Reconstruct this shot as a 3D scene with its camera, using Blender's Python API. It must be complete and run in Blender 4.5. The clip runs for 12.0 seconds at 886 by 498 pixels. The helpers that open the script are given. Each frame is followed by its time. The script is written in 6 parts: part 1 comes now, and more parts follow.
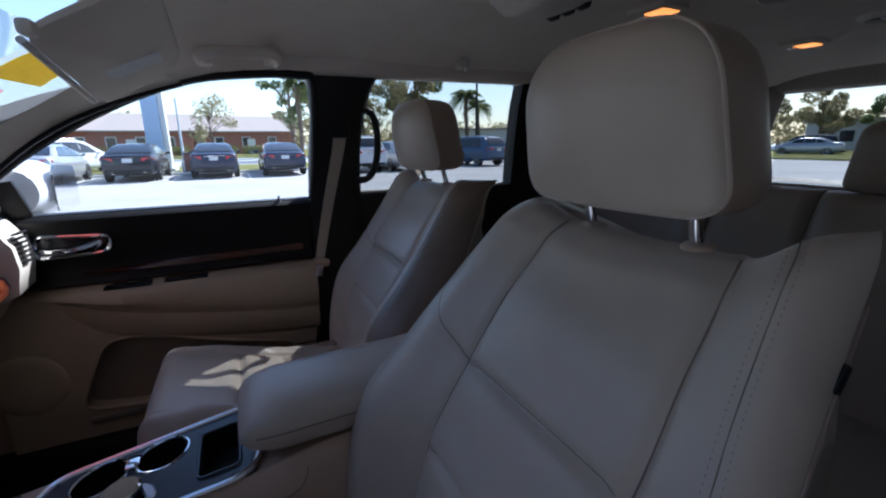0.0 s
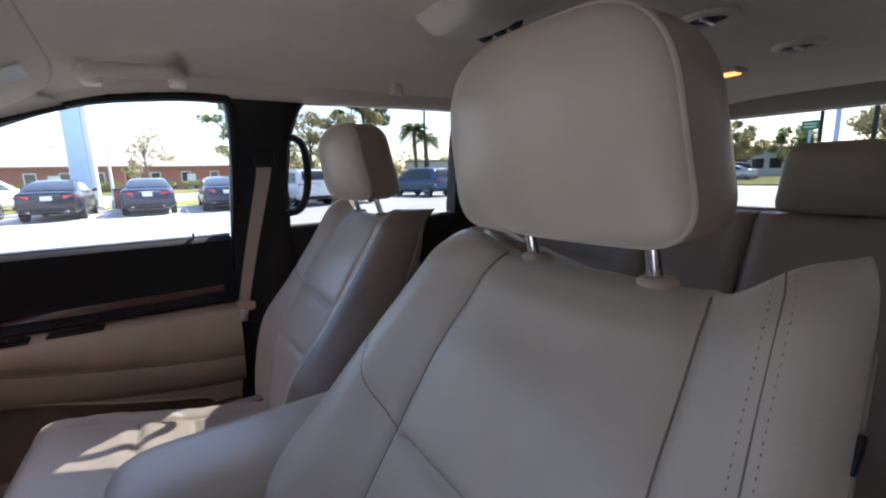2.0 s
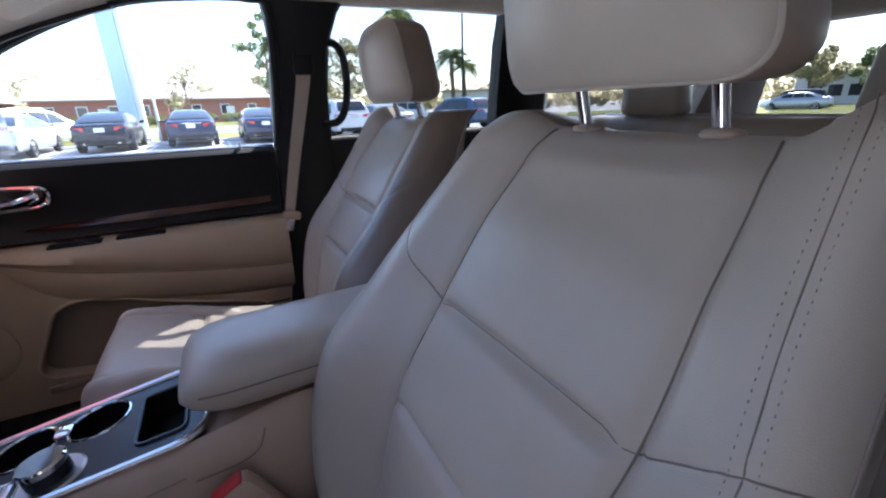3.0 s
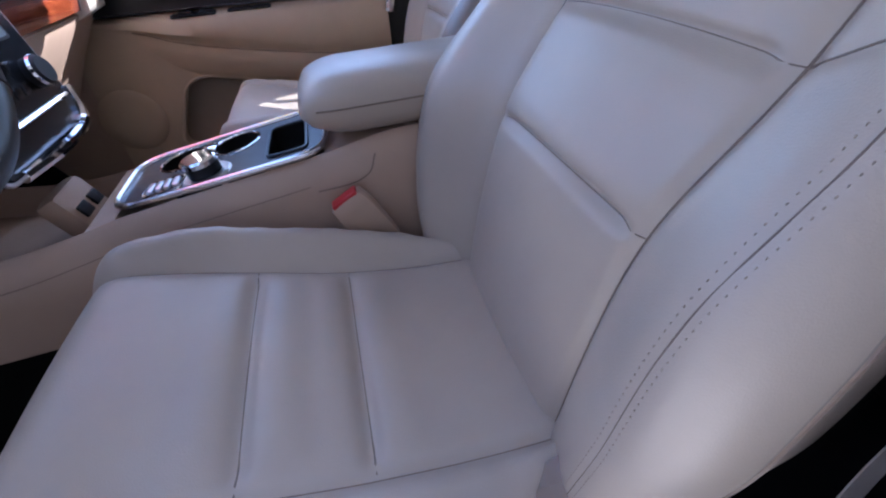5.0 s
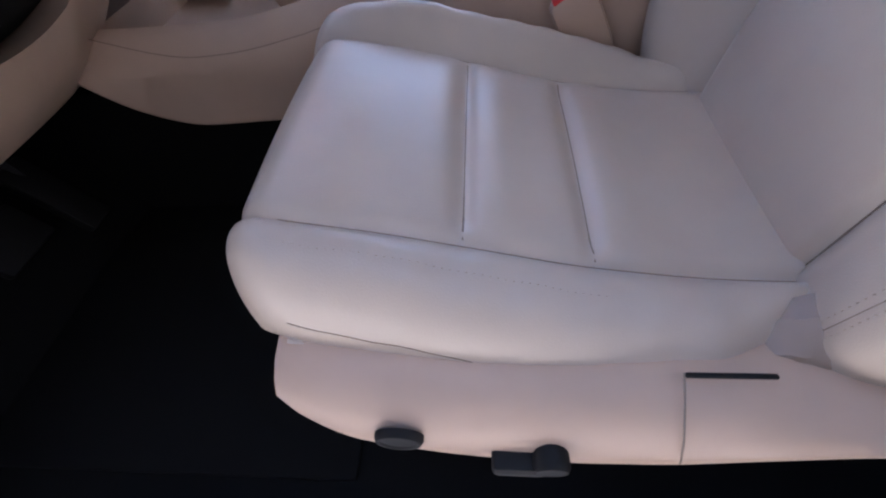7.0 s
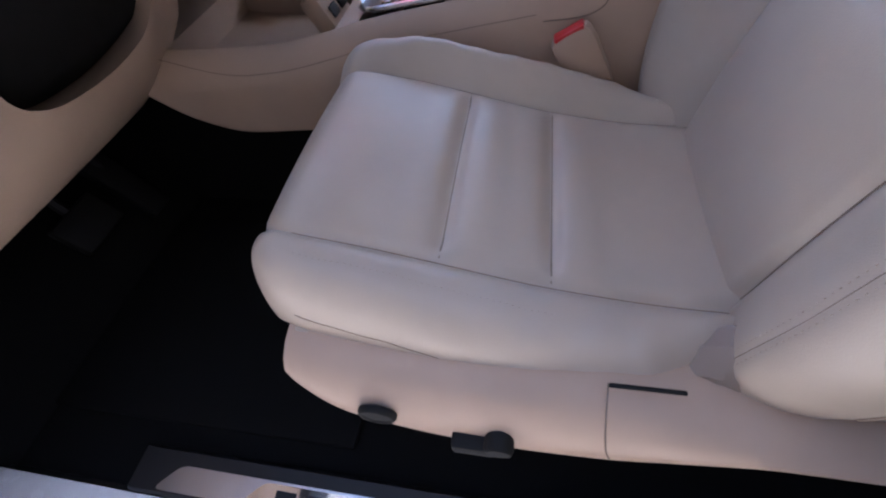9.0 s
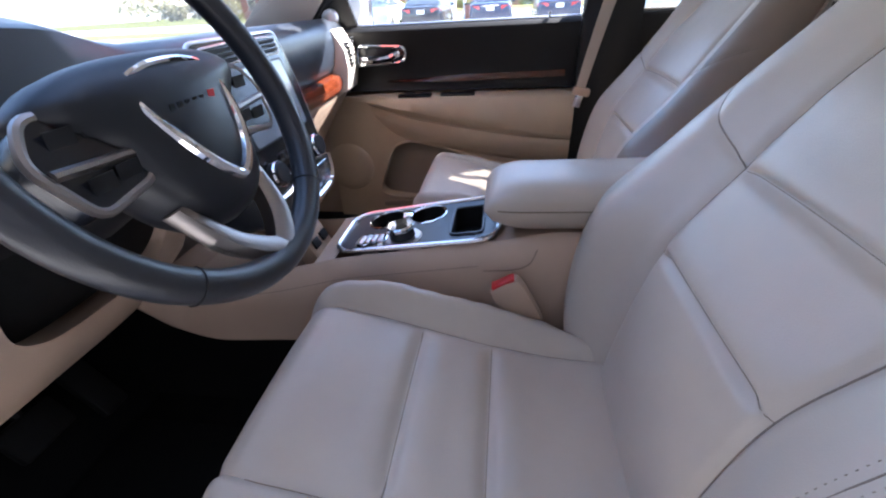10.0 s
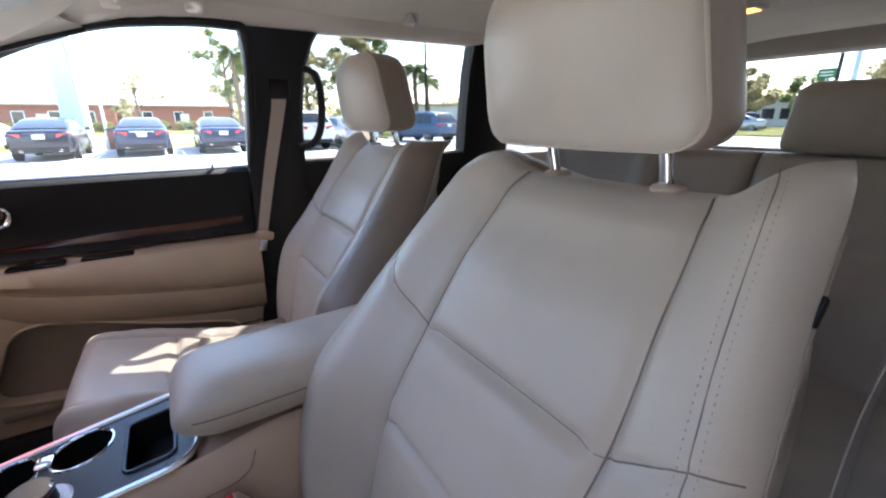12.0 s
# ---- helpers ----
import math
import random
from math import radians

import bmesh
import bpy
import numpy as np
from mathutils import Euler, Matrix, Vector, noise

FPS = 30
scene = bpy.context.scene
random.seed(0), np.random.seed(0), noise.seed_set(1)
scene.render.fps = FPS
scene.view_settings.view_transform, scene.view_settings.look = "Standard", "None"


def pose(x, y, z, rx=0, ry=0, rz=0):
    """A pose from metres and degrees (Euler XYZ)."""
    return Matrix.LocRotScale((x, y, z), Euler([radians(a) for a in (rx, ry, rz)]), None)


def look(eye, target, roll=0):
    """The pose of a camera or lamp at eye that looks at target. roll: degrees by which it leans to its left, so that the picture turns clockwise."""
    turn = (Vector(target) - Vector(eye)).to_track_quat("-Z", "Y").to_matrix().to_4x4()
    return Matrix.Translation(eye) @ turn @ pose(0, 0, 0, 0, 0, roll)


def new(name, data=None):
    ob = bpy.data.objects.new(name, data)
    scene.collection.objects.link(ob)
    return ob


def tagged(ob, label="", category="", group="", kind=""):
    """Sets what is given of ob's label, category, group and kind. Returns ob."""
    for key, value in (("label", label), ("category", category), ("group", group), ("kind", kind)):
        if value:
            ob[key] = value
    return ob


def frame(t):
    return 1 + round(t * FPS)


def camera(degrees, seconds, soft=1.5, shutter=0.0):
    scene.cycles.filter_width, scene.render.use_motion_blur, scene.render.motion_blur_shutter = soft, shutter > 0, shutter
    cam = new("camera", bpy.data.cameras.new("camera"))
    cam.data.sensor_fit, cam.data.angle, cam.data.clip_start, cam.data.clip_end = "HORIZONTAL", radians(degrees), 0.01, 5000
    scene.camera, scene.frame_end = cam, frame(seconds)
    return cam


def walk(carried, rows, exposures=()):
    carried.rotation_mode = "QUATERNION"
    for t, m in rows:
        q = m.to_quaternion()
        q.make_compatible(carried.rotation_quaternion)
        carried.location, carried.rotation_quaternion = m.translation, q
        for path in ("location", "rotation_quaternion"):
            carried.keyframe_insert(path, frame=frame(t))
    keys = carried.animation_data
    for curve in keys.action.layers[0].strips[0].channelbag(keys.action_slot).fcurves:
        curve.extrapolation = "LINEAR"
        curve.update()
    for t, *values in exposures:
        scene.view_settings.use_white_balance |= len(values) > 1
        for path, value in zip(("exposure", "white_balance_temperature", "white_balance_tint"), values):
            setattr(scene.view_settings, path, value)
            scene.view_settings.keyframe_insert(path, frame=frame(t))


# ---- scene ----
cam = camera(92.6, 12.0, soft=2.2)
PATH = [
    (0, (-0.151, -0.331, 1.384), (0.694, 1.415, 0.895), -0.6),
    (0.5, (-0.128, -0.294, 1.377), (0.856, 1.404, 0.988), -1.0),
    (1, (-0.106, -0.278, 1.398), (0.98, 1.381, 1.134), -0.8),
    (1.5, (-0.089, -0.268, 1.391), (1.013, 1.379, 1.121), -0.1),
    (2, (-0.072, -0.264, 1.372), (0.98, 1.399, 1.019), -1.4),
    (2.5, (-0.081, -0.269, 1.342), (0.887, 1.413, 0.858), -1.8),
    (2.7, (-0.087, -0.27, 1.327), (0.844, 1.413, 0.778), -1.6),
    (4.3, (-0.102, -0.306, 1.214), (0.443, 1.307, 0.164), -4.1),
    (4.5, (-0.116, -0.312, 1.194), (0.397, 1.259, 0.068), -3.5),
    (5, (-0.137, -0.319, 1.166), (0.2, 1.213, -0.074), -4.4),
    (5.5, (-0.165, -0.332, 1.154), (-0.032, 1.172, -0.158), -5.1),
    (6, (-0.206, -0.339, 1.13), (-0.246, 1.099, -0.258), -5.9),
    (6.5, (-0.252, -0.348, 1.099), (-0.425, 0.996, -0.373), -7.1),
    (6.7, (-0.262, -0.353, 1.077), (-0.449, 0.918, -0.456), -7.5),
    (8.3, (-0.249, -0.347, 1.095), (-0.496, 0.854, -0.485), -9.1),
    (8.5, (-0.228, -0.353, 1.101), (-0.527, 0.848, -0.47), -9.2),
    (9, (-0.2, -0.372, 1.144), (-0.57, 0.813, -0.424), -10.5),
    (9.5, (-0.188, -0.365, 1.219), (-0.566, 1.068, -0.125), -6.4),
    (10, (-0.161, -0.367, 1.271), (-0.431, 1.334, 0.254), -3.1),
    (10.5, (-0.146, -0.362, 1.302), (-0.102, 1.46, 0.477), -1.6),
    (11, (-0.144, -0.332, 1.314), (0.26, 1.473, 0.553), -1.7),
    (11.5, (-0.14, -0.302, 1.327), (0.61, 1.428, 0.66), -1.9),
    (12, (-0.136, -0.295, 1.344), (0.887, 1.319, 0.754), -0.4),
]
EXPOSURES = [(0.0, 0.85, 5400, 12), (1.0, 1.4, 5700, 14), (1.5, 1.68, 6100, 15), (2.5, 1.98, 5800, 14), (4.5, 2.62, 5400, 18), (5.5, 2.95, 5700, 20), (6.5, 3.05, 5900, 20), (8.5, 2.85, 6150, 20), (9.5, 2.9, 6000, 18), (10.5, 3.05, 5800, 12), (11.5, 3.0, 5900, 11), (12.0, 2.78, 6050, 11)]
walk(cam, [(t, look(eye, target, roll)) for t, eye, target, roll in PATH],
     exposures=EXPOSURES)

# ---- world and sun ----
SUN = Vector((0.602, 0.347, 0.719)).normalized()
world = bpy.data.worlds.new("sky")
scene.world = world
world.use_nodes = True
wn = world.node_tree
sky = wn.nodes.new("ShaderNodeTexSky")
sky.sky_type = "NISHITA"
sky.sun_disc = False
sky.sun_elevation = math.asin(SUN.z)
sky.sun_rotation = math.atan2(SUN.x, SUN.y)
wn.nodes["Background"].inputs["Strength"].default_value = 0.15
wn.links.new(sky.outputs[0], wn.nodes["Background"].inputs["Color"])
sun = new("sun", bpy.data.lights.new("sun", "SUN"))
sun.data.energy, sun.data.angle, sun.data.color = 5.0, radians(0.5), (1.0, 0.95, 0.87)
sun.matrix_world = look(SUN * 30, (0, 0, 0))

# ---- materials ----


class Mat:
    """A small builder of node materials."""

    def __init__(self, name, color=(0.5, 0.5, 0.5), rough=0.5, metal=0.0, spec=0.5, coat=0.0):
        self.m = bpy.data.materials.new(name)
        self.m.use_nodes = True
        self.t = self.m.node_tree
        self.b = self.t.nodes["Principled BSDF"]
        self.b.inputs["Base Color"].default_value = (*color, 1)
        self.b.inputs["Roughness"].default_value = rough
        self.b.inputs["Metallic"].default_value = metal
        self.b.inputs["Specular IOR Level"].default_value = spec
        self.b.inputs["Coat Weight"].default_value = coat
        self.color = color
        self.co = None
        self.height = None

    def coords(self):
        if self.co is None:
            self.co = self.t.nodes.new("ShaderNodeTexCoord").outputs["Object"]
        return self.co

    def noise(self, scale, detail=4, rough=0.55, stretch=None):
        n = self.t.nodes.new("ShaderNodeTexNoise")
        n.inputs["Scale"].default_value, n.inputs["Detail"].default_value, n.inputs["Roughness"].default_value = scale, detail, rough
        co = self.coords()
        if stretch:
            mp = self.t.nodes.new("ShaderNodeMapping")
            mp.inputs["Scale"].default_value = stretch
            self.t.links.new(co, mp.inputs["Vector"])
            co = mp.outputs[0]
        self.t.links.new(co, n.inputs["Vector"])
        return n.outputs["Fac"]

    def voronoi(self, scale, feature="F1"):
        n = self.t.nodes.new("ShaderNodeTexVoronoi")
        n.feature = feature
        n.inputs["Scale"].default_value = scale
        self.t.links.new(self.coords(), n.inputs["Vector"])
        return n.outputs["Distance"]

    def ramp(self, fac, stops):
        r = self.t.nodes.new("ShaderNodeValToRGB")
        el = r.color_ramp.elements
        while len(el) < len(stops):
            el.new(0.5)
        for e, (p, c) in zip(el, stops):
            e.position, e.color = p, (*c, 1)
        self.t.links.new(fac, r.inputs[0])
        return r.outputs[0]

    def vary(self, scale, amount, detail=4, stretch=None):
        """Lighter and darker blotches round the base colour."""
        lo = tuple(c * (1 - amount) for c in self.color)
        hi = tuple(min(1, c * (1 + amount)) for c in self.color)
        self.t.links.new(self.ramp(self.noise(scale, detail, stretch=stretch), [(0.3, lo), (0.7, hi)]), self.b.inputs["Base Color"])
        return self

    def rough_vary(self, scale, lo, hi):
        mr = self.t.nodes.new("ShaderNodeMapRange")
        mr.inputs["To Min"].default_value, mr.inputs["To Max"].default_value = lo, hi
        self.t.links.new(self.noise(scale, 5), mr.inputs["Value"])
        self.t.links.new(mr.outputs[0], self.b.inputs["Roughness"])
        return self

    def bump(self, fac, strength, distance):
        n = self.t.nodes.new("ShaderNodeBump")
        n.inputs["Strength"].default_value, n.inputs["Distance"].default_value = strength, distance
        self.t.links.new(fac, n.inputs["Height"])
        if self.height is not None:
            self.t.links.new(self.height, n.inputs["Normal"])
        self.height = n.outputs[0]
        self.t.links.new(self.height, self.b.inputs["Normal"])
        return self


def leather(name, color):
    m = Mat(name, color, 0.38, spec=0.55)
    m.vary(7, 0.07, 6).rough_vary(45, 0.29, 0.45)
    m.bump(m.noise(6, 3), 0.16, 0.006).bump(m.noise(38, 4, 0.6, (1, 0.5, 0.7)), 0.09, 0.002).bump(m.voronoi(700), 0.18, 0.0006)
    return m.m


def grained(name, color, rough=0.5, spec=0.5, amount=0.05, scale=1200):
    m = Mat(name, color, rough, spec=spec)
    m.vary(12, amount).rough_vary(40, rough - 0.06, rough + 0.08)
    m.bump(m.noise(scale, 2), 0.15, 0.0006)
    return m.m


def cloth(name, color):
    m = Mat(name, color, 0.95, spec=0.1)
    m.vary(5, 0.05).bump(m.noise(1500, 2), 0.4, 0.001)
    return m.m


def glossy(name, color, rough=0.15, metal=0.0, coat=0.0, amount=0.04):
    m = Mat(name, color, rough, metal, coat=coat)
    m.vary(20, amount).rough_vary(35, max(0.02, rough * 0.7), rough * 1.4)
    return m.m


LEATHER = leather("beige leather", (0.50, 0.425, 0.345))
# Beige leather scaled darker: shade is put into the colour.
LEATHER_DIMMED = leather("dimmed beige leather", (0.32, 0.265, 0.21))
# Browner, darker copy of the beige leather, with shade in its colour.
LEATHER_BACK = leather("brownish shaded leather", (0.29, 0.22, 0.17))
# Darkest, browned copy: holds the shade of the passenger seat's flank.
LEATHER_FLANK = leather("brown shaded leather", (0.20, 0.145, 0.105))
PLASTIC = grained("beige plastic", (0.50, 0.365, 0.27), 0.5)
DOORSKIN = grained("beige door skin", (0.50, 0.39, 0.27), 0.55)
HEADLINER = cloth("headliner cloth", (0.78, 0.71, 0.62))
TRIM_PALE = grained("pale trim plastic", (0.72, 0.67, 0.58), 0.55)
BLACK = grained("black plastic", (0.009, 0.009, 0.010), 0.5, 0.35)
DOORBLACK = grained("black door skin", (0.008, 0.008, 0.009), 0.55, 0.35)
DASH = grained("dark dash skin", (0.018, 0.024, 0.034), 0.38, 0.6)
SPOKE = glossy("satin spoke metal", (0.30, 0.27, 0.255), 0.38, 1.0)
HUB = grained("dark hub skin", (0.009, 0.011, 0.016), 0.42, 0.45)
SATIN_BLACK = glossy("satin black", (0.010, 0.012, 0.016), 0.22)
CARPET = cloth("black carpet", (0.005, 0.005, 0.005))
RUBBER = grained("rubber", (0.005, 0.005, 0.005), 0.7, 0.3)
CHROME = glossy("chrome", (0.82, 0.82, 0.84), 0.06, 1.0, amount=0.02)
SATIN = glossy("satin silver", (0.62, 0.61, 0.62), 0.32, 1.0)
SEAM_SHADE = grained("seam shade", (0.22, 0.175, 0.14), 0.8, 0.2)
STITCH = grained("thread", (0.38, 0.31, 0.245), 0.7, 0.2)
RED = grained("red plastic", (0.55, 0.02, 0.02), 0.4)
BELT = cloth("belt webbing", (0.50, 0.43, 0.36))
SCREEN = glossy("grey screen", (0.30, 0.33, 0.36), 0.12, coat=0.5)


def burl():
    m = Mat("burl wood", (0.25, 0.06, 0.02), 0.18, coat=0.8)
    f = m.noise(14, 7, 0.7, (1, 3, 6))
    m.t.links.new(m.ramp(f, [(0.25, (0.03, 0.006, 0.003)), (0.5, (0.12, 0.024, 0.009)), (0.75, (0.22, 0.058, 0.018))]), m.b.inputs["Base Color"])
    return m.m


WOOD = burl()
# Darker copy of the burl: the door's shade is put into its colour.
WOOD_SHADED = glossy("shaded burl wood", (0.065, 0.016, 0.008), 0.22, coat=0.5, amount=0.3)


def lamp_glow():
    m = Mat("lit lamp", (1, 0.6, 0.3), 0.4)
    m.b.inputs["Emission Color"].default_value = (1.0, 0.34, 0.07, 1)
    m.b.inputs["Emission Strength"].default_value = 0.8
    return m.m


LAMP = lamp_glow()


def glass(name, tint, gloss=0.5, veil=0.0):
    """A thin pane: clear with a tint, the sheen of its surface and a white veil that paints glare."""
    m = bpy.data.materials.new(name)
    m.use_nodes = True
    t = m.node_tree
    t.nodes.clear()
    out, mix = t.nodes.new("ShaderNodeOutputMaterial"), t.nodes.new("ShaderNodeMixShader")
    clear, shine = t.nodes.new("ShaderNodeBsdfTransparent"), t.nodes.new("ShaderNodeBsdfGlossy")
    fres, mul = t.nodes.new("ShaderNodeFresnel"), t.nodes.new("ShaderNodeMath")
    clear.inputs[0].default_value = (*tint, 1)
    shine.inputs["Roughness"].default_value = 0.02
    fres.inputs[0].default_value = 1.5
    mul.operation, mul.inputs[1].default_value = "MULTIPLY", gloss
    t.links.new(fres.outputs[0], mul.inputs[0])
    t.links.new(mul.outputs[0], mix.inputs[0])
    t.links.new(clear.outputs[0], mix.inputs[1])
    t.links.new(shine.outputs[0], mix.inputs[2])
    # faint uneven white, mixed in to stand for veiling glare
    film_mix, soft = t.nodes.new("ShaderNodeMixShader"), t.nodes.new("ShaderNodeBsdfTranslucent")
    soft.inputs[0].default_value = (0.9, 0.9, 0.9, 1)
    spots, span = t.nodes.new("ShaderNodeTexNoise"), t.nodes.new("ShaderNodeMapRange")
    spots.inputs["Scale"].default_value, spots.inputs["Detail"].default_value = 6, 4
    span.inputs["To Min"].default_value, span.inputs["To Max"].default_value = veil * 0.7, veil * 1.3
    t.links.new(spots.outputs["Fac"], span.inputs["Value"])
    t.links.new(span.outputs[0], film_mix.inputs[0])
    t.links.new(mix.outputs[0], film_mix.inputs[1])
    t.links.new(soft.outputs[0], film_mix.inputs[2])
    t.links.new(film_mix.outputs[0], out.inputs[0])
    return m


GLASS = glass("clear glass", (0.96, 0.98, 0.97), 0.5, 0.010)
TINTED = glass("tinted glass", (0.44, 0.45, 0.44))

# ---- mesh helpers: all take places in the world ----
ORIGIN = {}


def thing(name, at, label, category, group="", kind=""):
    ob = new(name)
    ob.empty_display_size = 0.05
    ob.location = at
    ORIGIN[ob] = Vector(at)
    return tagged(ob, label, category, group, kind)


def raw(name, verts, faces, mat, parent=None, label="", smooth=True, sharp=35):
    """One mesh object from places in the world, under its thing."""
    org = ORIGIN[parent] if parent else Vector((0, 0, 0))
    me = bpy.data.meshes.new(name)
    me.from_pydata([(v[0] - org.x, v[1] - org.y, v[2] - org.z) for v in verts], [], faces)
    bm = bmesh.new()
    bm.from_mesh(me)
    bmesh.ops.recalc_face_normals(bm, faces=bm.faces[:])
    if smooth:
        for f in bm.faces:
            f.smooth = True
        for e in bm.edges:
            if len(e.link_faces) == 2 and e.calc_face_angle(0) > radians(sharp):
                e.smooth = False
    bm.to_mesh(me)
    bm.free()
    me.materials.append(mat)
    ob = new(name, me)
    ORIGIN[ob] = org
    if parent:
        ob.parent = parent
    if label:
        tagged(ob, label)
    return ob


def part(name, bm, mat, parent=None, label="", smooth=True, sharp=35):
    bm.verts.ensure_lookup_table()
    bm.verts.index_update()
    verts = [v.co.copy() for v in bm.verts]
    faces = [[v.index for v in f.verts] for f in bm.faces]
    bm.free()
    return raw(name, verts, faces, mat, parent, label, smooth, sharp)


def box(name, lo, hi, mat, parent=None, bevel=0.004, turn=None, label="", seg=2):
    """A bevelled block between two corners, turned about its middle by turn (degrees)."""
    lo, hi = Vector(lo), Vector(hi)
    mid, size = (lo + hi) / 2, hi - lo
    bm = bmesh.new()
    bmesh.ops.create_cube(bm, size=1)
    bmesh.ops.scale(bm, vec=size, verts=bm.verts)
    if bevel:
        bmesh.ops.bevel(bm, geom=bm.edges[:], offset=min(bevel, min(size) * 0.48), segments=seg, affect="EDGES", profile=0.5)
    m = Matrix.Translation(mid) @ (Euler([radians(a) for a in turn]).to_matrix().to_4x4() if turn else Matrix())
    bmesh.ops.transform(bm, matrix=m, verts=bm.verts)
    return part(name, bm, mat, parent, label)


def rings_mesh(rings, closed=True, caps=True):
    """Verts and faces through a row of rings of equal length."""
    n = len(rings[0])
    verts = [tuple(p) for r in rings for p in r]
    faces = []
    for i in range(len(rings) - 1):
        for j in range(n if closed else n - 1):
            k = (j + 1) % n
            faces.append((i * n + j, i * n + k, (i + 1) * n + k, (i + 1) * n + j))
    if caps and closed:
        faces.append(tuple(range(n))[::-1])
        faces.append(tuple((len(rings) - 1) * n + j for j in range(n)))
    return verts, faces


def loft(name, rings, mat, parent=None, label="", closed=True, caps=True, sharp=35):
    v, f = rings_mesh(rings, closed, caps)
    return raw(name, v, f, mat, parent, label, True, sharp)


def smooth_path(pts, n=8, closed=False):
    """A Catmull-Rom line through points."""
    p = [Vector(q) for q in pts]
    out = []
    m = len(p)
    last = m if closed else m - 1
    for i in range(last):
        a = p[(i - 1) % m] if closed or i else p[0] * 2 - p[1]
        b, c = p[i], p[(i + 1) % m]
        d = p[(i + 2) % m] if closed or i + 2 < m else p[-1] * 2 - p[-2]
        for k in range(n):
            t = k / n
            out.append(0.5 * ((2 * b) + (c - a) * t + (2 * a - 5 * b + 4 * c - d) * t * t + (3 * b - a - 3 * c + d) * t ** 3))
    if not closed:
        out.append(p[-1])
    return out


def tube_rings(pts, r, seg=10, closed=False, flat=1.0, up=Vector((0, 0, 1))):
    pts = [Vector(p) for p in pts]
    rings = []
    n = len(pts)
    for i, p in enumerate(pts):
        a = pts[(i - 1) % n] if closed or i else p
        b = pts[(i + 1) % n] if closed or i < n - 1 else p
        d = (b - a).normalized()
        u = d.cross(up)
        if u.length < 1e-4:
            u = d.cross(Vector((1, 0, 0)))
        u.normalize()
        w = u.cross(d).normalized()
        rr = r[i] if isinstance(r, (list, tuple)) else r
        rings.append([p + (u * math.cos(2 * math.pi * k / seg) + w * math.sin(2 * math.pi * k / seg) * flat) * rr for k in range(seg)])
    if closed:
        rings.append(rings[0])
    return rings


def tube(name, pts, r, mat, parent=None, label="", seg=10, closed=False, flat=1.0, up=Vector((0, 0, 1))):
    rings = tube_rings(pts, r, seg, closed, flat, up)
    v, f = rings_mesh(rings[:-1] if closed else rings, True, not closed)
    if closed:
        n, m = seg, len(rings) - 1
        f += [((m - 1) * n + j, (m - 1) * n + (j + 1) % n, (j + 1) % n, j) for j in range(n)]
    return raw(name, v, f, mat, parent, label)


def lathe(name, profile, mat, parent=None, m=None, seg=24, label=""):
    """A turned form: (radius, height) pairs about z, laid by the matrix m."""
    m = m or Matrix()
    rings = [[m @ Vector((r * math.cos(2 * math.pi * k / seg), r * math.sin(2 * math.pi * k / seg), h)) for k in range(seg)] for r, h in profile]
    return loft(name, rings, mat, parent, label)


def plate(name, outline, axis, at, depth, mat, parent=None, bevel=0.0, label="", holes=()):
    """A flat piece cut to an outline in the two other axes, with real thickness; holes go right through."""
    def place(p, d):
        q = list(p)
        q.insert(axis, d)
        return Vector(q)
    bm = bmesh.new()
    edges = []
    for loop in (outline, *holes):
        vs = [bm.verts.new(place(p, at)) for p in loop]
        edges += [bm.edges.new((vs[i], vs[(i + 1) % len(vs)])) for i in range(len(vs))]
    if holes:
        bmesh.ops.triangle_fill(bm, edges=edges, use_beauty=True)
    else:
        bm.faces.new(bm.verts[:])
    ext = bmesh.ops.extrude_face_region(bm, geom=bm.faces[:])
    off = [0, 0, 0]
    off[axis] = depth
    bmesh.ops.translate(bm, vec=off, verts=[g for g in ext["geom"] if isinstance(g, bmesh.types.BMVert)])
    if bevel:
        bmesh.ops.recalc_face_normals(bm, faces=bm.faces[:])
        es = [e for e in bm.edges if len(e.link_faces) == 2 and e.calc_face_angle(0) > 0.9]
        bmesh.ops.bevel(bm, geom=es, offset=bevel, segments=2, affect="EDGES", profile=0.5)
    return part(name, bm, mat, parent, label)


def fillet(corners, r, n=6):
    """A polygon in two axes with rounded corners; r is one radius or one for each corner."""
    out = []
    m = len(corners)
    for i in range(m):
        rr = r[i] if isinstance(r, (list, tuple)) else r
        p, a, b = (Vector(corners[j % m]) for j in (i, i - 1, i + 1))
        if rr <= 0:
            out.append(tuple(p))
            continue
        da, db = (a - p), (b - p)
        k = min(rr, da.length * 0.48, db.length * 0.48)
        s, e = p + da.normalized() * k, p + db.normalized() * k
        for t in np.linspace(0, 1, n):
            q = s * (1 - t) ** 2 + p * 2 * t * (1 - t) + e * t * t
            out.append((q.x, q.y))
    return out


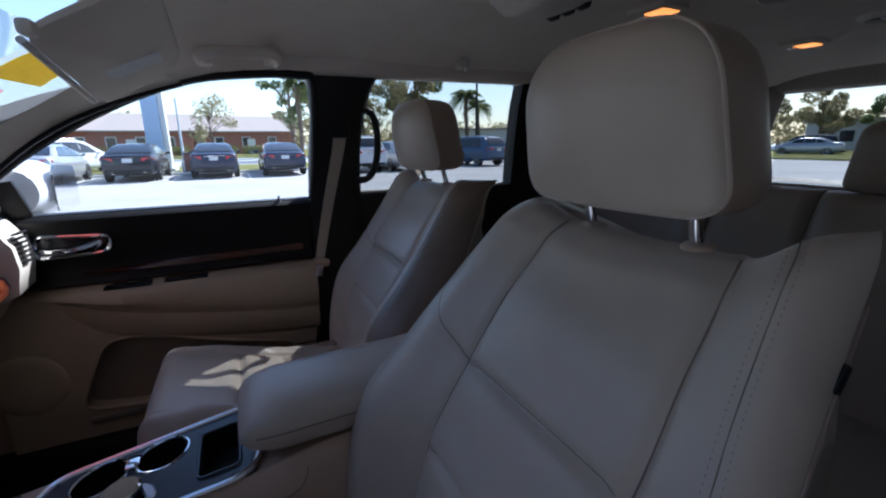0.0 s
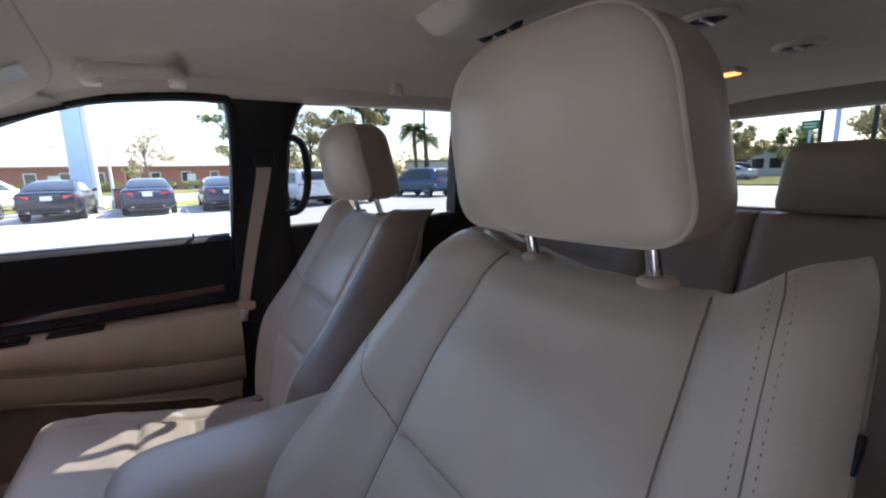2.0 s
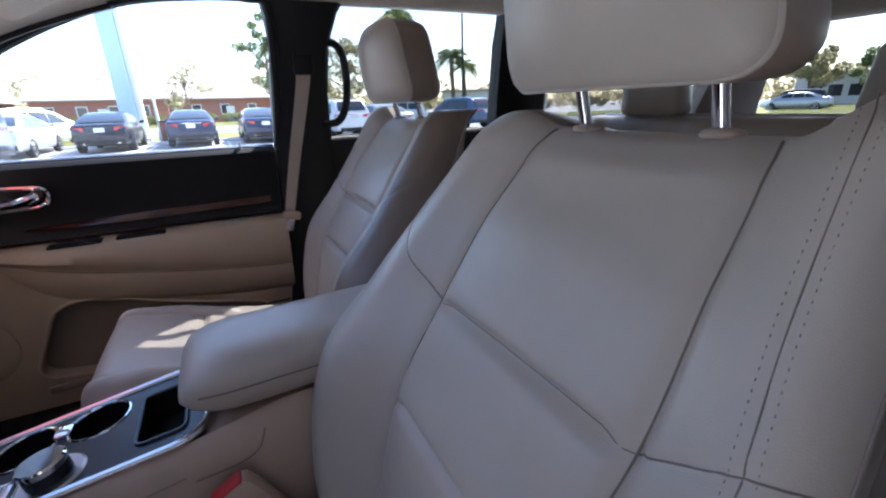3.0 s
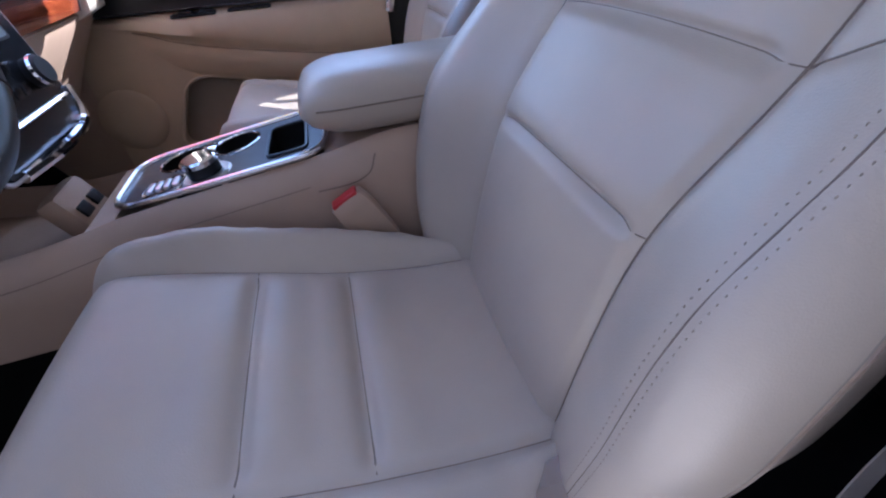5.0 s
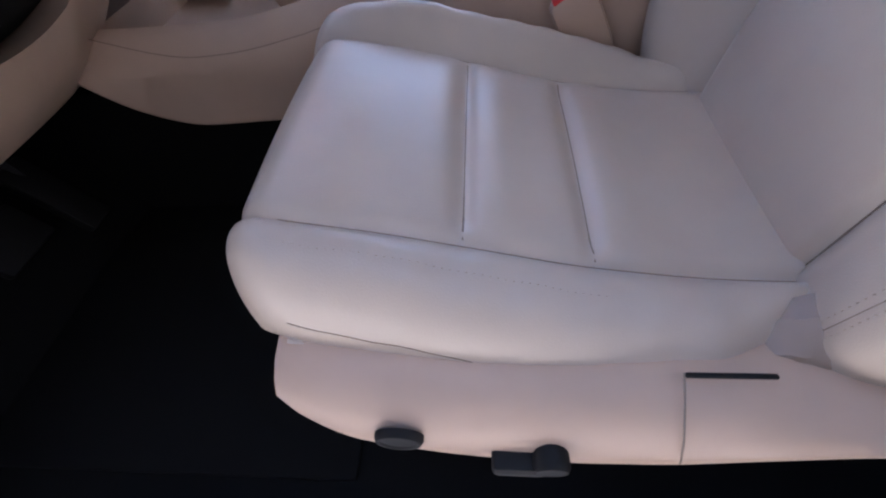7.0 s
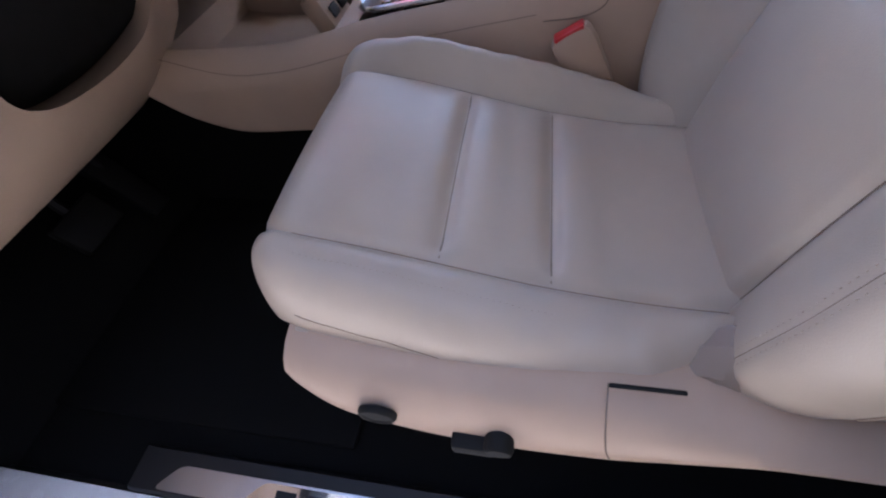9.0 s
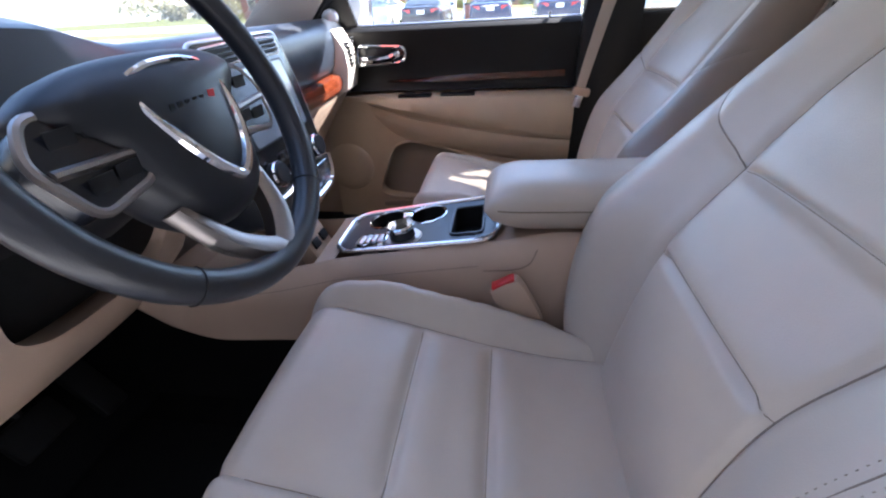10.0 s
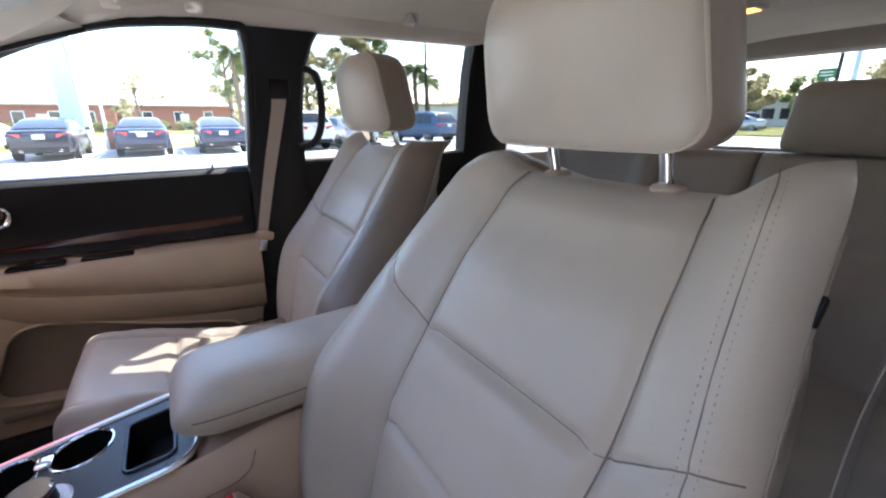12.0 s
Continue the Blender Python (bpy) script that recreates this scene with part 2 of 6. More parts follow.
def curve_of(table):
    """A smooth function through (at, value) pairs."""
    xs, ys = np.array([a for a, _ in table], float), np.array([b for _, b in table], float)
    d = np.diff(ys) / np.diff(xs)
    m = np.concatenate([[d[0]], np.where(d[1:] * d[:-1] > 0, 2 * d[1:] * d[:-1] / (d[1:] + d[:-1] + 1e-12), 0), [d[-1]]])

    def f(x):
        x = min(max(x, xs[0]), xs[-1])
        i = min(max(int(np.searchsorted(xs, x)) - 1, 0), len(d) - 1)
        h = xs[i + 1] - xs[i]
        t = (x - xs[i]) / h
        return float(ys[i] * (1 + 2 * t) * (1 - t) ** 2 + m[i] * h * t * (1 - t) ** 2 + ys[i + 1] * t * t * (3 - 2 * t) + m[i + 1] * h * t * t * (t - 1))
    return f


def dent(d, depth, width):
    return depth * math.exp(-(d / width) ** 2)


def sm(t):
    t = min(max(t, 0.0), 1.0)
    return t * t * (3 - 2 * t)


# ---- front seats ----
BACK_X = curve_of([(0.70, -0.012), (0.77, -0.004), (0.88, 0.014), (0.985, 0.042), (1.09, 0.108), (1.19, 0.168), (1.29, 0.228)])
BACK_W = curve_of([(0.70, 0.212), (0.80, 0.240), (0.88, 0.250), (0.96, 0.246), (1.08, 0.224), (1.18, 0.210), (1.25, 0.203), (1.30, 0.198)])
INBOARD = curve_of([(0.70, 0.02), (0.80, 0.056), (0.95, 0.086), (1.1, 0.080), (1.2, 0.062), (1.30, 0.036)])
BACK_INS = curve_of([(0.70, 0.126), (0.80, 0.130), (0.95, 0.128), (1.09, 0.136), (1.20, 0.128), (1.30, 0.119)])
BACK_BOL = curve_of([(0.70, 0.012), (0.83, 0.022), (0.97, 0.024), (1.09, 0.017), (1.2, 0.009), (1.30, 0.004)])
SIDE = 0.052
WIDER = [0.0]


def thick(z):
    """Depth of the backrest, slimmer towards the top."""
    return 0.130 - 0.066 * sm((z - 1.10) / 0.17)


def stitch_share(z):
    """Where the double seam runs across the outer bolster."""
    return 0.62 + 0.10 * math.exp(-((z - 1.09) / 0.08) ** 2)



def back_w(y, z):
    """Half the width of the backrest; its inner bolster is the broader one."""
    return BACK_W(z) + (INBOARD(z) if y > 0 else WIDER[0])


CREASE = (1.088, 0.982)


CROSS = curve_of([(0.0, 0.0), (0.2, 0.011), (0.35, 0.019), (0.5, 0.026), (0.62, 0.031), (0.8, 0.034), (0.9, 0.032), (1.0, 0.022)])


def horn(y, z):
    """The bolsters stand up beside the dip in the middle of the top edge."""
    i = BACK_INS(z)
    rise = 0.019 * sm((y - i + 0.012) / 0.055) if y > 0 else 0.033 * sm((-y - i + 0.004) / 0.062) - 0.006 * sm((-y - i - 0.06) / 0.03)
    return sm((z - 1.16) / 0.12) * (-0.024 + rise)


def back_front(y, z):
    """How far back the front face of the backrest lies."""
    w, i, b = back_w(y, z), BACK_INS(z), BACK_BOL(z) * (2.5 if y > 0 else 1.0)
    a = abs(y)
    x = BACK_X(z)
    if a <= i:
        x -= 0.007 * (1 - (a / i) ** 2)
        for c in CREASE:
            x += dent(z - c - 0.006 * (1 - (a / i) ** 2), 0.009, 0.0065) * sm((i - a) / 0.03)
            x -= dent(z - c - 0.026, 0.0035, 0.018) * sm((i - a) / 0.03)
            x -= dent(z - c + 0.026, 0.0015, 0.018) * sm((i - a) / 0.03)
        x += dent(i - a, 0.008, 0.007)
    else:
        t = min((a - i) / (w - i), 1.0)
        top_t, ex = (0.5, 2.4) if y > 0 else (0.62, 2.6)
        if t < top_t:
            x -= b * sm(t / top_t)
        else:
            e = (t - top_t) / (1 - top_t)
            x += -b + (b + SIDE) * (1 - math.sqrt(max(0.0, 1 - e ** ex)))
        x += dent(a - i, 0.008, 0.006)
        if y < 0:
            x += dent(t - stitch_share(z), 0.0016, 0.03)
        x += dent(z - CREASE[0] - (0.095 * t if y > 0 else CROSS(t)), 0.003, 0.005) * sm(4 * (1 - t))
    return x


def backrest_rings(mirror):
    t_b = [0.5 * (1 - math.cos(math.pi * k / 34)) if k > 17 else k / 34 for k in range(35)]
    rings = []
    zs = sorted([*np.linspace(0.70, 1.268, 142)] + [c + d for c in CREASE for d in np.arange(-0.0141, 0.0241, 0.0016)])
    r = 0.034
    tops = [(1.268 + r * math.sin(a), r * (1 - math.cos(a))) for a in np.linspace(0.15, math.pi / 2 - 0.02, 9)]
    for z, inset in [(z, 0.0) for z in zs] + tops:
        i = BACK_INS(z)
        w, wi = back_w(-1, min(z, 1.295)), back_w(1, min(z, 1.295))
        ys = [-(i + (w - i) * t) for t in reversed(t_b)] + list(np.linspace(-i, i, 61))[1:-1] + [i + (wi - i) * t for t in t_b]
        k = 1 - inset * 0.45 / w
        front = [(back_front(y, z) + inset * 1.15, y * k, z) for y in ys]
        mid = BACK_X(z)
        back = []
        for y in np.linspace(wi, -w, 26)[1:-1]:
            e = max(0.0, (abs(y) / (wi if y > 0 else w) - 0.75) / 0.25)
            deep = thick(z)
            back.append((mid + deep - (deep - SIDE) * (1 - math.sqrt(max(0, 1 - e * e))) - inset * 0.5, y * k + math.copysign(0.016 * math.sin(math.pi * min(1.0, e * 0.95)) * sm((1.262 - z) / 0.05), y), z))
        low = 0.055 * sm((z - 1.14) / 0.13)
        rings.append([(x, y * mirror, z + horn(y, z) - (low if n >= len(front) else 0.0)) for n, (x, y, z) in enumerate(front + back)])
    return rings


CUSH_Z = curve_of([(-0.49, 0.862), (-0.44, 0.860), (-0.36, 0.845), (-0.28, 0.823), (-0.17, 0.792), (-0.05, 0.773), (0.05, 0.768)])
CUSH_W = curve_of([(-0.49, 0.160), (-0.47, 0.178), (-0.44, 0.198), (-0.40, 0.208), (-0.32, 0.216), (-0.25, 0.222), (-0.17, 0.226), (-0.085, 0.225), (-0.045, 0.206), (0.0, 0.176), (0.05, 0.160)])
CUSH_INS = curve_of([(-0.49, 0.128), (-0.45, 0.138), (-0.40, 0.143), (0.05, 0.142)])


def cush_top(x, y):
    w, i = CUSH_W(x), CUSH_INS(x)
    a, z = abs(y), CUSH_Z(x)
    if a <= i:
        z += 0.005 * (1 - (a / i) ** 2)
        for c in (-0.279, -0.171):
            z -= dent(x - c, 0.009, 0.009) * sm((i - a) / 0.03)
            z += (dent(x - c - 0.034, 0.005, 0.022) + dent(x - c + 0.028, 0.003, 0.018)) * sm((i - a) / 0.05)
        z -= dent(i - a, 0.006, 0.006)
    else:
        t = min((a - i) / (w - i), 1.0)
        if y > 0:
            up, t0 = 0.012 + 0.024 * sm((x + 0.47) / 0.14) - 0.022 * sm((x + 0.19) / 0.17), 0.5
        else:
            up, t0 = 0.002 + 0.005 * sm((x + 0.46) / 0.15), 0.30
        if t < t0:
            z += up * sm(t / t0)
        else:
            e = (t - t0) / (1 - t0)
            z += up - (0.078 + up) * (1 - math.sqrt(max(0.0, 1 - e ** 2.5)))
        z -= dent(a - i, 0.005, 0.006)
        z += 0.0015 * math.sin(x * 41 + 3 * t) * math.sin(x * 97 + 1) * sm(4 * t)
    return z


def cushion_rings(mirror):
    t_b = [0.5 * (1 - math.cos(math.pi * k / 30)) if k > 15 else k / 30 for k in range(31)]
    rings = []
    r = 0.046
    nose = [(-0.426 - r * math.sin(a), 0.072 * (1 - math.cos(a))) for a in np.linspace(math.pi / 2 - 0.03, 0.12, 12)]
    for x, drop in nose + [(x, 0.0) for x in np.linspace(-0.426, 0.10, 128)]:
        w, i = CUSH_W(x), CUSH_INS(x)
        k = 1 - drop * 0.25 / w
        ys = [-(i + (w - i) * t) for t in reversed(t_b)] + list(np.linspace(-i, i, 57))[1:-1] + [i + (w - i) * t for t in t_b]
        top = [(x, y * k, cush_top(x, y) - drop) for y in ys]
        base = CUSH_Z(x) - 0.140 + drop * 0.45
        under = []
        for y in np.linspace(w, -w, 20)[1:-1]:
            e = max(0.0, (abs(y) / w - 0.6) / 0.4)
            under.append((x, y * k, base + 0.05 * (1 - math.sqrt(max(0, 1 - e * e)))))
        rings.append([(a, b * mirror, c) for a, b, c in top + under])
    return rings


def headrest_rings():
    """Outline rings from the front panel round to the back."""
    def outline(w_top, w_bot, h, r, x_of, n=14):
        pts = fillet([(-w_bot, -h), (w_bot, -h), (w_top, h), (-w_top, h)], [0.038, 0.038, r, r], n)
        # even out the straight runs
        out = []
        for i, p in enumerate(pts):
            q = pts[(i + 1) % len(pts)]
            out.append(p)
            L = math.hypot(q[0] - p[0], q[1] - p[1])
            m = int(L / 0.012)
            out += [(p[0] + (q[0] - p[0]) * k / (m + 1), p[1] + (q[1] - p[1]) * k / (m + 1)) for k in range(1, m + 1)]
        return out
    rings = []
    base = outline(0.116, 0.134, 0.086, 0.072, None)
    steps = [(0.05, -0.012), (0.25, -0.0115), (0.45, -0.0105), (0.65, -0.0085), (0.8, -0.005), (0.9, -0.001), (0.96, 0.004), (0.985, 0.009), (0.992, 0.0125), (1.0, 0.016),
             (1.0, 0.022), (1.006, 0.035), (1.006, 0.055), (0.995, 0.075), (0.96, 0.093), (0.90, 0.105), (0.78, 0.113), (0.5, 0.118), (0.2, 0.119), (0.03, 0.119)]
    for s, d in steps:
        ring = []
        for u, v in base:
            vv = v * s
            bow = -0.012 * (vv / 0.077) + 0.024 * (u * s / 0.13) ** 2 + 0.022 * max(0.0, vv / 0.085) ** 2.5
            ring.append((0.170 + bow + d * 0.88, u * s + 0.010, 1.402 + vv))
        rings.append(ring)
    return rings


def stitches(name, pts, mat, parent, size=(0.0045, 0.0011), gap=0.009, out=Vector((0, 0, 1)), label=""):
    """Short threads along a line of places."""
    verts, faces = [], []
    acc = 0.0
    for a, b in zip(pts[:-1], pts[1:]):
        d = b - a
        L = d.length
        if L < 1e-6:
            continue
        while acc < L:
            c = a + d * (acc / L)
            u = d.normalized()
            w = u.cross(out).normalized()
            o = w.cross(u).normalized() * 0.0008
            h, k = u * size[0] / 2, w * size[1] / 2
            n = len(verts)
            verts += [c - h - k, c + h - k, c + h + k, c - h + k, c - h * 0.8 + o, c + h * 0.8 + o]
            faces += [(n, n + 1, n + 5, n + 4), (n + 2, n + 3, n + 4, n + 5), (n + 1, n + 2, n + 5), (n + 3, n, n + 4)]
            acc += gap
        acc -= L
    return raw(name, verts, faces, mat, parent, label, False)


def front_seat(dx, dy, side, label):
    """side -1: the shield and its switches lie towards -y."""
    m = -side
    sh = Vector((dx, dy, 0))
    s = thing("front_seat", (dx - 0.15, dy, 0.53), label, "car seat", "front seats")

    def mv(rings):
        return [[Vector(p) + sh for p in r] for r in rings]
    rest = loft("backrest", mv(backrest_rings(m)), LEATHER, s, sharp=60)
    # flank polygons take a darker leather that paints the shade there
    rest.data.materials.append(LEATHER_FLANK if side > 0 else LEATHER_DIMMED)
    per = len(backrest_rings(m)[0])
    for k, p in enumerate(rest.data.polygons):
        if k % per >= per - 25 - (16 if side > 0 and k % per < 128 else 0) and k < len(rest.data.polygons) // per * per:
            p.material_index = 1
    loft("cushion", mv(cushion_rings(m)), LEATHER, s, sharp=60)
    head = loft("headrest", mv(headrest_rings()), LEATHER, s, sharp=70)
    # darker leather paints the shade on the headrest's sides and back
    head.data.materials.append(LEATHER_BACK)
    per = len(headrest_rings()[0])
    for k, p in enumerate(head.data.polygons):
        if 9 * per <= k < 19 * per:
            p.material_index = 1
    # seam lines sunk into the covers
    def on_back(y, z, lift=0.0006):
        return Vector((back_front(y, z) - lift, y * m, z + horn(y, z))) + sh

    def on_cush(x, y, lift=0.0006):
        return Vector((x, y * m, cush_top(x, y) + lift)) + sh
    zz = np.linspace(0.74, 1.268, 80)
    # dark hairline drawn in each fold to paint the shade of the crease
    for c in CREASE:
        tube("crease_shade", [on_back(y, c + 0.006 * (1 - (y / BACK_INS(c)) ** 2), 0.0) for y in np.linspace(-1.0, 1.0, 40) * BACK_INS(c)], 0.0005, SEAM_SHADE, s, seg=5)

    def over_top(q, share, off=0.0):
        """The same line carried on over the rounded top edge."""
        pts = []
        for a in np.linspace(0.15, 1.15, 7):
            z, inset = 1.268 + 0.034 * math.sin(a), 0.034 * (1 - math.cos(a))
            w = back_w(q, min(z, 1.295))
            y = q * (BACK_INS(z) + share * (w - BACK_INS(z)) + off)
            pts.append(Vector((back_front(y, z) + inset * 1.15 - 0.0003, y * (1 - inset * 0.45 / back_w(-1, min(z, 1.295))) * m, z + horn(y, z))) + sh)
        return pts
    for q in (-1, 1):
        tube("seam", [on_back(q * BACK_INS(z), z, 0.0) for z in zz] + over_top(q, 0.0), 0.0011, SEAM_SHADE, s, seg=5)
        line = [on_back(q * (BACK_INS(z) + stitch_share(z) * (back_w(q, z) - BACK_INS(z))), z, 0.0002) for z in zz[6:]] + over_top(q, 0.62)
        if q < 0:
            tube("seam", line, 0.0006, SEAM_SHADE, s, seg=5)
        for off in ((-0.006, 0.006) if q < 0 else ()):
            stitches("stitching", [on_back(q * (BACK_INS(z) + stitch_share(z) * (back_w(q, z) - BACK_INS(z)) + off), z, 0.0003) for z in zz[6:]] + over_top(q, 0.62, off), STITCH, s, (0.0018, 0.0006), 0.0062, out=Vector((-1, 0, 0.3)))
        cross = []
        for t in np.linspace(0.0, 0.97, 24):
            z = CREASE[0] + (0.095 * t if q > 0 else CROSS(t))
            cross.append(on_back(q * (BACK_INS(z) + t * (back_w(q, z) - BACK_INS(z))), z, 0.0))
        tube("seam", cross, 0.0009, SEAM_SHADE, s, seg=5)
        xs = np.linspace(-0.418, 0.0, 56)
        tube("seam", [on_cush(x, q * CUSH_INS(x), 0.0) for x in xs], 0.0007, SEAM_SHADE, s, seg=5)
        tube("piping", [Vector((x, q * m * (CUSH_W(x) + 0.0005), CUSH_Z(x) - 0.078)) + sh for x in xs], 0.0035, LEATHER, s, seg=6)
        tube("seam", [on_cush(x, q * (CUSH_INS(x) + 0.972 * (CUSH_W(x) - CUSH_INS(x))), 0.0) for x in xs[1:]], 0.0006, SEAM_SHADE, s, seg=5)
        if q < 0:
            stitches("stitching", [on_cush(x, q * (CUSH_INS(x) + 0.42 * (CUSH_W(x) - CUSH_INS(x))), 0.0002) for x in xs[2:34]], STITCH, s, (0.0014, 0.0004), 0.0060)
    for c in (-0.279, -0.171):
        tube("seam", [on_cush(c, y, 0.0) for y in np.linspace(-0.138, 0.138, 30)], 0.0009, SEAM_SHADE, s, seg=5)
    # headrest welt, posts and collars
    welt = [Vector(p) for p in headrest_rings()[8]]
    tube("welt", [p + sh for p in welt], 0.0022, LEATHER, head, "stitched welt", seg=6, closed=True, up=Vector((1, 0, 0)))
    for q in (-0.07, 0.07):
        tube("headrest_post", [Vector((0.272, q, 1.24)) + sh, Vector((0.256, q, 1.29)) + sh, Vector((0.236, q, 1.36)) + sh], 0.0065, CHROME, s, "polished steel post", seg=14)
        lathe("post_collar", [(0.001, 0.0), (0.016, 0.0), (0.0165, 0.003), (0.014, 0.006), (0.008, 0.007)], PLASTIC, s, Matrix.Translation(Vector((0.262, q, 1.276)) + sh))
    # back shell and welt along the rear edge
    shell = []
    for z in np.linspace(0.74, 1.17, 30):
        w = BACK_W(z) - 0.035
        shell.append([Vector((BACK_X(z) + thick(z) + (0.006 if abs(y) < w * 0.96 else -0.01), y, z)) + sh for y in np.linspace(-w, w, 15)] + [Vector((BACK_X(z) + thick(z) - 0.02, y, z)) + sh for y in (w, -w)])
    loft("back_panel", shell, LEATHER_DIMMED, s)
    for q in (-1, 1):
        # piping darkened with the same shaded leather
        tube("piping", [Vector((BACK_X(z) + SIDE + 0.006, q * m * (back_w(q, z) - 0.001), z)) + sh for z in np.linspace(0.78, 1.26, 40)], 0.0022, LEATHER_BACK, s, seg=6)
    tag_z = 1.21
    tag = Vector((BACK_X(tag_z) + SIDE + 0.004, side * (BACK_W(tag_z) + 0.0005), tag_z)) + sh
    box("airbag_tag", tag + Vector((-0.006, -0.0015, -0.012)), tag + Vector((0.006, 0.0015, 0.012)), BLACK, s, 0.001, (0, 30, 0), "small dark cloth tag")
    # lower frame and side shields
    box("seat_frame", Vector((-0.40, -0.19, 0.60)) + sh, Vector((0.10, 0.19, 0.735)) + sh, BLACK, s, 0.02)
    for q in (-0.16, 0.16):
        box("seat_rail", Vector((-0.42, q - 0.02, 0.53)) + sh, Vector((0.16, q + 0.02, 0.61)) + sh, BLACK, s, 0.006)
    zb = curve_of([(-0.445, 0.765), (-0.435, 0.735), (-0.41, 0.708), (-0.36, 0.680), (-0.28, 0.658), (-0.2, 0.652), (-0.12, 0.664), (-0.05, 0.698), (0.02, 0.728), (0.26, 0.74)])
    zt = curve_of([(-0.445, 0.776), (-0.43, 0.781), (-0.25, 0.769), (-0.1, 0.764), (0.0, 0.760), (0.12, 0.742), (0.26, 0.73)])
    out = curve_of([(-0.445, 0.222), (-0.42, 0.247), (-0.36, 0.262), (-0.2, 0.268), (0.1, 0.270), (0.26, 0.262)])
    for q, full in ((side, True), (-side, False)):
        rings = []
        for x in np.linspace(-0.445, 0.085, 54) + 0.018:
            a, b, o = zt(x), zb(x), out(x) if full else out(x) - 0.035
            h = a - b
            rings.append([Vector((x, q * yy, z)) + sh for yy, z in
                          [(0.185, a - 0.004), (o - 0.045, a), (o - 0.022, a - 0.10 * h), (o - 0.008, a - 0.26 * h), (o, a - 0.45 * h), (o - 0.001, a - 0.75 * h), (o - 0.008, b + 0.04 * h), (o - 0.02, b), (0.185, b)]])
        shield = loft("side_shield", rings, PLASTIC, s, "beige plastic side shield", sharp=50)
        if not full:
            continue
        # slot, split line and switches
        box("recliner_slot", Vector((-0.122, q * 0.228 - 0.0022, 0.7735)) + sh, Vector((-0.060, q * 0.228 + 0.0022, 0.7770)) + sh, RUBBER, shield, 0.002)
        split = [Vector((-0.122, q * 0.2265, 0.776)), Vector((-0.1225, q * 0.248, 0.760)), Vector((-0.121, q * 0.262, 0.742)), Vector((-0.117, q * 0.2685, 0.72)), Vector((-0.108, q * 0.267, 0.69)), Vector((-0.10, q * 0.258, 0.660))]
        tube("split_line", [p + sh for p in smooth_path(split, 6)], 0.0008, SEAM_SHADE, shield, seg=5)
        kn = Matrix.Translation(Vector((-0.330, q * 0.262, 0.730)) + sh) @ Euler((radians(90 * -q), 0, 0)).to_matrix().to_4x4()
        lathe("knob", [(0.0, 0.0), (0.0195, 0.0), (0.0195, 0.004), (0.0175, 0.007), (0.0155, 0.007), (0.014, 0.0055), (0.0, 0.005)], RUBBER, shield, kn, 28)
        box("lever", Vector((-0.258, q * 0.270 - 0.012, 0.692)) + sh, Vector((-0.214, q * 0.270 + 0.012, 0.712)) + sh, RUBBER, shield, 0.005)
        kn2 = Matrix.Translation(Vector((-0.212, q * 0.262, 0.712)) + sh) @ Euler((radians(90 * -q), 0, 0)).to_matrix().to_4x4()
        lathe("recline_switch", [(0.0, 0.0), (0.014, 0.0), (0.0145, 0.016), (0.012, 0.02), (0.0, 0.02)], RUBBER, shield, kn2, 20)
    # pleated gusset between cushion and backrest on the door side
    rings = []
    for k in range(61):
        t = k / 60
        x = -0.064 + 0.18 * t
        arch = math.sin(math.pi * t)
        hgt = 0.750 + 0.050 * arch ** 0.9
        w = 0.0005 * math.sin(t * 75) * sm((0.55 - t) / 0.2) - 0.006 - 0.02 * (1 - arch)
        rings.append([Vector((x, side * yy, z)) + sh for yy, z in ((0.19, 0.69), (0.226 + w, 0.715), (0.228 + w, 0.748), (0.224 + w, 0.5 * (0.752 + hgt)), (0.214 + w, hgt - 0.006), (0.200 + w, hgt), (0.185, hgt - 0.001), (0.165, hgt - 0.006), (0.165, 0.69))])
    # shade under the backrest put into the gusset's colour
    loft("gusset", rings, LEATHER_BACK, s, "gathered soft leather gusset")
    # buckle on the inner side
    q = -side
    d = Vector((-0.50, -0.03 * q, 0.86)).normalized()
    b0 = Vector((-0.105, q * 0.226, 0.770)) + sh
    rings = []
    for t, wx, wy in ((0, 0.024, 0.010), (0.02, 0.027, 0.012), (0.075, 0.030, 0.0135), (0.095, 0.028, 0.0125), (0.10, 0.024, 0.010)):
        c = b0 + d * t
        u = Vector((0.86, 0, 0.50)).normalized()
        rings.append([c + u * wx * math.cos(a) * (1 / max(abs(math.cos(a)), abs(math.sin(a)))) ** 0.7 + Vector((0, 1, 0)) * wy * math.sin(a) * (1 / max(abs(math.cos(a)), abs(math.sin(a)))) ** 0.7 for a in np.linspace(0, 2 * math.pi, 25)[:-1]])
    buckle = loft("buckle", rings, PLASTIC, s, "beige seat belt buckle with red button", sharp=40)
    box("buckle_button", b0 + d * 0.098 + Vector((-0.021, -0.010, -0.006)), b0 + d * 0.098 + Vector((0.021, 0.010, 0.006)), RED, buckle, 0.002, (0, -30, 0), "red release button")
    tube("buckle_stalk", [b0 + d * 0.005, b0 - d * 0.06], 0.011, PLASTIC, s, seg=10, flat=0.5)
    return s


front_seat(0.0, 0.0, -1, "beige leather driver seat with stitched bolsters and tall headrest")
WIDER[0] = 0.024
front_seat(0.085, 0.735, 1, "beige leather passenger seat with a patch of sunlight on it")

# ---- the cabin's shell ----
YC = 0.365


def both(y):
    """The same place on the other side of the car."""
    return 2 * YC - y


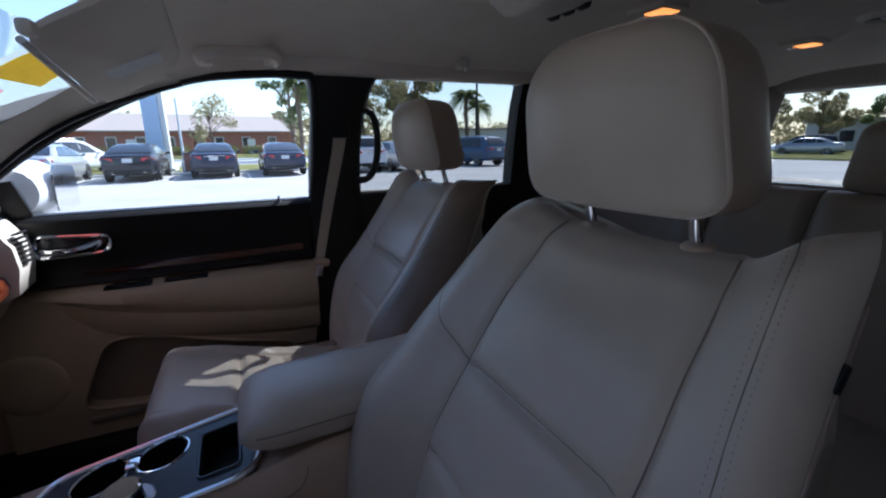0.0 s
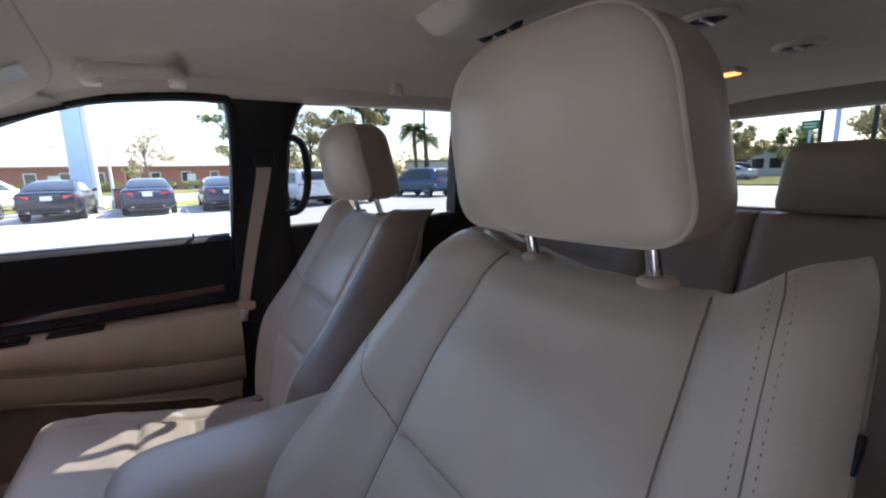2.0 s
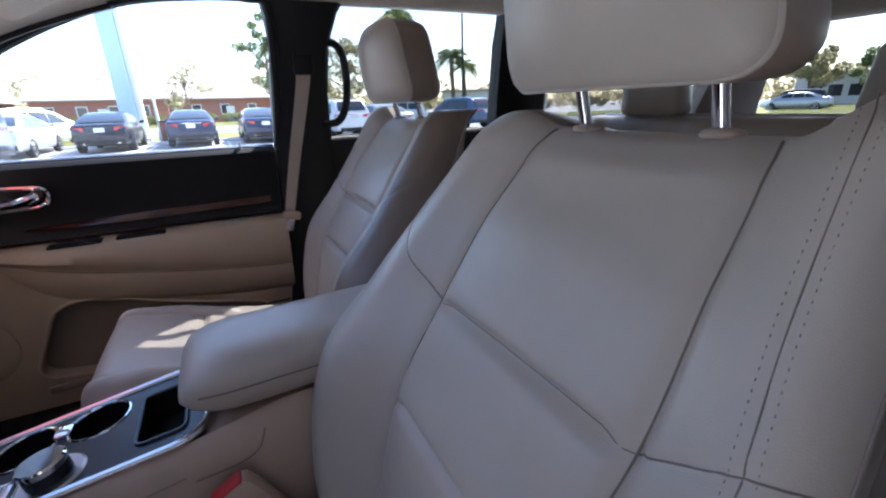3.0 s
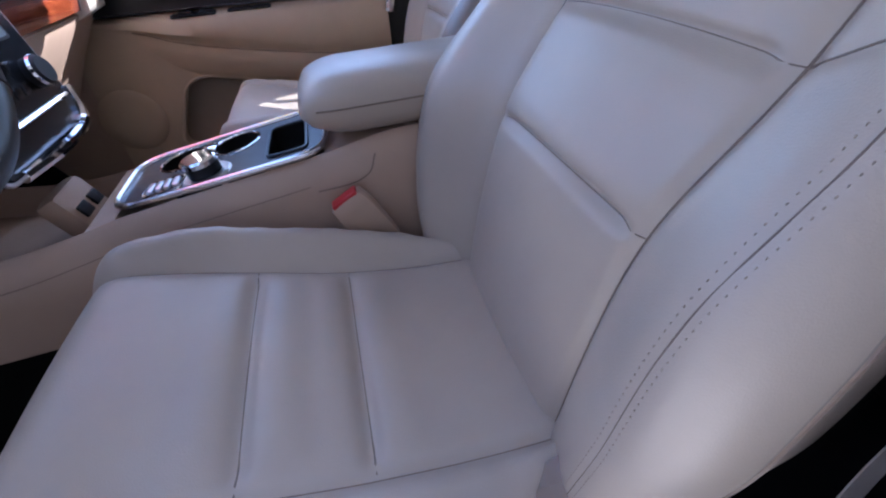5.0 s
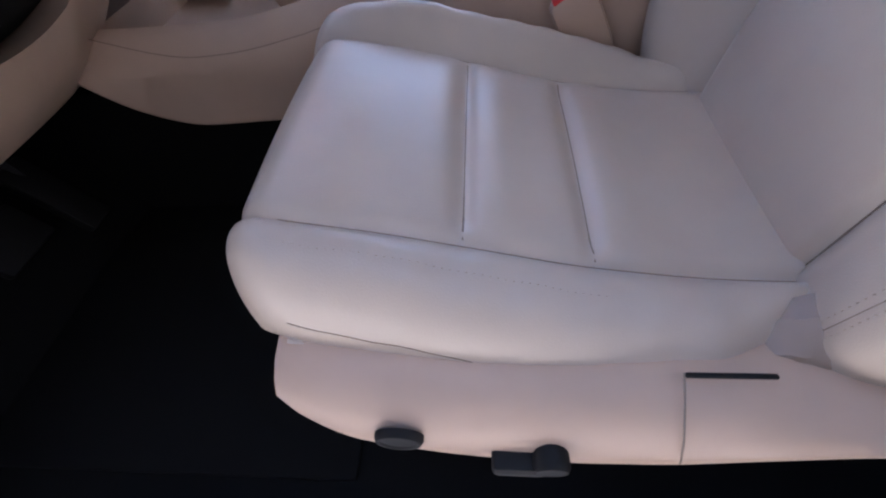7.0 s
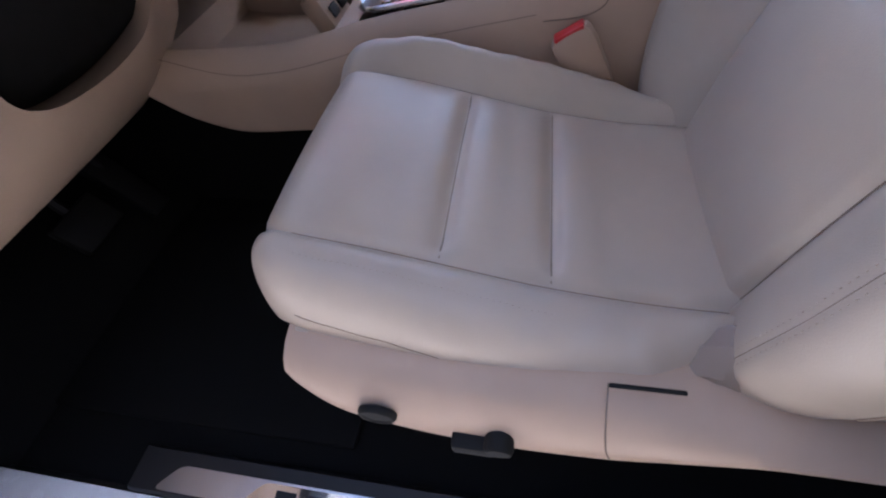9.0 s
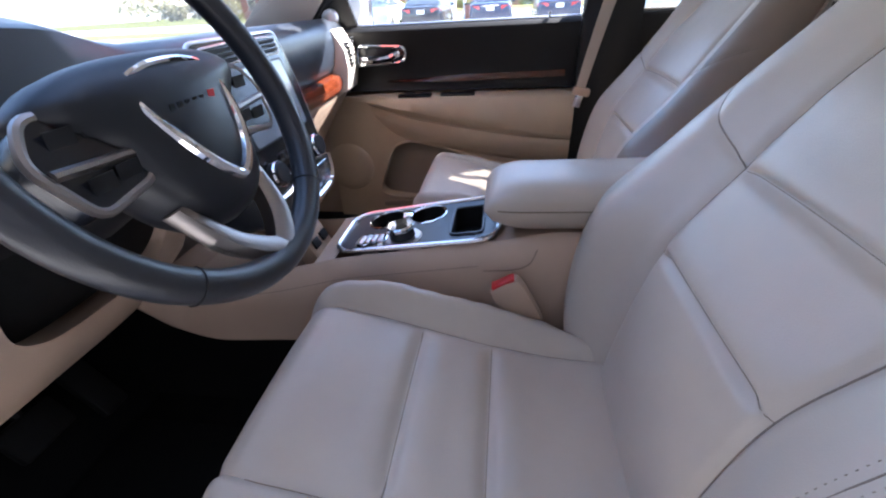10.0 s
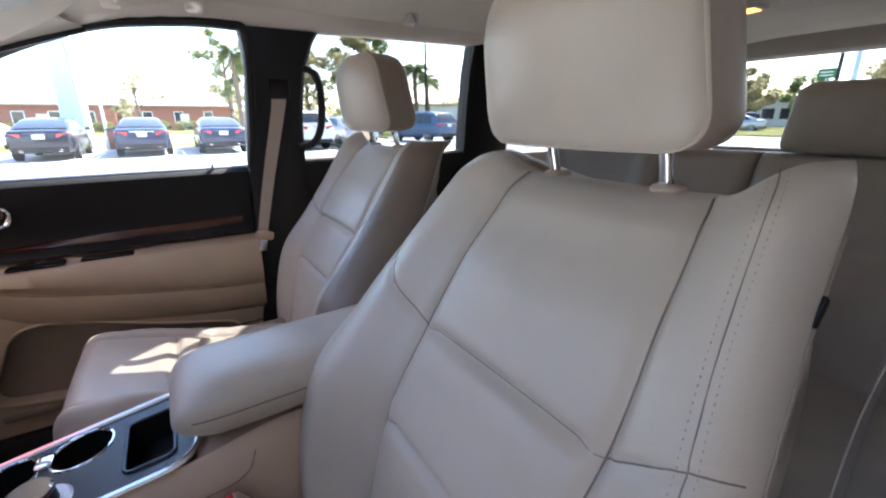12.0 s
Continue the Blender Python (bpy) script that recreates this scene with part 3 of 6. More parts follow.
def roof_z(x, y):
    a = abs(y - YC) / 0.60
    c = 1.685 - 0.10 * sm((-x + 0.05) / 0.55) - 0.03 * sm((x - 1.3) / 1.0)
    return c - 0.075 * a ** 4


def headliner():
    ring = []
    ys = np.linspace(YC - 0.60, YC + 0.60, 41)
    for x in np.linspace(-0.34, 2.16, 60):
        ring.append([(x, y, roof_z(x, y)) for y in ys] + [(x, y, roof_z(x, y) + 0.03) for y in reversed(ys)])
    tagged(loft("ceiling", ring, HEADLINER, sharp=60), "pale beige cloth headliner of the car roof", "headliner", kind="structure")
    skin = [[(x, y, roof_z(x, y) + 0.05 + 0.01 * math.cos((y - YC) * 2.4)) for y in np.linspace(YC - 0.66, YC + 0.66, 21)] +
            [(x, y, roof_z(x, y) + 0.045) for y in np.linspace(YC + 0.66, YC - 0.66, 21)] for x in np.linspace(-0.36, 2.3, 30)]
    tagged(loft("roof", skin, PAINT), "white painted steel roof skin", "car roof", kind="structure")


PAINT = glossy("white car paint", (0.75, 0.76, 0.78), 0.25, coat=0.6)
headliner()


def floor_pan():
    ob = box("floor", (-1.35, YC - 0.80, 0.46), (2.3, YC + 0.80, 0.50), CARPET, None, 0.004)
    tagged(ob, "black carpeted floor of the car", "floor", kind="structure")
    rings = []
    for x in np.linspace(-1.3, 1.0, 24):
        rings.append([(x, YC + dy, z) for dy, z in ((-0.14, 0.49), (-0.12, 0.60), (-0.10, 0.69), (-0.08, 0.72), (0.08, 0.72), (0.10, 0.69), (0.12, 0.60), (0.14, 0.49))])
    tagged(loft("floor_tunnel", rings, CARPET), "black carpeted centre tunnel of the car floor", "floor", kind="structure")
    # toe board below the dash
    rings = [[(-0.95 - 0.30 * t, y, 0.50 + 0.55 * t) for t in np.linspace(0, 1, 8)] + [(-1.40, y, 1.05), (-1.40, y, 0.48)] for y in (YC - 0.8, YC, YC + 0.8)]
    tagged(loft("toe_board", rings, CARPET), "black carpeted toe board under the dash", "floor", kind="structure")


floor_pan()
tagged(box("wall_front", (-1.45, YC - 0.85, 0.44), (-1.40, YC + 0.85, 1.06), BLACK, None, 0.0), "black firewall in front of the footwells", "wall", kind="structure")
for yy, nm in ((YC + 0.78, "wall_kick"), (YC - 0.82, "wall_kick_driver")):
    tagged(box(nm, (-1.42, yy, 0.46), (-0.78, yy + 0.04, 1.19), PLASTIC, None, 0.004), "beige kick panel beside the footwell", "panel", kind="structure")


def bonnet():
    """White bonnet and wings in front of the windscreen."""
    rings = []
    for x, crown, edge in ((-1.03, 1.165, 1.12), (-1.20, 1.155, 1.11), (-1.44, 1.136, 1.086), (-1.50, 1.13, 1.08), (-1.80, 1.09, 1.03), (-2.02, 1.03, 0.96), (-2.12, 0.95, 0.88), (-2.16, 0.80, 0.76)):
        ys = np.linspace(-0.90, 0.90, 21)
        rings.append([(x + 0.10 * (y / 0.9) ** 2, YC + y, edge + (crown - edge) * (1 - (y / 0.9) ** 4)) for y in ys] + [(x + 0.10, YC + 0.92, 0.42 if x < -1.45 else 1.06), (x + 0.10, YC - 0.92, 0.42 if x < -1.45 else 1.06)])
    tagged(loft("bonnet", rings, PAINT, sharp=50), "white painted bonnet and wings before the windscreen", "bonnet", kind="structure")


bonnet()


def side_wall(q):
    """Pillars and rails of one side; q = 1: the passenger's, -1: the driver's, where the door stands open."""
    def Y(y):
        return y if q > 0 else both(y)

    def strip(name, line, mat, label, cat="pillar"):
        """A pillar lofted from sections, each a list of places."""
        ob = loft(name, [[(x, Y(y), z) for x, y, z in r] for r in line], mat, sharp=50)
        return tagged(ob, label, cat, kind="structure")
    # A pillar, pale trim towards the cabin
    a = []
    for t in np.linspace(0, 1, 14):
        f = Vector((-0.985 + 0.655 * t - 0.03 * math.sin(math.pi * t), 1.00 - 0.09 * t, 1.20 + 0.345 * t + 0.05 * math.sin(math.pi * t)))
        w = 0.190 - 0.105 * t
        a.append([f, f + Vector((w * 0.25, 0.004, 0.006)), f + Vector((w * 0.6, 0.028, 0.004)), f + Vector((w, 0.062, -0.008)), f + Vector((w * 0.9, 0.10, -0.012)), f + Vector((0.02, 0.07, 0.0))])
    strip("pillar_front", a, TRIM_PALE, "pale beige plastic windscreen pillar trim")
    if q > 0:
        edge = [r[3] + Vector((0.004, 0.004, -0.004)) for r in a]
        tagged(tube("trim", [Vector((p.x, Y(p.y), p.z)) for p in edge], 0.006, BLACK, seg=6), "black rubber seal along the windscreen pillar", "seal", kind="structure")
    # B pillar
    b = []
    for z, y, x0, x1 in ((0.48, 1.10, 0.02, 0.32), (0.75, 1.115, 0.05, 0.28), (1.0, 1.115, 0.065, 0.255), (1.2, 1.105, 0.068, 0.235), (1.35, 1.075, 0.075, 0.232), (1.48, 1.03, 0.085, 0.24), (1.55, 0.995, 0.075, 0.26), (1.574, 0.988, 0.070, 0.275)):
        b.append([(x0, y + 0.012, z), (x0 + 0.015, y, z), (x1 - 0.015, y, z), (x1, y + 0.012, z), (x1, y + 0.075, z), (x0, y + 0.075, z)])
    if q < 0:
        b = [[(x + 0.03, y, z) for x, y, z in r] for r in b]
    strip("pillar_middle", b, BLACK, "black plastic middle pillar trim")
    # roof rail above the doors
    r = []
    for x in np.linspace(-0.36, 2.2, 40):
        z = roof_z(x, YC + 0.60)
        lo = min(1.572 + 0.012 * math.sin((x - 0.1) * 2), z - 0.02) if x > -0.12 else 1.572 - 0.36 * (-0.12 - x) * 0.6
        lo = min(lo, z - 0.012)
        r.append([(x, 0.955, z + 0.004), (x, 0.972, (z + lo) / 2), (x, 0.992, lo), (x, 1.04, lo), (x, 1.05, z + 0.03)])
    strip("roof_rail", r, HEADLINER, "pale beige roof rail trim", "trim")
    # C pillar, rear quarter and D pillar
    c = []
    for z, y, x0, x1 in ((0.48, 1.12, 0.72, 1.12), (1.0, 1.12, 0.82, 1.10), (1.2, 1.11, 0.86, 1.08), (1.35, 1.08, 0.85, 1.08), (1.5, 1.03, 0.83, 1.10), (1.574, 0.992, 0.82, 1.12), (1.615, 0.975, 0.81, 1.13)):
        c.append([(x0, y + 0.01, z), (x0 + 0.02, y, z), (x1 - 0.02, y, z), (x1, y + 0.01, z), (x1, y + 0.07, z), (x0, y + 0.07, z)])
    strip("pillar_rear", c, BLACK, "black rear door pillar trim")
    d = []
    for z, y, x0, x1 in ((0.48, 1.10, 1.95, 2.30), (1.0, 1.10, 1.95, 2.34), (1.2, 1.06, 1.95, 2.30), (1.35, 1.02, 1.98, 2.26), (1.5, 0.98, 2.0, 2.22), (1.64, 0.93, 1.98, 2.20)):
        d.append([(x0, y, z), (x1, y - 0.10, z), (x1 + 0.04, y - 0.08, z), (x0, y + 0.07, z)])
    strip("pillar_tail", d, LEATHER_DIMMED, "taupe plastic tail pillar trim")
    e = [[(x, 1.09, 0.48), (x, 1.10, 0.9), (x, 1.085, 1.20), (x, 1.17, 1.20), (x, 1.17, 0.48)] for x in (1.08, 1.5, 1.98)]
    strip("wall_quarter", e, LEATHER_DIMMED, "taupe plastic rear quarter panel", "panel")
    # sill
    s = [[(x, 1.08, 0.50), (x, 1.10, 0.53), (x, 1.16, 0.535), (x, 1.20, 0.53), (x, 1.21, 0.44), (x, 1.08, 0.44)] for x in np.linspace(-1.0, 1.0, 9)]
    strip("door_sill", s, BLACK, "black plastic door sill", "sill")


side_wall(1)
side_wall(-1)


def pane(name, pts, mat, label):
    """A curved pane between a lower and an upper line."""
    lo, hi = pts
    n = 12
    rings = []
    for k in range(n + 1):
        t = k / n
        rings.append([Vector(a).lerp(Vector(b), t) + Vector((0, 0.012 * math.sin(math.pi * t) * (1 if a[1] > YC else -1), 0)) for a, b in zip(lo, hi)])
    v, f = rings_mesh(rings, False, False)
    ob = raw(name, v, f, mat)
    ob.visible_shadow = mat is TINTED
    return tagged(ob, label, "window", kind="structure")


pane("window_1", ([(-0.78, 1.15, 1.195), (-0.3, 1.15, 1.20), (0.09, 1.145, 1.205)], [(-0.36, 1.02, 1.50), (-0.15, 1.005, 1.575), (0.09, 0.995, 1.58)]), GLASS, "clear side window of the closed passenger door")
pane("window_2", ([(0.20, 1.15, 1.205), (0.5, 1.15, 1.21), (0.90, 1.15, 1.215)], [(0.20, 1.0, 1.60), (0.5, 1.0, 1.60), (0.90, 1.0, 1.60)]), TINTED, "tinted side window of the rear door")
pane("window_3", ([(1.02, 1.12, 1.195), (1.5, 1.12, 1.195), (2.02, 1.10, 1.195)], [(1.02, 0.99, 1.60), (1.5, 0.99, 1.60), (2.02, 0.97, 1.60)]), TINTED, "tinted quarter window behind the rear door")
pane("window_4", ([(0.33, both(1.15), 1.205), (0.7, both(1.15), 1.21), (1.0, both(1.15), 1.215)], [(0.33, both(1.0), 1.60), (0.7, both(1.0), 1.60), (1.0, both(1.0), 1.60)]), TINTED, "tinted side window of the rear door by the driver")
pane("window_5", ([(1.02, both(1.12), 1.195), (1.5, both(1.12), 1.195), (2.02, both(1.10), 1.195)], [(1.02, both(0.99), 1.60), (1.5, both(0.99), 1.60), (2.02, both(0.97), 1.60)]), TINTED, "tinted quarter window on the driver's flank")


def flat_pane(name, quad, mat, label, bulge):
    n = 10
    a, b, c, d = (Vector(p) for p in quad)
    rings = []
    for i in range(n + 1):
        t = i / n
        rings.append([a.lerp(b, s).lerp(d.lerp(c, s), t) + Vector(bulge) * math.sin(math.pi * s) for s in np.linspace(0, 1, 13)])
    v, f = rings_mesh(rings, False, False)
    ob = raw(name, v, f, mat)
    ob.visible_shadow = mat is TINTED
    return tagged(ob, label, "window", kind="structure")


flat_pane("windscreen", [(-1.02, both(1.03), 1.19), (-1.02, 1.03, 1.19), (-0.34, 0.90, 1.575), (-0.34, both(0.90), 1.575)], GLASS, "clear raked windscreen", (-0.12, 0, 0.01))
flat_pane("rear_window", [(2.36, both(0.93), 1.19), (2.36, 0.93, 1.19), (2.24, 0.88, 1.60), (2.24, both(0.88), 1.60)], TINTED, "tinted rear hatch window", (0.04, 0, 0))


def hatch():
    s = thing("tailgate", (2.3, YC, 0.5), "taupe trimmed tailgate with a tinted window", "tailgate", kind="structure")
    rings = [[(2.20, y, 1.585), (2.16, y, 1.60), (2.08, y, 1.68), (2.10, y, 1.72), (2.30, y, 1.72), (2.27, y, 1.59)] for y in np.linspace(YC - 0.62, YC + 0.62, 9)]
    loft("upper_trim", rings, LEATHER_DIMMED, s)
    rings = [[(2.26, y, 0.48), (2.26, y, 1.0), (2.29, y, 1.17), (2.34, y, 1.195), (2.40, y, 1.18), (2.42, y, 0.48)] for y in np.linspace(YC - 0.75, YC + 0.75, 9)]
    loft("lower_trim", rings, BLACK, s)


hatch()


# ---- passenger door ----
def passenger_door():
    d = thing("door_1", (-0.3, 1.18, 0.5), "closed passenger door, black above and beige below with a wood strip", "car door", kind="structure")
    xs = np.linspace(-0.80, 0.062, 50)
    # upper black panel: dished face
    rings = []
    for x in xs:
        top = 1.203 + 0.004 * (x + 0.4)
        rings.append([(x, 1.165, top + 0.004), (x, 1.125, top), (x, 1.116, top - 0.012), (x, 1.128, top - 0.06), (x, 1.150, top - 0.13), (x, 1.152, 1.035), (x, 1.138, 1.005), (x, 1.19, 1.0), (x, 1.19, top)])
    loft("upper_panel", rings, DOORBLACK, d, sharp=50)
    box("outer_skin", (-0.82, 1.192, 0.45), (0.10, 1.225, 1.195), PAINT, d, 0.01, label="white painted outer skin")
    tube("window_seal", [Vector((x, 1.142, 1.207 + 0.004 * (x + 0.4))) for x in xs], 0.008, SATIN, d, "bright sill seal", seg=6, flat=0.6)
    # wood strip, tapering forwards
    rings = []
    for x in np.linspace(-0.56, 0.03, 40):
        t = (x + 0.56) / 0.59
        h = 0.004 + 0.015 * sm(t * 2.2)
        c = 1.035 + 0.012 * t
        rings.append([(x, 1.160, c + h * 0.6), (x, 1.145, c + h * 0.5), (x, 1.138, c), (x, 1.134, c - h * 0.5), (x, 1.160, c - h * 0.6)])
    loft("wood_strip", rings, WOOD_SHADED, d, "glossy reddish wood strip")
    # armrest with a padded face, narrowing forwards
    pad_low = curve_of([(-0.80, 0.972), (-0.66, 0.968), (-0.60, 0.955), (-0.54, 0.935), (-0.365, 0.897), (-0.05, 0.850), (0.062, 0.842)])
    rings = []
    for x in xs:
        g = sm((x + 0.80) / 0.35)
        y = 1.135 - 0.045 * g
        b = pad_low(x)
        rings.append([(x, 1.165, 0.998), (x, y + 0.012, 0.990), (x, y, 0.982), (x, y - 0.006 * g, 0.6 * b + 0.4 * 0.982), (x, y + 0.001, b + 0.02), (x, y + 0.008, b + 0.006), (x, y + 0.013, b), (x, y + 0.011, b - 0.007), (x, y + 0.014, b - 0.04), (x, y + 0.024, b - 0.075), (x, y + 0.036, b - 0.095), (x, 1.19, b - 0.10), (x, 1.19, 0.99)])
    loft("armrest", rings, DOORSKIN, d, "padded beige armrest", sharp=60)
    tube("seam", [Vector((x, 1.135 - 0.045 * sm((x + 0.80) / 0.35) + 0.0115, pad_low(x) - 0.002)) for x in xs[8:]], 0.0014, SEAM_SHADE, d, seg=5)
    # lower panel with a map pocket
    hole = fillet([(-0.64, 0.625), (-0.46, 0.60), (-0.02, 0.62), (-0.02, 0.715), (-0.24, 0.765), (-0.46, 0.835), (-0.555, 0.825)], 0.055, 7)
    plate("lower_panel", fillet([(-0.80, 0.50), (0.062, 0.50), (0.062, 0.85), (-0.80, 1.0)], 0.02, 3), 1, 1.125, 0.05, DOORSKIN, d, 0.0, "beige lower door panel", holes=[hole])
    tube("pocket_rim", [Vector((a, 1.124, b)) for a, b in hole], 0.0045, DOORSKIN, d, seg=8, closed=True, up=Vector((0, 1, 0)))
    # pocket lining in the darker leather, not the door skin
    box("pocket_back", (-0.66, 1.176, 0.57), (0.02, 1.19, 0.87), LEATHER_DIMMED, d, 0.003)
    box("pocket_floor", (-0.62, 1.12, 0.575), (0.0, 1.19, 0.597), LEATHER_DIMMED, d, 0.004)
    # speaker cover
    m = Matrix.Translation((-0.735, 1.123, 0.735)) @ Euler((radians(90), 0, 0)).to_matrix().to_4x4()
    lathe("speaker_cover", [(0.001, 0.006), (0.06, 0.0055), (0.084, 0.004), (0.090, 0.0)], DOORSKIN, d, m, 40)
    # door pull and release
    ring = fillet([(-0.655, 1.090), (-0.492, 1.096), (-0.486, 1.142), (-0.645, 1.150)], 0.022, 6)
    tube("handle_bezel", [Vector((a, 1.126, b)) for a, b in ring], 0.0065, CHROME, d, "chrome ring round the door release", seg=8, closed=True, up=Vector((0, 1, 0)))
    plate("handle_cup", ring, 1, 1.1245, 0.012, SATIN_BLACK, d)
    lever = [Vector((-0.64, 1.120, 1.108)), Vector((-0.60, 1.114, 1.106)), Vector((-0.55, 1.110, 1.110)), Vector((-0.515, 1.112, 1.122)), Vector((-0.50, 1.118, 1.130))]
    tube("release_lever", smooth_path(lever, 5), [0.008] * 21, CHROME, d, "chrome release lever", seg=8, flat=1.3)
    box("lock_button", (-0.515, 1.108, 1.118), (-0.494, 1.128, 1.138), WOOD_SHADED, d, 0.004, label="reddish lock button")
    # window switch and recess
    box("switch_plate", (-0.52, 1.095, 0.988), (-0.405, 1.135, 0.996), SATIN_BLACK, d, 0.003)
    for x in (-0.50, -0.445):
        box("window_switch", (x, 1.103, 0.994), (x + 0.035, 1.125, 1.002), BLACK, d, 0.003)
    box("pull_recess", (-0.375, 1.10, 0.9895), (-0.26, 1.14, 0.9965), BLACK, d, 0.003)
    tube("lock_pin", [Vector((-0.032, 1.128, 1.19)), Vector((-0.032, 1.128, 1.222))], 0.004, CHROME, d, seg=8)
    # frame round the window
    fr = smooth_path([(-0.80, 1.13, 1.215), (-0.62, 1.085, 1.36), (-0.42, 1.03, 1.475), (-0.24, 1.0, 1.545), (-0.08, 0.99, 1.568), (0.04, 0.99, 1.572), (0.082, 1.0, 1.555), (0.086, 1.06, 1.40), (0.075, 1.125, 1.205)], 6)
    tube("window_frame", fr, 0.013, BLACK, d, "black window frame", seg=8)
    tri = [Vector(p) for p in ((-0.86, 1.10, 1.20), (-0.64, 1.135, 1.205), (-0.66, 1.11, 1.30), (-0.74, 1.085, 1.29))]
    n = Vector((0, 0.012, 0))
    raw("mirror_sail", [p for p in tri] + [p + n for p in tri], [(0, 1, 2, 3), (7, 6, 5, 4), (0, 4, 5, 1), (1, 5, 6, 2), (2, 6, 7, 3), (3, 7, 4, 0)], BLACK, d)
    m = Matrix.Translation((-0.715, 1.10, 1.235)) @ Euler((radians(75), 0, radians(10))).to_matrix().to_4x4()
    lathe("tweeter", [(0.0, 0.012), (0.015, 0.012), (0.022, 0.008), (0.027, 0.0)], SATIN, d, m, 24, "silver tweeter ring")
    # rear door's trim behind the pillar, seen through the gap
    return d


passenger_door()


def rear_door(q, x0, x1, label):
    def Y(y):
        return y if q > 0 else both(y)
    d = thing("door_2" if q > 0 else "door_3", (0.55, Y(1.18), 0.5), label, "car door", kind="structure")
    rings = []
    for x in np.linspace(x0, x1, 20):
        rings.append([(x, Y(y), z) for y, z in ((1.17, 1.216), (1.125, 1.212), (1.118, 1.20), (1.14, 1.10), (1.15, 1.03), (1.10, 0.99), (1.09, 0.93), (1.12, 0.86), (1.14, 0.55), (1.19, 0.50), (1.19, 1.21))])
    loft("trim_panel", rings, DOORBLACK, d, sharp=50)
    box("outer_skin", (x0, min(Y(1.195), Y(1.23)), 0.45), (x1, max(Y(1.195), Y(1.23)), 1.20), PAINT, d, 0.01, label="white painted outer skin")
    tube("window_seal", [Vector((x, Y(1.14), 1.218)) for x in np.linspace(x0, x1, 8)], 0.008, TRIM_PALE, d, seg=6, flat=0.6)
    return d


rear_door(1, 0.22, 0.88, "black trimmed rear passenger door, closed")
rear_door(-1, 0.34, 1.05, "black trimmed rear door on the driver's side, closed")


# ---- centre console ----
TRAY = glossy("satin blue-black", (0.020, 0.024, 0.033), 0.30)
BRIGHT = glossy("bright trim", (0.80, 0.80, 0.82), 0.22, 1.0, amount=0.02)


def console():
    c = thing("centre_console", (-0.3, YC, 0.50), "beige centre console with a dark tray framed in chrome", "console")
    zt = curve_of([(-0.90, 0.86), (-0.75, 0.845), (-0.62, 0.84), (-0.52, 0.850), (-0.46, 0.862), (-0.30, 0.886), (-0.17, 0.905), (-0.05, 0.926), (0.25, 0.93)])
    hw = curve_of([(-0.90, 0.175), (-0.75, 0.155), (-0.60, 0.130), (-0.46, 0.108), (-0.2, 0.106), (0.25, 0.104)])
    zb = curve_of([(-0.90, 0.835), (-0.86, 0.812), (-0.78, 0.742), (-0.70, 0.706), (-0.58, 0.694), (-0.45, 0.67), (0.25, 0.62)])
    rings = []
    for x in sorted([*np.linspace(-0.90, 0.25, 70), -0.4705, -0.4695, -0.1705, -0.1695, -0.8005, -0.7995, -0.5125, -0.5115]):
        z, w, b = zt(x), hw(x), zb(x)
        dip = 0.075 if -0.470 < x < -0.170 else 0.055 if -0.80 < x < -0.512 else 0.001
        side = [(w * 1.0, z - 0.03), (w * 1.06, z - 0.055), (w * 1.02, (z + b) / 2), (w * 1.12, b + 0.01), (w * 1.10, b)]
        rings.append([(x, YC + y, zz) for y, zz in [(-a, e) for a, e in reversed(side)] + [(-w * 0.93, z - 0.008), (-w * 0.84, z), (-w * 0.82, z - dip), (w * 0.82, z - dip), (w * 0.84, z), (w * 0.93, z - 0.008)] + side])
    loft("body", rings, PLASTIC, c, sharp=60)
    line = [Vector((x, YC - hw(x) * 1.045, zt(x) - 0.034 + 0.05 * sm((-0.66 - x) / 0.2))) for x in np.linspace(-0.20, -0.80, 24)]
    tube("split_line", line, 0.0005, SEAM_SHADE, c, seg=5)
    # tray, its frame and fittings lie on the sloping top
    S = math.atan2(0.905 - 0.862, 0.29)

    def top(x, y, lift=0.0):
        return Vector((x, y, 0.8625 + (x + 0.46) * math.tan(S) + 0.005 + lift))
    out = fillet([(-0.475, 0.285), (-0.165, 0.272), (-0.165, 0.458), (-0.475, 0.445)], [0.045, 0.05, 0.05, 0.045], 8)
    inn = [((x + 0.32) * 0.975 - 0.32, (y - YC) * 0.955 + YC) for x, y in out]
    bin_hole = fillet([(-0.254, 0.306), (-0.194, 0.303), (-0.194, 0.418), (-0.254, 0.418)], 0.012, 5)
    holes = [bin_hole]
    cups = [(-0.395, 0.405), (-0.310, 0.408)]
    for cx, cy in cups:
        holes.append([(cx + 0.037 * math.cos(a), cy + 0.037 * math.sin(a)) for a in np.linspace(0, 2 * math.pi, 29)[:-1]])
    bm = bmesh.new()
    ed = []
    for loop in [inn] + holes:
        vs = [bm.verts.new(top(x, y)) for x, y in loop]
        ed += [bm.edges.new((vs[i], vs[(i + 1) % len(vs)])) for i in range(len(vs))]
    bmesh.ops.triangle_fill(bm, edges=ed, use_beauty=True)
    tray = part("tray", bm, TRAY, c, "dark satin tray")
    tube("bin_lip", [top(x, y, 0.0012) for x, y in bin_hole], 0.0028, TRAY, tray, seg=6, closed=True)
    tube("tray_frame", [top(x, y, 0.001) for x, y in out], 0.0052, BRIGHT, c, "chrome frame", seg=8, closed=True)
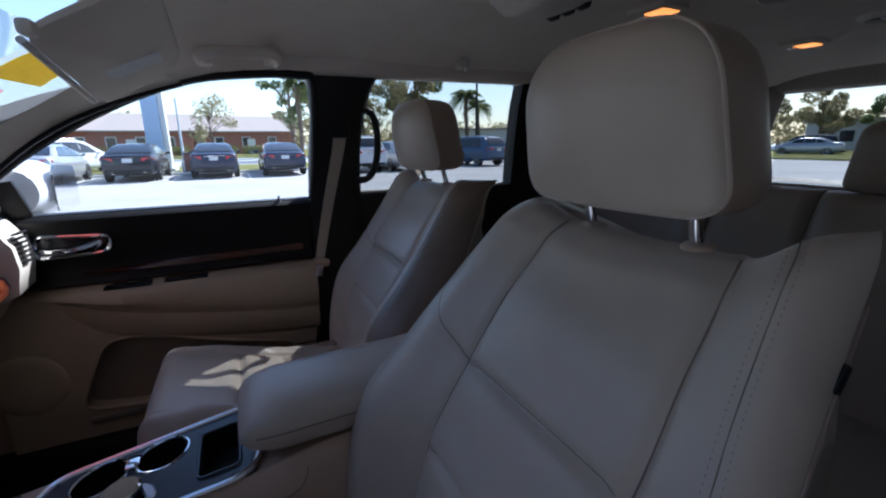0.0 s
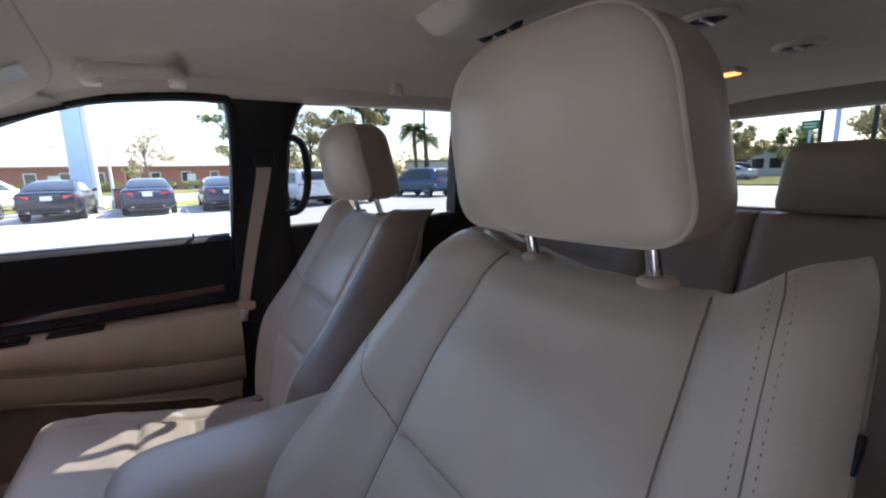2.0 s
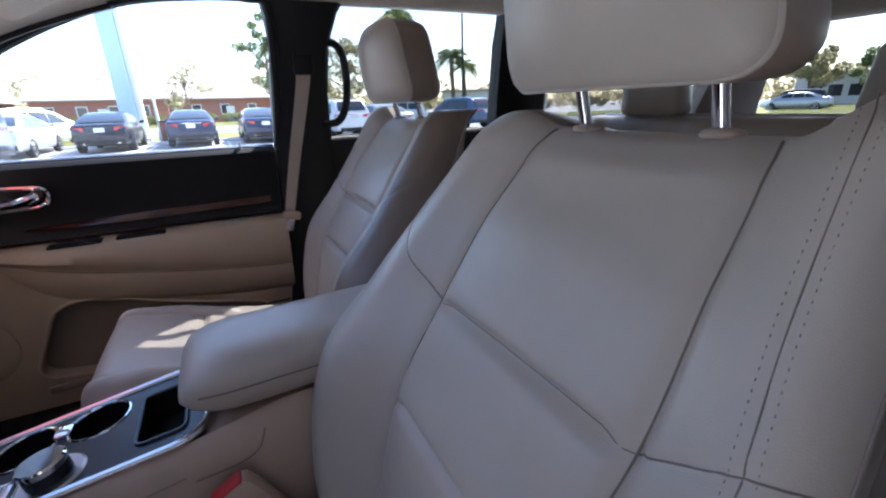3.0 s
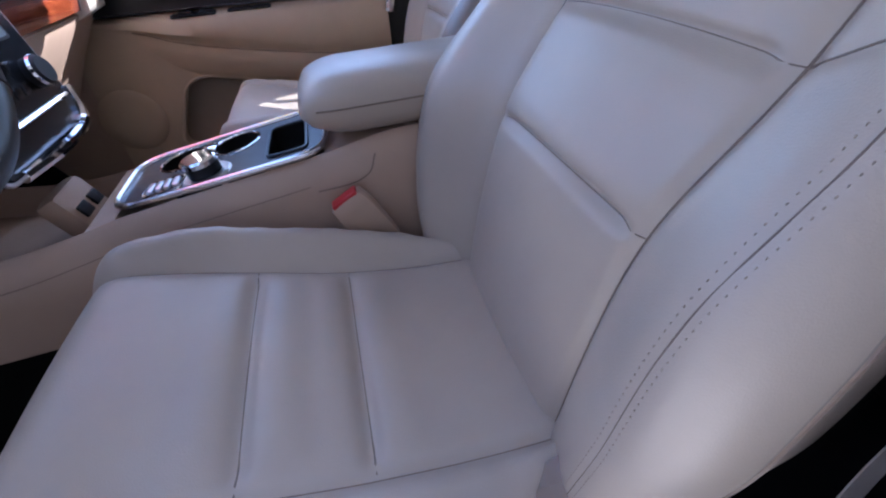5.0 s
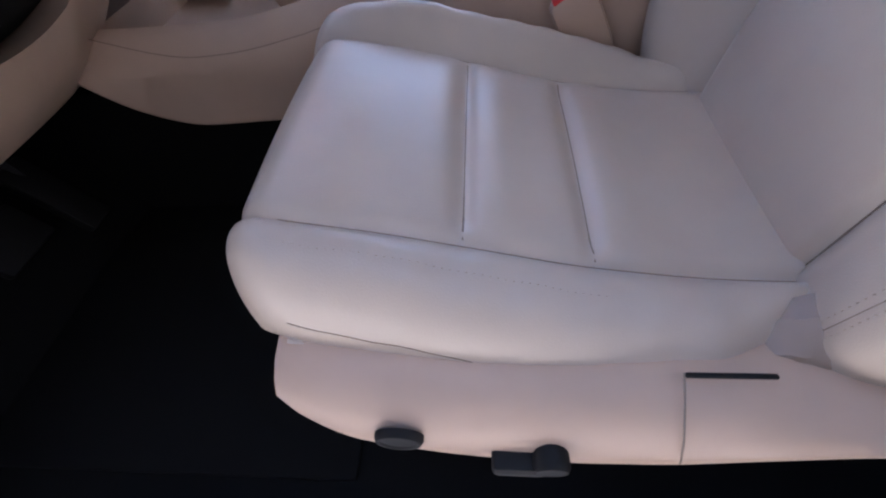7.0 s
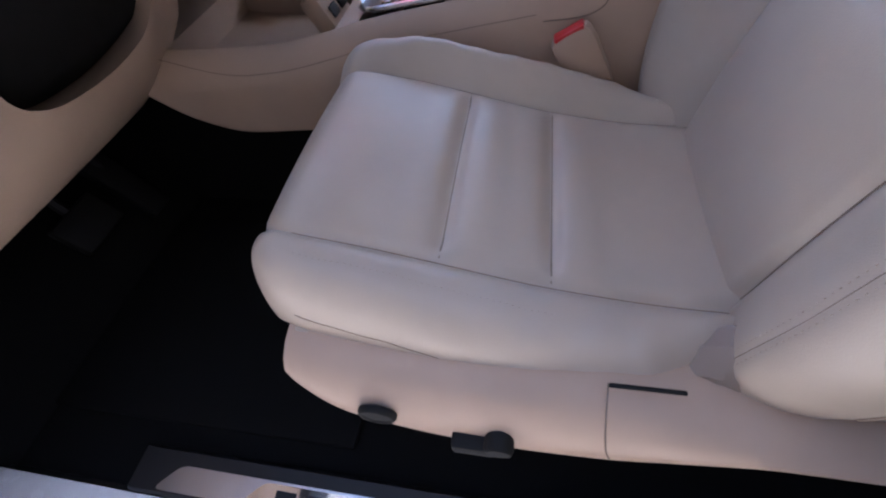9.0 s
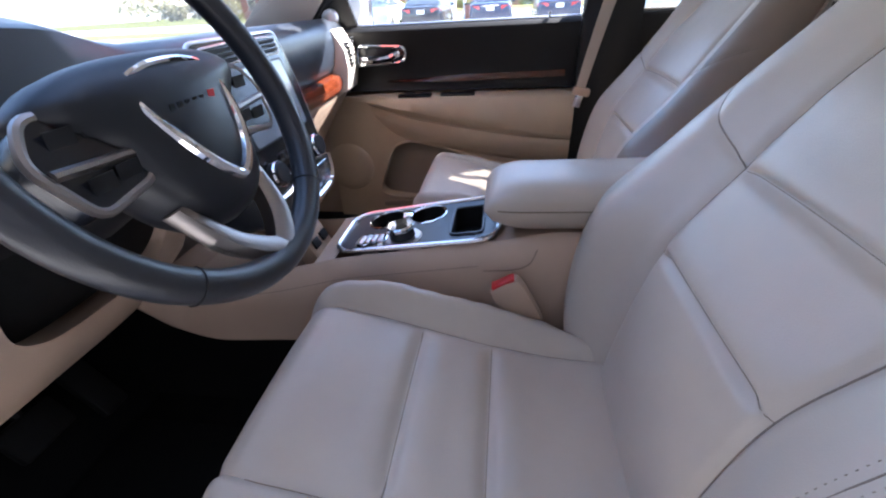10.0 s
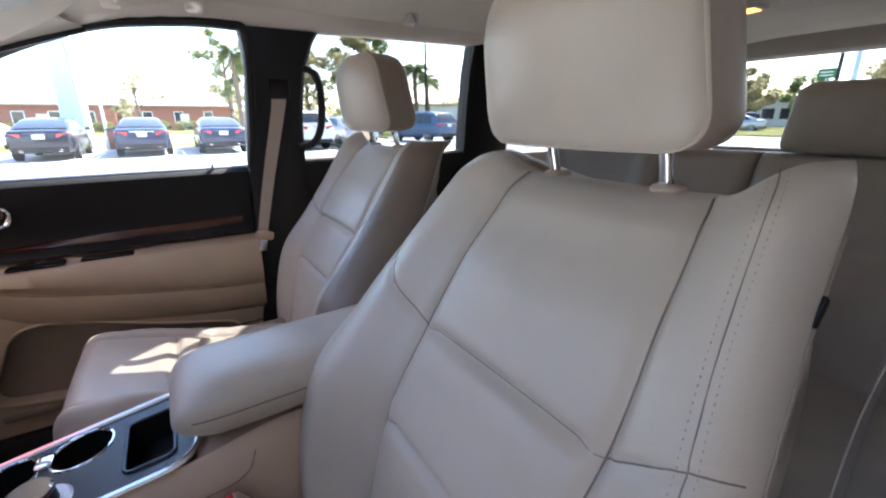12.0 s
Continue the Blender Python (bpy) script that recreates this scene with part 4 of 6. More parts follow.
    for loop, depth in zip(holes, (0.045, 0.06, 0.06)):
        rings = [[top(x, y, -d) for x, y in loop] for d in (0.0, 0.004, depth)]
        loft("recess", rings[::-1], BLACK, tray, caps=False)
        plate_v = [top(x, y, -depth) for x, y in loop]
        raw("recess_floor", plate_v, [tuple(range(len(plate_v)))], BLACK, tray)
    for cx, cy in cups:
        tube("cup_ring", [top(cx + 0.038 * math.cos(a), cy + 0.038 * math.sin(a), 0.0) for a in np.linspace(0, 2 * math.pi, 33)[:-1]], 0.0022, CHROME, c, "chrome cup holder ring", seg=6, closed=True)
    box("cup_bridge", top(-0.362, 0.395), top(-0.342, 0.425, 0.006), CHROME, c, 0.003)
    # gear dial and its switch plate
    m = Matrix.Translation(top(-0.345, 0.318)) @ Euler((0, -S, 0)).to_matrix().to_4x4()
    lathe("dial_base", [(0.0, 0.003), (0.034, 0.003), (0.037, 0.0)], SATIN, c, m, 32, "silver ring round the gear dial")
    dial = lathe("gear_dial", [(0.024, 0.0), (0.0245, 0.024), (0.023, 0.028), (0.0, 0.0285)], BLACK, c, m, 32, "black rotary gear dial")
    lathe("dial_cap", [(0.0245, 0.018), (0.026, 0.0195), (0.026, 0.026), (0.0235, 0.0285), (0.020, 0.0285)], CHROME, dial, m, 32, "chrome dial rim")
    sw = fillet([(-0.437, 0.300), (-0.378, 0.296), (-0.378, 0.338), (-0.432, 0.338)], 0.012, 5)
    tube("switch_rim", [top(x, y, 0.001) for x, y in sw], 0.003, CHROME, c, seg=6, closed=True)
    v = [top(x, y, 0.0015) for x, y in sw]
    raw("switch_plate", v, [tuple(range(len(v)))], BLACK, c)
    for k in range(4):
        box("switch", top(-0.429 + k * 0.012, 0.304, 0.001), top(-0.420 + k * 0.012, 0.332, 0.006), SATIN, c, 0.002)
    # front cubby with sockets
    cub = fillet([(-0.70, 0.275), (-0.52, 0.285), (-0.52, 0.445), (-0.70, 0.455)], 0.02, 5)
    v = [Vector((x, y, 0.799)) for x, y in cub]
    raw("cubby", v, [tuple(range(len(v)))], PLASTIC, c, "beige cubby in front of the tray")
    box("socket_panel", (-0.580, 0.330, 0.795), (-0.540, 0.42, 0.878), PLASTIC, c, 0.012, (0, -25, 0))
    for y in (0.355, 0.393):
        box("socket", (-0.5435, y - 0.013, 0.8365), (-0.5375, y + 0.013, 0.8565), BLACK, c, 0.002, (0, -25, 0))
    # armrest lid
    rings = []
    for k in range(40):
        t = k / 39
        x = -0.190 + 0.44 * t
        n = math.sqrt(max(0.0, 1 - (1 - min(1, t / 0.16)) ** 2))
        zc, h, w = 0.962 + 0.010 * t, 0.012 + 0.034 * n, 0.068 + 0.020 * n
        rings.append([Vector((x + (0.02 * n * min(0.0, math.sin(a)) ** 2), YC - 0.019 + w * (1 - 0.22 * max(0.0, -math.sin(a))) * math.copysign(abs(math.cos(a)) ** 0.55, math.cos(a)), zc + h * math.copysign(abs(math.sin(a)) ** 0.62, math.sin(a)))) for a in np.linspace(0, 2 * math.pi, 49)[:-1]])
    arm = loft("armrest_lid", rings, LEATHER, c, "padded beige leather armrest", sharp=60)
    seam = []
    for k in range(2, 40):
        t = k / 39
        n = math.sqrt(max(0.0, 1 - (1 - min(1, t / 0.16)) ** 2))
        seam.append(Vector((-0.190 + 0.44 * t, YC - 0.019 - (0.068 + 0.020 * n) * 1.0 - 0.0002, 0.968 + 0.010 * t)))
    tube("seam", seam, 0.0012, SEAM_SHADE, arm, seg=5)
    stitches("stitching", [p + Vector((0, 0.002, 0.007)) for p in seam], STITCH, arm, out=Vector((0, -1, 0)))
    line = [Vector((-0.10, YC - 0.1070, 0.900)), Vector((-0.112, YC - 0.1125, 0.875)), Vector((-0.14, YC - 0.1128, 0.862)), Vector((-0.19, YC - 0.1128, 0.858))]
    tube("split_line", smooth_path(line, 6), 0.0008, SEAM_SHADE, c, seg=5)


console()


# ---- dashboard ----
def dashboard():
    d = thing("dashboard", (-0.95, YC, 0.75), "dark soft dashboard with beige lower part and wood strip", "dashboard")
    # upper pad, lofted across the car
    rings = []
    for y in np.linspace(-0.40, 1.13, 60):
        hood = math.exp(-((y - 0.0) / 0.17) ** 4) * 0.045
        mid = math.exp(-((y - YC) / 0.13) ** 4)
        f = -0.655 + 0.05 * ((y - YC) / 0.7) ** 2 * 0 - 0.03 * ((y - YC) / 0.75) ** 2 + 0.035 * mid
        rings.append([(-1.10, y, 1.19), (-0.95, y, 1.215), (-0.80, y, 1.232 + hood), (f - 0.05, y, 1.235 + hood), (f - 0.012, y, 1.222 + hood), (f, y, 1.20), (f + 0.004, y, 1.16), (f - 0.004, y, 1.115), (f - 0.02, y, 1.08), (-0.9, y, 1.05), (-1.10, y, 1.05)])
    loft("upper_pad", rings, DASH, d, sharp=60)
    rings = []
    for y in np.linspace(0.50, 1.04, 30):
        f = -0.668 - 0.03 * ((y - YC) / 0.75) ** 2
        rings.append([(f, y, 1.088), (f + 0.020, y, 1.082), (f + 0.026, y, 1.062), (f + 0.020, y, 1.040), (f, y, 1.034)])
    loft("wood_strip", rings, WOOD, d, "glossy reddish wood strip")
    rings = []
    for y in np.linspace(0.50, 1.10, 30):
        f = -0.668 - 0.03 * ((y - YC) / 0.75) ** 2
        rings.append([(f, y, 1.036), (f + 0.010, y, 1.032), (f - 0.004, y, 1.005), (f - 0.06, y, 0.93), (f - 0.12, y, 0.84), (f - 0.17, y, 0.76), (-0.95, y, 0.74), (-0.95, y, 1.03)])
    loft("lower_panel", rings, PLASTIC, d, "beige glove box panel", sharp=60)
    # pale end cap with a vent on the passenger side
    rings = []
    for y in np.linspace(0.985, 1.115, 12):
        t = (y - 0.985) / 0.13
        f = -0.665 - 0.01 * t
        rings.append([(f - 0.09, y, 1.232), (f - 0.01, y, 1.205), (f + 0.022, y, 1.15), (f + 0.026, y, 1.10), (f + 0.014, y, 1.035), (f - 0.06, y, 1.0), (f - 0.10, y, 1.1)])
    cap = loft("end_cap", rings, TRIM_PALE, d, "pale end cap with an air vent", sharp=60)
    for k in range(7):
        z = 1.105 + k * 0.012
        box("vent_slot", (-0.650, 1.01, z), (-0.634, 1.06, z + 0.005), BLACK, cap, 0.001, (0, -12, 0))
    # centre stack
    T = radians(-14)
    rot = Euler((0, T, 0)).to_matrix().to_4x4()
    base = Matrix.Translation((-0.585, YC + 0.008, 1.10)) @ rot

    def face(y, z, lift=0.0):
        return base @ Vector((lift, y, z))
    shape = fillet([(-0.125, -0.17), (0.125, -0.17), (0.145, 0.05), (0.135, 0.135), (-0.135, 0.135), (-0.145, 0.05)], 0.02, 5)
    rings = [[face(y * s, z * s, x) for y, z in shape] for s, x in ((1.0, -0.12), (1.0, 0.0), (0.985, 0.008), (0.95, 0.010))]
    loft("stack_panel", rings, SATIN_BLACK, d, "gloss black centre stack")
    tube("stack_frame", [face(y, z, 0.004) for y, z in shape], 0.0035, SATIN, d, "silver frame round the centre stack", seg=8, closed=True, up=Vector((1, 0, 0)))
    tube("stack_lower_edge", smooth_path([face(-0.10, -0.168, 0.012), face(0.0, -0.172, 0.018), face(0.10, -0.165, 0.012), face(0.134, -0.12, 0.008)], 6), 0.008, CHROME, d, seg=8)
    scr = fillet([(-0.098, -0.035), (0.098, -0.035), (0.098, 0.085), (-0.098, 0.085)], 0.006, 4)
    rings = [[face(y * s, (z - 0.025) * s + 0.025, x) for y, z in scr] for s, x in ((1.06, 0.008), (1.06, 0.013), (1.02, 0.0135))]
    loft("screen_bezel", rings, BLACK, d)
    v = [face(y, z, 0.0145) for y, z in scr]
    raw("screen", v, [tuple(range(len(v)))], SCREEN, d, "pale grey reflecting touch screen")
    for q in (-1, 1):
        v = fillet([(q * 0.02, 0.098), (q * 0.115, 0.096), (q * 0.118, 0.125), (q * 0.03, 0.128)], 0.008, 4)
        tube("vent_ring", [face(y, z, 0.010) for y, z in v], 0.0018, SATIN, d, seg=6, closed=True, up=Vector((1, 0, 0)))
        for k in range(3):
            box("vent_vane", face(q * 0.03 if q > 0 else -0.11, 0.102 + k * 0.008, 0.008), face(0.11 if q > 0 else -0.03, 0.105 + k * 0.008, 0.014), BLACK, d, 0.0)
        m = base @ Matrix.Translation((0.008, q * 0.085, -0.085)) @ Euler((0, radians(90), 0)).to_matrix().to_4x4()
        lathe("stack_knob", [(0.021, 0.0), (0.021, 0.018), (0.018, 0.022), (0.0, 0.022)], BLACK, d, m, 24)
        lathe("knob_ring", [(0.0215, 0.012), (0.023, 0.014), (0.0215, 0.018)], CHROME, d, m, 24)
    for r in range(2):
        for k in range(5):
            box("stack_button", face(-0.05 + k * 0.021, -0.075 - r * 0.028, 0.008), face(-0.033 + k * 0.021, -0.060 - r * 0.028, 0.015), SATIN_BLACK, d, 0.002)
    tube("stack_bar", [face(-0.11, -0.125, 0.012), face(0.11, -0.125, 0.012)], 0.004, CHROME, d, seg=6)
    # knee panel on the driver's side, framed by a beige roll that turns up beside the console
    rings = []
    for y in np.linspace(-0.36, 0.215, 24):
        rings.append([(-0.76, y, 1.08), (-0.722, y, 1.06), (-0.73, y, 1.0), (-0.77, y, 0.92), (-0.81, y, 0.885), (-0.95, y, 0.885), (-0.95, y, 1.06)])
    loft("knee_panel", rings, RUBBER, d, "black knee panel", sharp=60)

    def knee_section(ax, ay, az, bx, by, bz, n):
        """The roll between its inner edge a and its outer edge b, swelling along n."""
        A, B, n = Vector((ax, ay, az)), Vector((bx, by, bz)), Vector(n)
        return [A + Vector((-0.05, 0, 0.0)), A, A.lerp(B, 0.06) + n * 0.006, A.lerp(B, 0.2) + n * 0.013, A.lerp(B, 0.45) + n * 0.015, A.lerp(B, 0.75) + n * 0.010, A.lerp(B, 0.94) + n * 0.003, B, B + Vector((-0.05, 0, 0.004))]
    inner = smooth_path([(-0.065, 1.06, 0), (-0.065, 0.975, 0), (-0.058, 0.936, 0), (-0.030, 0.912, 0), (0.020, 0.898, 0), (0.080, 0.892, 0), (0.130, 0.897, 0), (0.175, 0.915, 0), (0.203, 0.945, 0), (0.213, 1.0, 0), (0.214, 1.07, 0)], 4)
    outer = smooth_path([(-0.40, 1.06, 0), (-0.40, 0.97, 0), (-0.40, 0.86, 0), (-0.30, 0.795, 0), (-0.10, 0.782, 0), (0.040, 0.779, 0), (0.130, 0.779, 0), (0.195, 0.786, 0), (0.240, 0.820, 0), (0.258, 0.92, 0), (0.260, 1.07, 0)], 4)

    def knee_x(z):
        return -0.745 + (z - 0.905) * (0.9 if z < 0.905 else 0.25)
    rings = []
    for p, e in zip(inner, outer):
        t = sm((p.x - 0.13) / 0.08)
        rings.append(knee_section(knee_x(p.y), p.x, p.y, knee_x(e.y), e.x, e.y, (0.75, -0.4 * t, -0.6 * (1 - t))))
    loft("knee_roll", rings, PLASTIC, d, "beige rolled edge of the knee panel", sharp=60)
    rings = [[(-0.66 - 0.0, y, 1.20), (-0.67, y, 1.06), (-0.80, y, 1.05), (-0.80, y, 1.24)] for y in (-0.16, 0.16)]
    loft("instrument_face", rings, BLACK, d)
    for y in (-0.075, 0.075):
        m = Matrix.Translation((-0.655, y, 1.16)) @ Euler((0, radians(80), 0)).to_matrix().to_4x4()
        lathe("dial_ring", [(0.052, 0.0), (0.056, 0.004), (0.058, 0.0)], SATIN, d, m, 32)


dashboard()


# ---- steering wheel ----
def steering_wheel():
    c0 = Vector((-0.466, 0.0, 1.2005))
    w = thing("steering_wheel", c0, "dark leather steering wheel with satin silver spokes", "steering wheel")
    tilt = radians(-24.7)
    base = Matrix.Translation(c0) @ Euler((0, tilt, 0)).to_matrix().to_4x4()
    R = 0.177

    def P(y, z, x=0.0):
        return base @ Vector((x, y, z))
    # x points to the driver
    tube("rim", [P(R * math.cos(a), R * math.sin(a)) for a in np.linspace(0, 2 * math.pi, 97)[:-1]], 0.0158, SATIN_LEATHER, w, "dark leather rim", seg=14, closed=True, up=base.to_3x3() @ Vector((1, 0, 0)))
    hub = [(-0.122, 0.030), (-0.100, 0.050), (-0.06, 0.062), (0.0, 0.066), (0.06, 0.062), (0.100, 0.050), (0.122, 0.030), (0.112, 0.008), (0.085, -0.020), (0.070, -0.066), (0.044, -0.104), (0.0, -0.116), (-0.044, -0.104), (-0.070, -0.066), (-0.085, -0.020), (-0.118, 0.012)]
    hub = [(p.x, p.y * (0.75 if p.y > 0 else 1.0)) for p in smooth_path([(a, b, 0) for a, b in hub], 3, True)]
    rings = [[P(y * s, z * s, x) for y, z in hub] for s, x in ((0.9, -0.065), (1.0, -0.045), (1.02, -0.022), (0.985, -0.006), (0.90, 0.006), (0.72, 0.018), (0.45, 0.024), (0.05, 0.026))]
    loft("hub", rings, HUB, w, "dark airbag hub", sharp=60)
    shield = smooth_path([(-0.056, 0.044, 0), (-0.03, 0.054, 0), (0.0, 0.056, 0), (0.03, 0.054, 0), (0.056, 0.044, 0), (0.056, 0.012, 0), (0.038, -0.030, 0), (0.010, -0.062, 0), (-0.010, -0.062, 0), (-0.038, -0.030, 0), (-0.056, 0.012, 0)], 5, True)
    tube("hub_trim", [P(p.x * 0.92, p.y * 0.92 - 0.022, 0.0265 - 1.6 * (p.x ** 2 + p.y ** 2)) for p in shield], [0.0034 + 0.0022 * sm((0.03 - p.y) / 0.06) for p in shield], CHROME, w, "chrome shield outline", seg=8, closed=True, up=base.to_3x3() @ Vector((1, 0, 0)))
    for k in range(5):
        box("emblem_bar", P(-0.034 + k * 0.010, -0.014, 0.0225), P(-0.028 + k * 0.010, -0.007, 0.0268), SATIN_BLACK, w, 0.0)
    box("emblem_mark", P(0.020, -0.015, 0.0225), P(0.029, -0.005, 0.0275), RED, w, 0.0)
    for q in (-1, 1):
        # side spoke with its button pod
        pod = fillet([(q * 0.066, 0.014), (q * 0.128, 0.018), (q * 0.146, -0.010), (q * 0.128, -0.058), (q * 0.066, -0.048)], 0.012, 5)
        rings = [[P(y, z, x) for y, z in pod] for x in (-0.03, -0.006)] + [[P((y - q * 0.10) * 0.94 + q * 0.10, (z + 0.02) * 0.94 - 0.02, 0.0) for y, z in pod]]
        loft("spoke", rings, SATIN_BLACK, w, "black side spoke")
        tube("spoke_frame", [P(y, z, -0.003) for y, z in pod], 0.0042, SPOKE, w, "satin silver frame", seg=8, closed=True, up=base.to_3x3() @ Vector((1, 0, 0)))
        tube("spoke_bar", [P(q * 0.072, -0.026, 0.001), P(q * 0.138, -0.022, 0.0)], 0.0045, SPOKE, w, seg=8)
        for k, (y, z) in enumerate(((0.086, -0.002), (0.114, -0.003), (0.086, -0.038), (0.112, -0.040))):
            box("wheel_button", P(q * y - 0.011, z - 0.008, -0.002), P(q * y + 0.011, z + 0.008, 0.004), BLACK, w, 0.0)
        # one branch of the forked lower spoke
        lp = smooth_path([(q * 0.062, -0.080, 0), (q * 0.056, -0.100, 0), (q * 0.050, -0.117, 0), (q * 0.040, -0.136, 0), (q * 0.022, -0.154, 0), (q * 0.004, -0.165, 0)], 6)
        rings = []
        for p, hw in zip(lp, np.linspace(0.008, 0.017, len(lp))):
            d = -0.020 * min(max((p.y + 0.165) / 0.085, 0.0), 1.0)
            rings.append([P(p.x - hw * q, p.y + 0.3 * hw, d + 0.006), P(p.x - hw * 0.3 * q, p.y, d + 0.013), P(p.x + hw * 0.5 * q, p.y - 0.2 * hw, d + 0.012), P(p.x + hw * q, p.y - 0.3 * hw, d + 0.003), P(p.x + hw * 0.7 * q, p.y - 0.2 * hw, d - 0.010), P(p.x - hw * q, p.y + 0.2 * hw, d - 0.010)])
        loft("lower_spoke", rings, SPOKE, w, "satin silver forked lower spoke", sharp=50)
    for a in (-2.27, -0.87, 0.9, 2.24):
        tube("rim_seam", [P((R + 0.0162 * math.cos(t)) * math.cos(a), (R + 0.0162 * math.cos(t)) * math.sin(a), 0.0162 * math.sin(t)) for t in np.linspace(0, 2 * math.pi, 17)[:-1]], 0.0009, BLACK, w, seg=5, closed=True)
    lathe("column_shroud", [(0.03, 0.0), (0.055, -0.02), (0.065, -0.08), (0.075, -0.16)], BLACK, w, base @ Matrix.Translation((-0.02, 0, 0)) @ Euler((0, radians(90), 0)).to_matrix().to_4x4(), 24)
    for q in (-1, 1):
        tube("stalk", [P(q * 0.05, 0.02, -0.07), P(q * 0.14, 0.035, -0.06)], 0.007, BLACK, w, seg=8)


SATIN_LEATHER = leather("dark wheel leather", (0.02, 0.021, 0.025))
steering_wheel()


# ---- second row ----
def rear_headrest(s, y):
    rings = []
    base = fillet([(-0.118, -0.085), (0.118, -0.085), (0.096, 0.085), (-0.096, 0.085)], [0.03, 0.03, 0.045, 0.045], 8)
    for k, d in ((0.1, -0.008), (0.6, -0.006), (0.9, 0.0), (0.98, 0.010), (1.0, 0.02), (1.0, 0.06), (0.96, 0.08), (0.85, 0.09), (0.1, 0.094)):
        rings.append([(1.215 + d - 0.10 * v * k * 0.5, y + u * k, 1.338 + v * k) for u, v in base])
    # beige leather darkened here too: shade put into the headrest's colour
    h = loft("headrest", rings, LEATHER_DIMMED, s, sharp=60)
    for q in (-0.06, 0.06):
        tube("headrest_post", [Vector((1.27, y + q, 1.20)), Vector((1.265, y + q, 1.28))], 0.006, CHROME, s, seg=8)
    return h


def rear_bench():
    # Same beige leather as in front, darkened: the rear's shade is in the colour.
    s = thing("rear_bench", (1.1, YC, 0.50), "beige leather rear bench with upright headrests, darkened to paint its shade", "car seat")

    def xf(z):
        return 1.03 + (z - 0.80) * 0.40
    for y0, y1 in ((-0.27, 0.235), (0.24, 0.49), (0.495, 1.00)):
        rings = []
        for z in list(np.linspace(0.76, 1.22, 40)) + [1.232, 1.241, 1.247, 1.25]:
            ins = 0.0 if z <= 1.22 else 0.03 * (1 - math.sqrt(max(0, 1 - ((z - 1.22) / 0.03) ** 2)))
            fr, bk = [], []
            for k in range(25):
                t = k / 24
                y = y0 + (y1 - y0) * t
                e = min(t, 1 - t) * (y1 - y0)
                x = xf(z) + 0.02 * (1 - sm(e / 0.02)) + ins
                if y1 - y0 > 0.4:
                    x += dent(e - 0.10, 0.006, 0.008) - 0.012 * sm(e / 0.05) * (1 - sm((e - 0.05) / 0.05))
                    x += dent(z - 1.06, 0.006, 0.010) * sm((e - 0.1) / 0.02)
                fr.append((x, y, z))
            for t in np.linspace(1, 0, 9):
                bk.append((xf(z) + 0.13 - ins, y0 + (y1 - y0) * t, z))
            rings.append(fr + bk)
        loft("backrest", rings, LEATHER_DIMMED, s, sharp=60)
        if y1 - y0 > 0.4:
            for e in (y0 + 0.10, y1 - 0.10):
                tube("seam", [Vector((xf(z) + 0.005, e, z)) for z in np.linspace(0.8, 1.22, 12)], 0.0016, SEAM_SHADE, s, seg=5)
        rings = []
        for x, dz in ((0.56, -0.06), (0.57, -0.02), (0.60, 0.0), (0.75, 0.0), (1.05, -0.02), (1.10, -0.03)):
            rings.append([(x, y0 + 0.004, 0.62), (x, y0 + 0.004, 0.78 + dz), (x, y0 + 0.02, 0.80 + dz), (x, y1 - 0.02, 0.80 + dz), (x, y1 - 0.004, 0.78 + dz), (x, y1 - 0.004, 0.62)])
        loft("cushion", rings, LEATHER_DIMMED, s, sharp=40)
    box("bench_base", (0.62, -0.24, 0.50), (1.12, 0.97, 0.63), BLACK, s, 0.01)
    rear_headrest(s, 0.085)
    rear_headrest(s, 0.745)
    tube("back_edge", [Vector((xf(1.25) + 0.10, y, 1.252)) for y in np.linspace(-0.27, 1.0, 20)], 0.006, SATIN, s, "bright edge along the top of the bench", seg=6)


rear_bench()
tagged(box("cargo_cover", (1.36, -0.22, 1.165), (2.28, 0.95, 1.185), BLACK, None, 0.006), "black cargo cover behind the rear bench", "cargo cover")


# ---- roof fittings ----
def grab_handle():
    g = thing("grab_handle", (-0.10, 0.90, 1.60), "pale beige grab handle above the passenger window", "grab handle")
    pts = smooth_path([(-0.186, 0.905, 1.584), (-0.192, 0.868, 1.584), (-0.172, 0.838, 1.588), (-0.10, 0.832, 1.591), (-0.046, 0.836, 1.594), (-0.026, 0.866, 1.590), (-0.030, 0.908, 1.592)], 6)
    tube("grip", pts, 0.0145, HEADLINER, g, seg=12)
    for x, z in ((-0.186, 1.588), (-0.030, 1.596)):
        box("mount", (x - 0.018, 0.900, z - 0.016), (x + 0.018, 0.945, z + 0.016), HEADLINER, g, 0.006)


grab_handle()


def coat_hook():
    h = thing("coat_hook", (0.53, 0.93, 1.62), "small grey coat hook on the roof rail", "hook")
    box("plate", (0.512, 0.905, 1.606), (0.548, 0.945, 1.640), TRIM_PALE, h, 0.008)
    tube("hook", smooth_path([(0.53, 0.912, 1.632), (0.53, 0.895, 1.622), (0.53, 0.890, 1.606), (0.53, 0.902, 1.600)], 5), 0.005, SATIN, h, seg=8)


coat_hook()


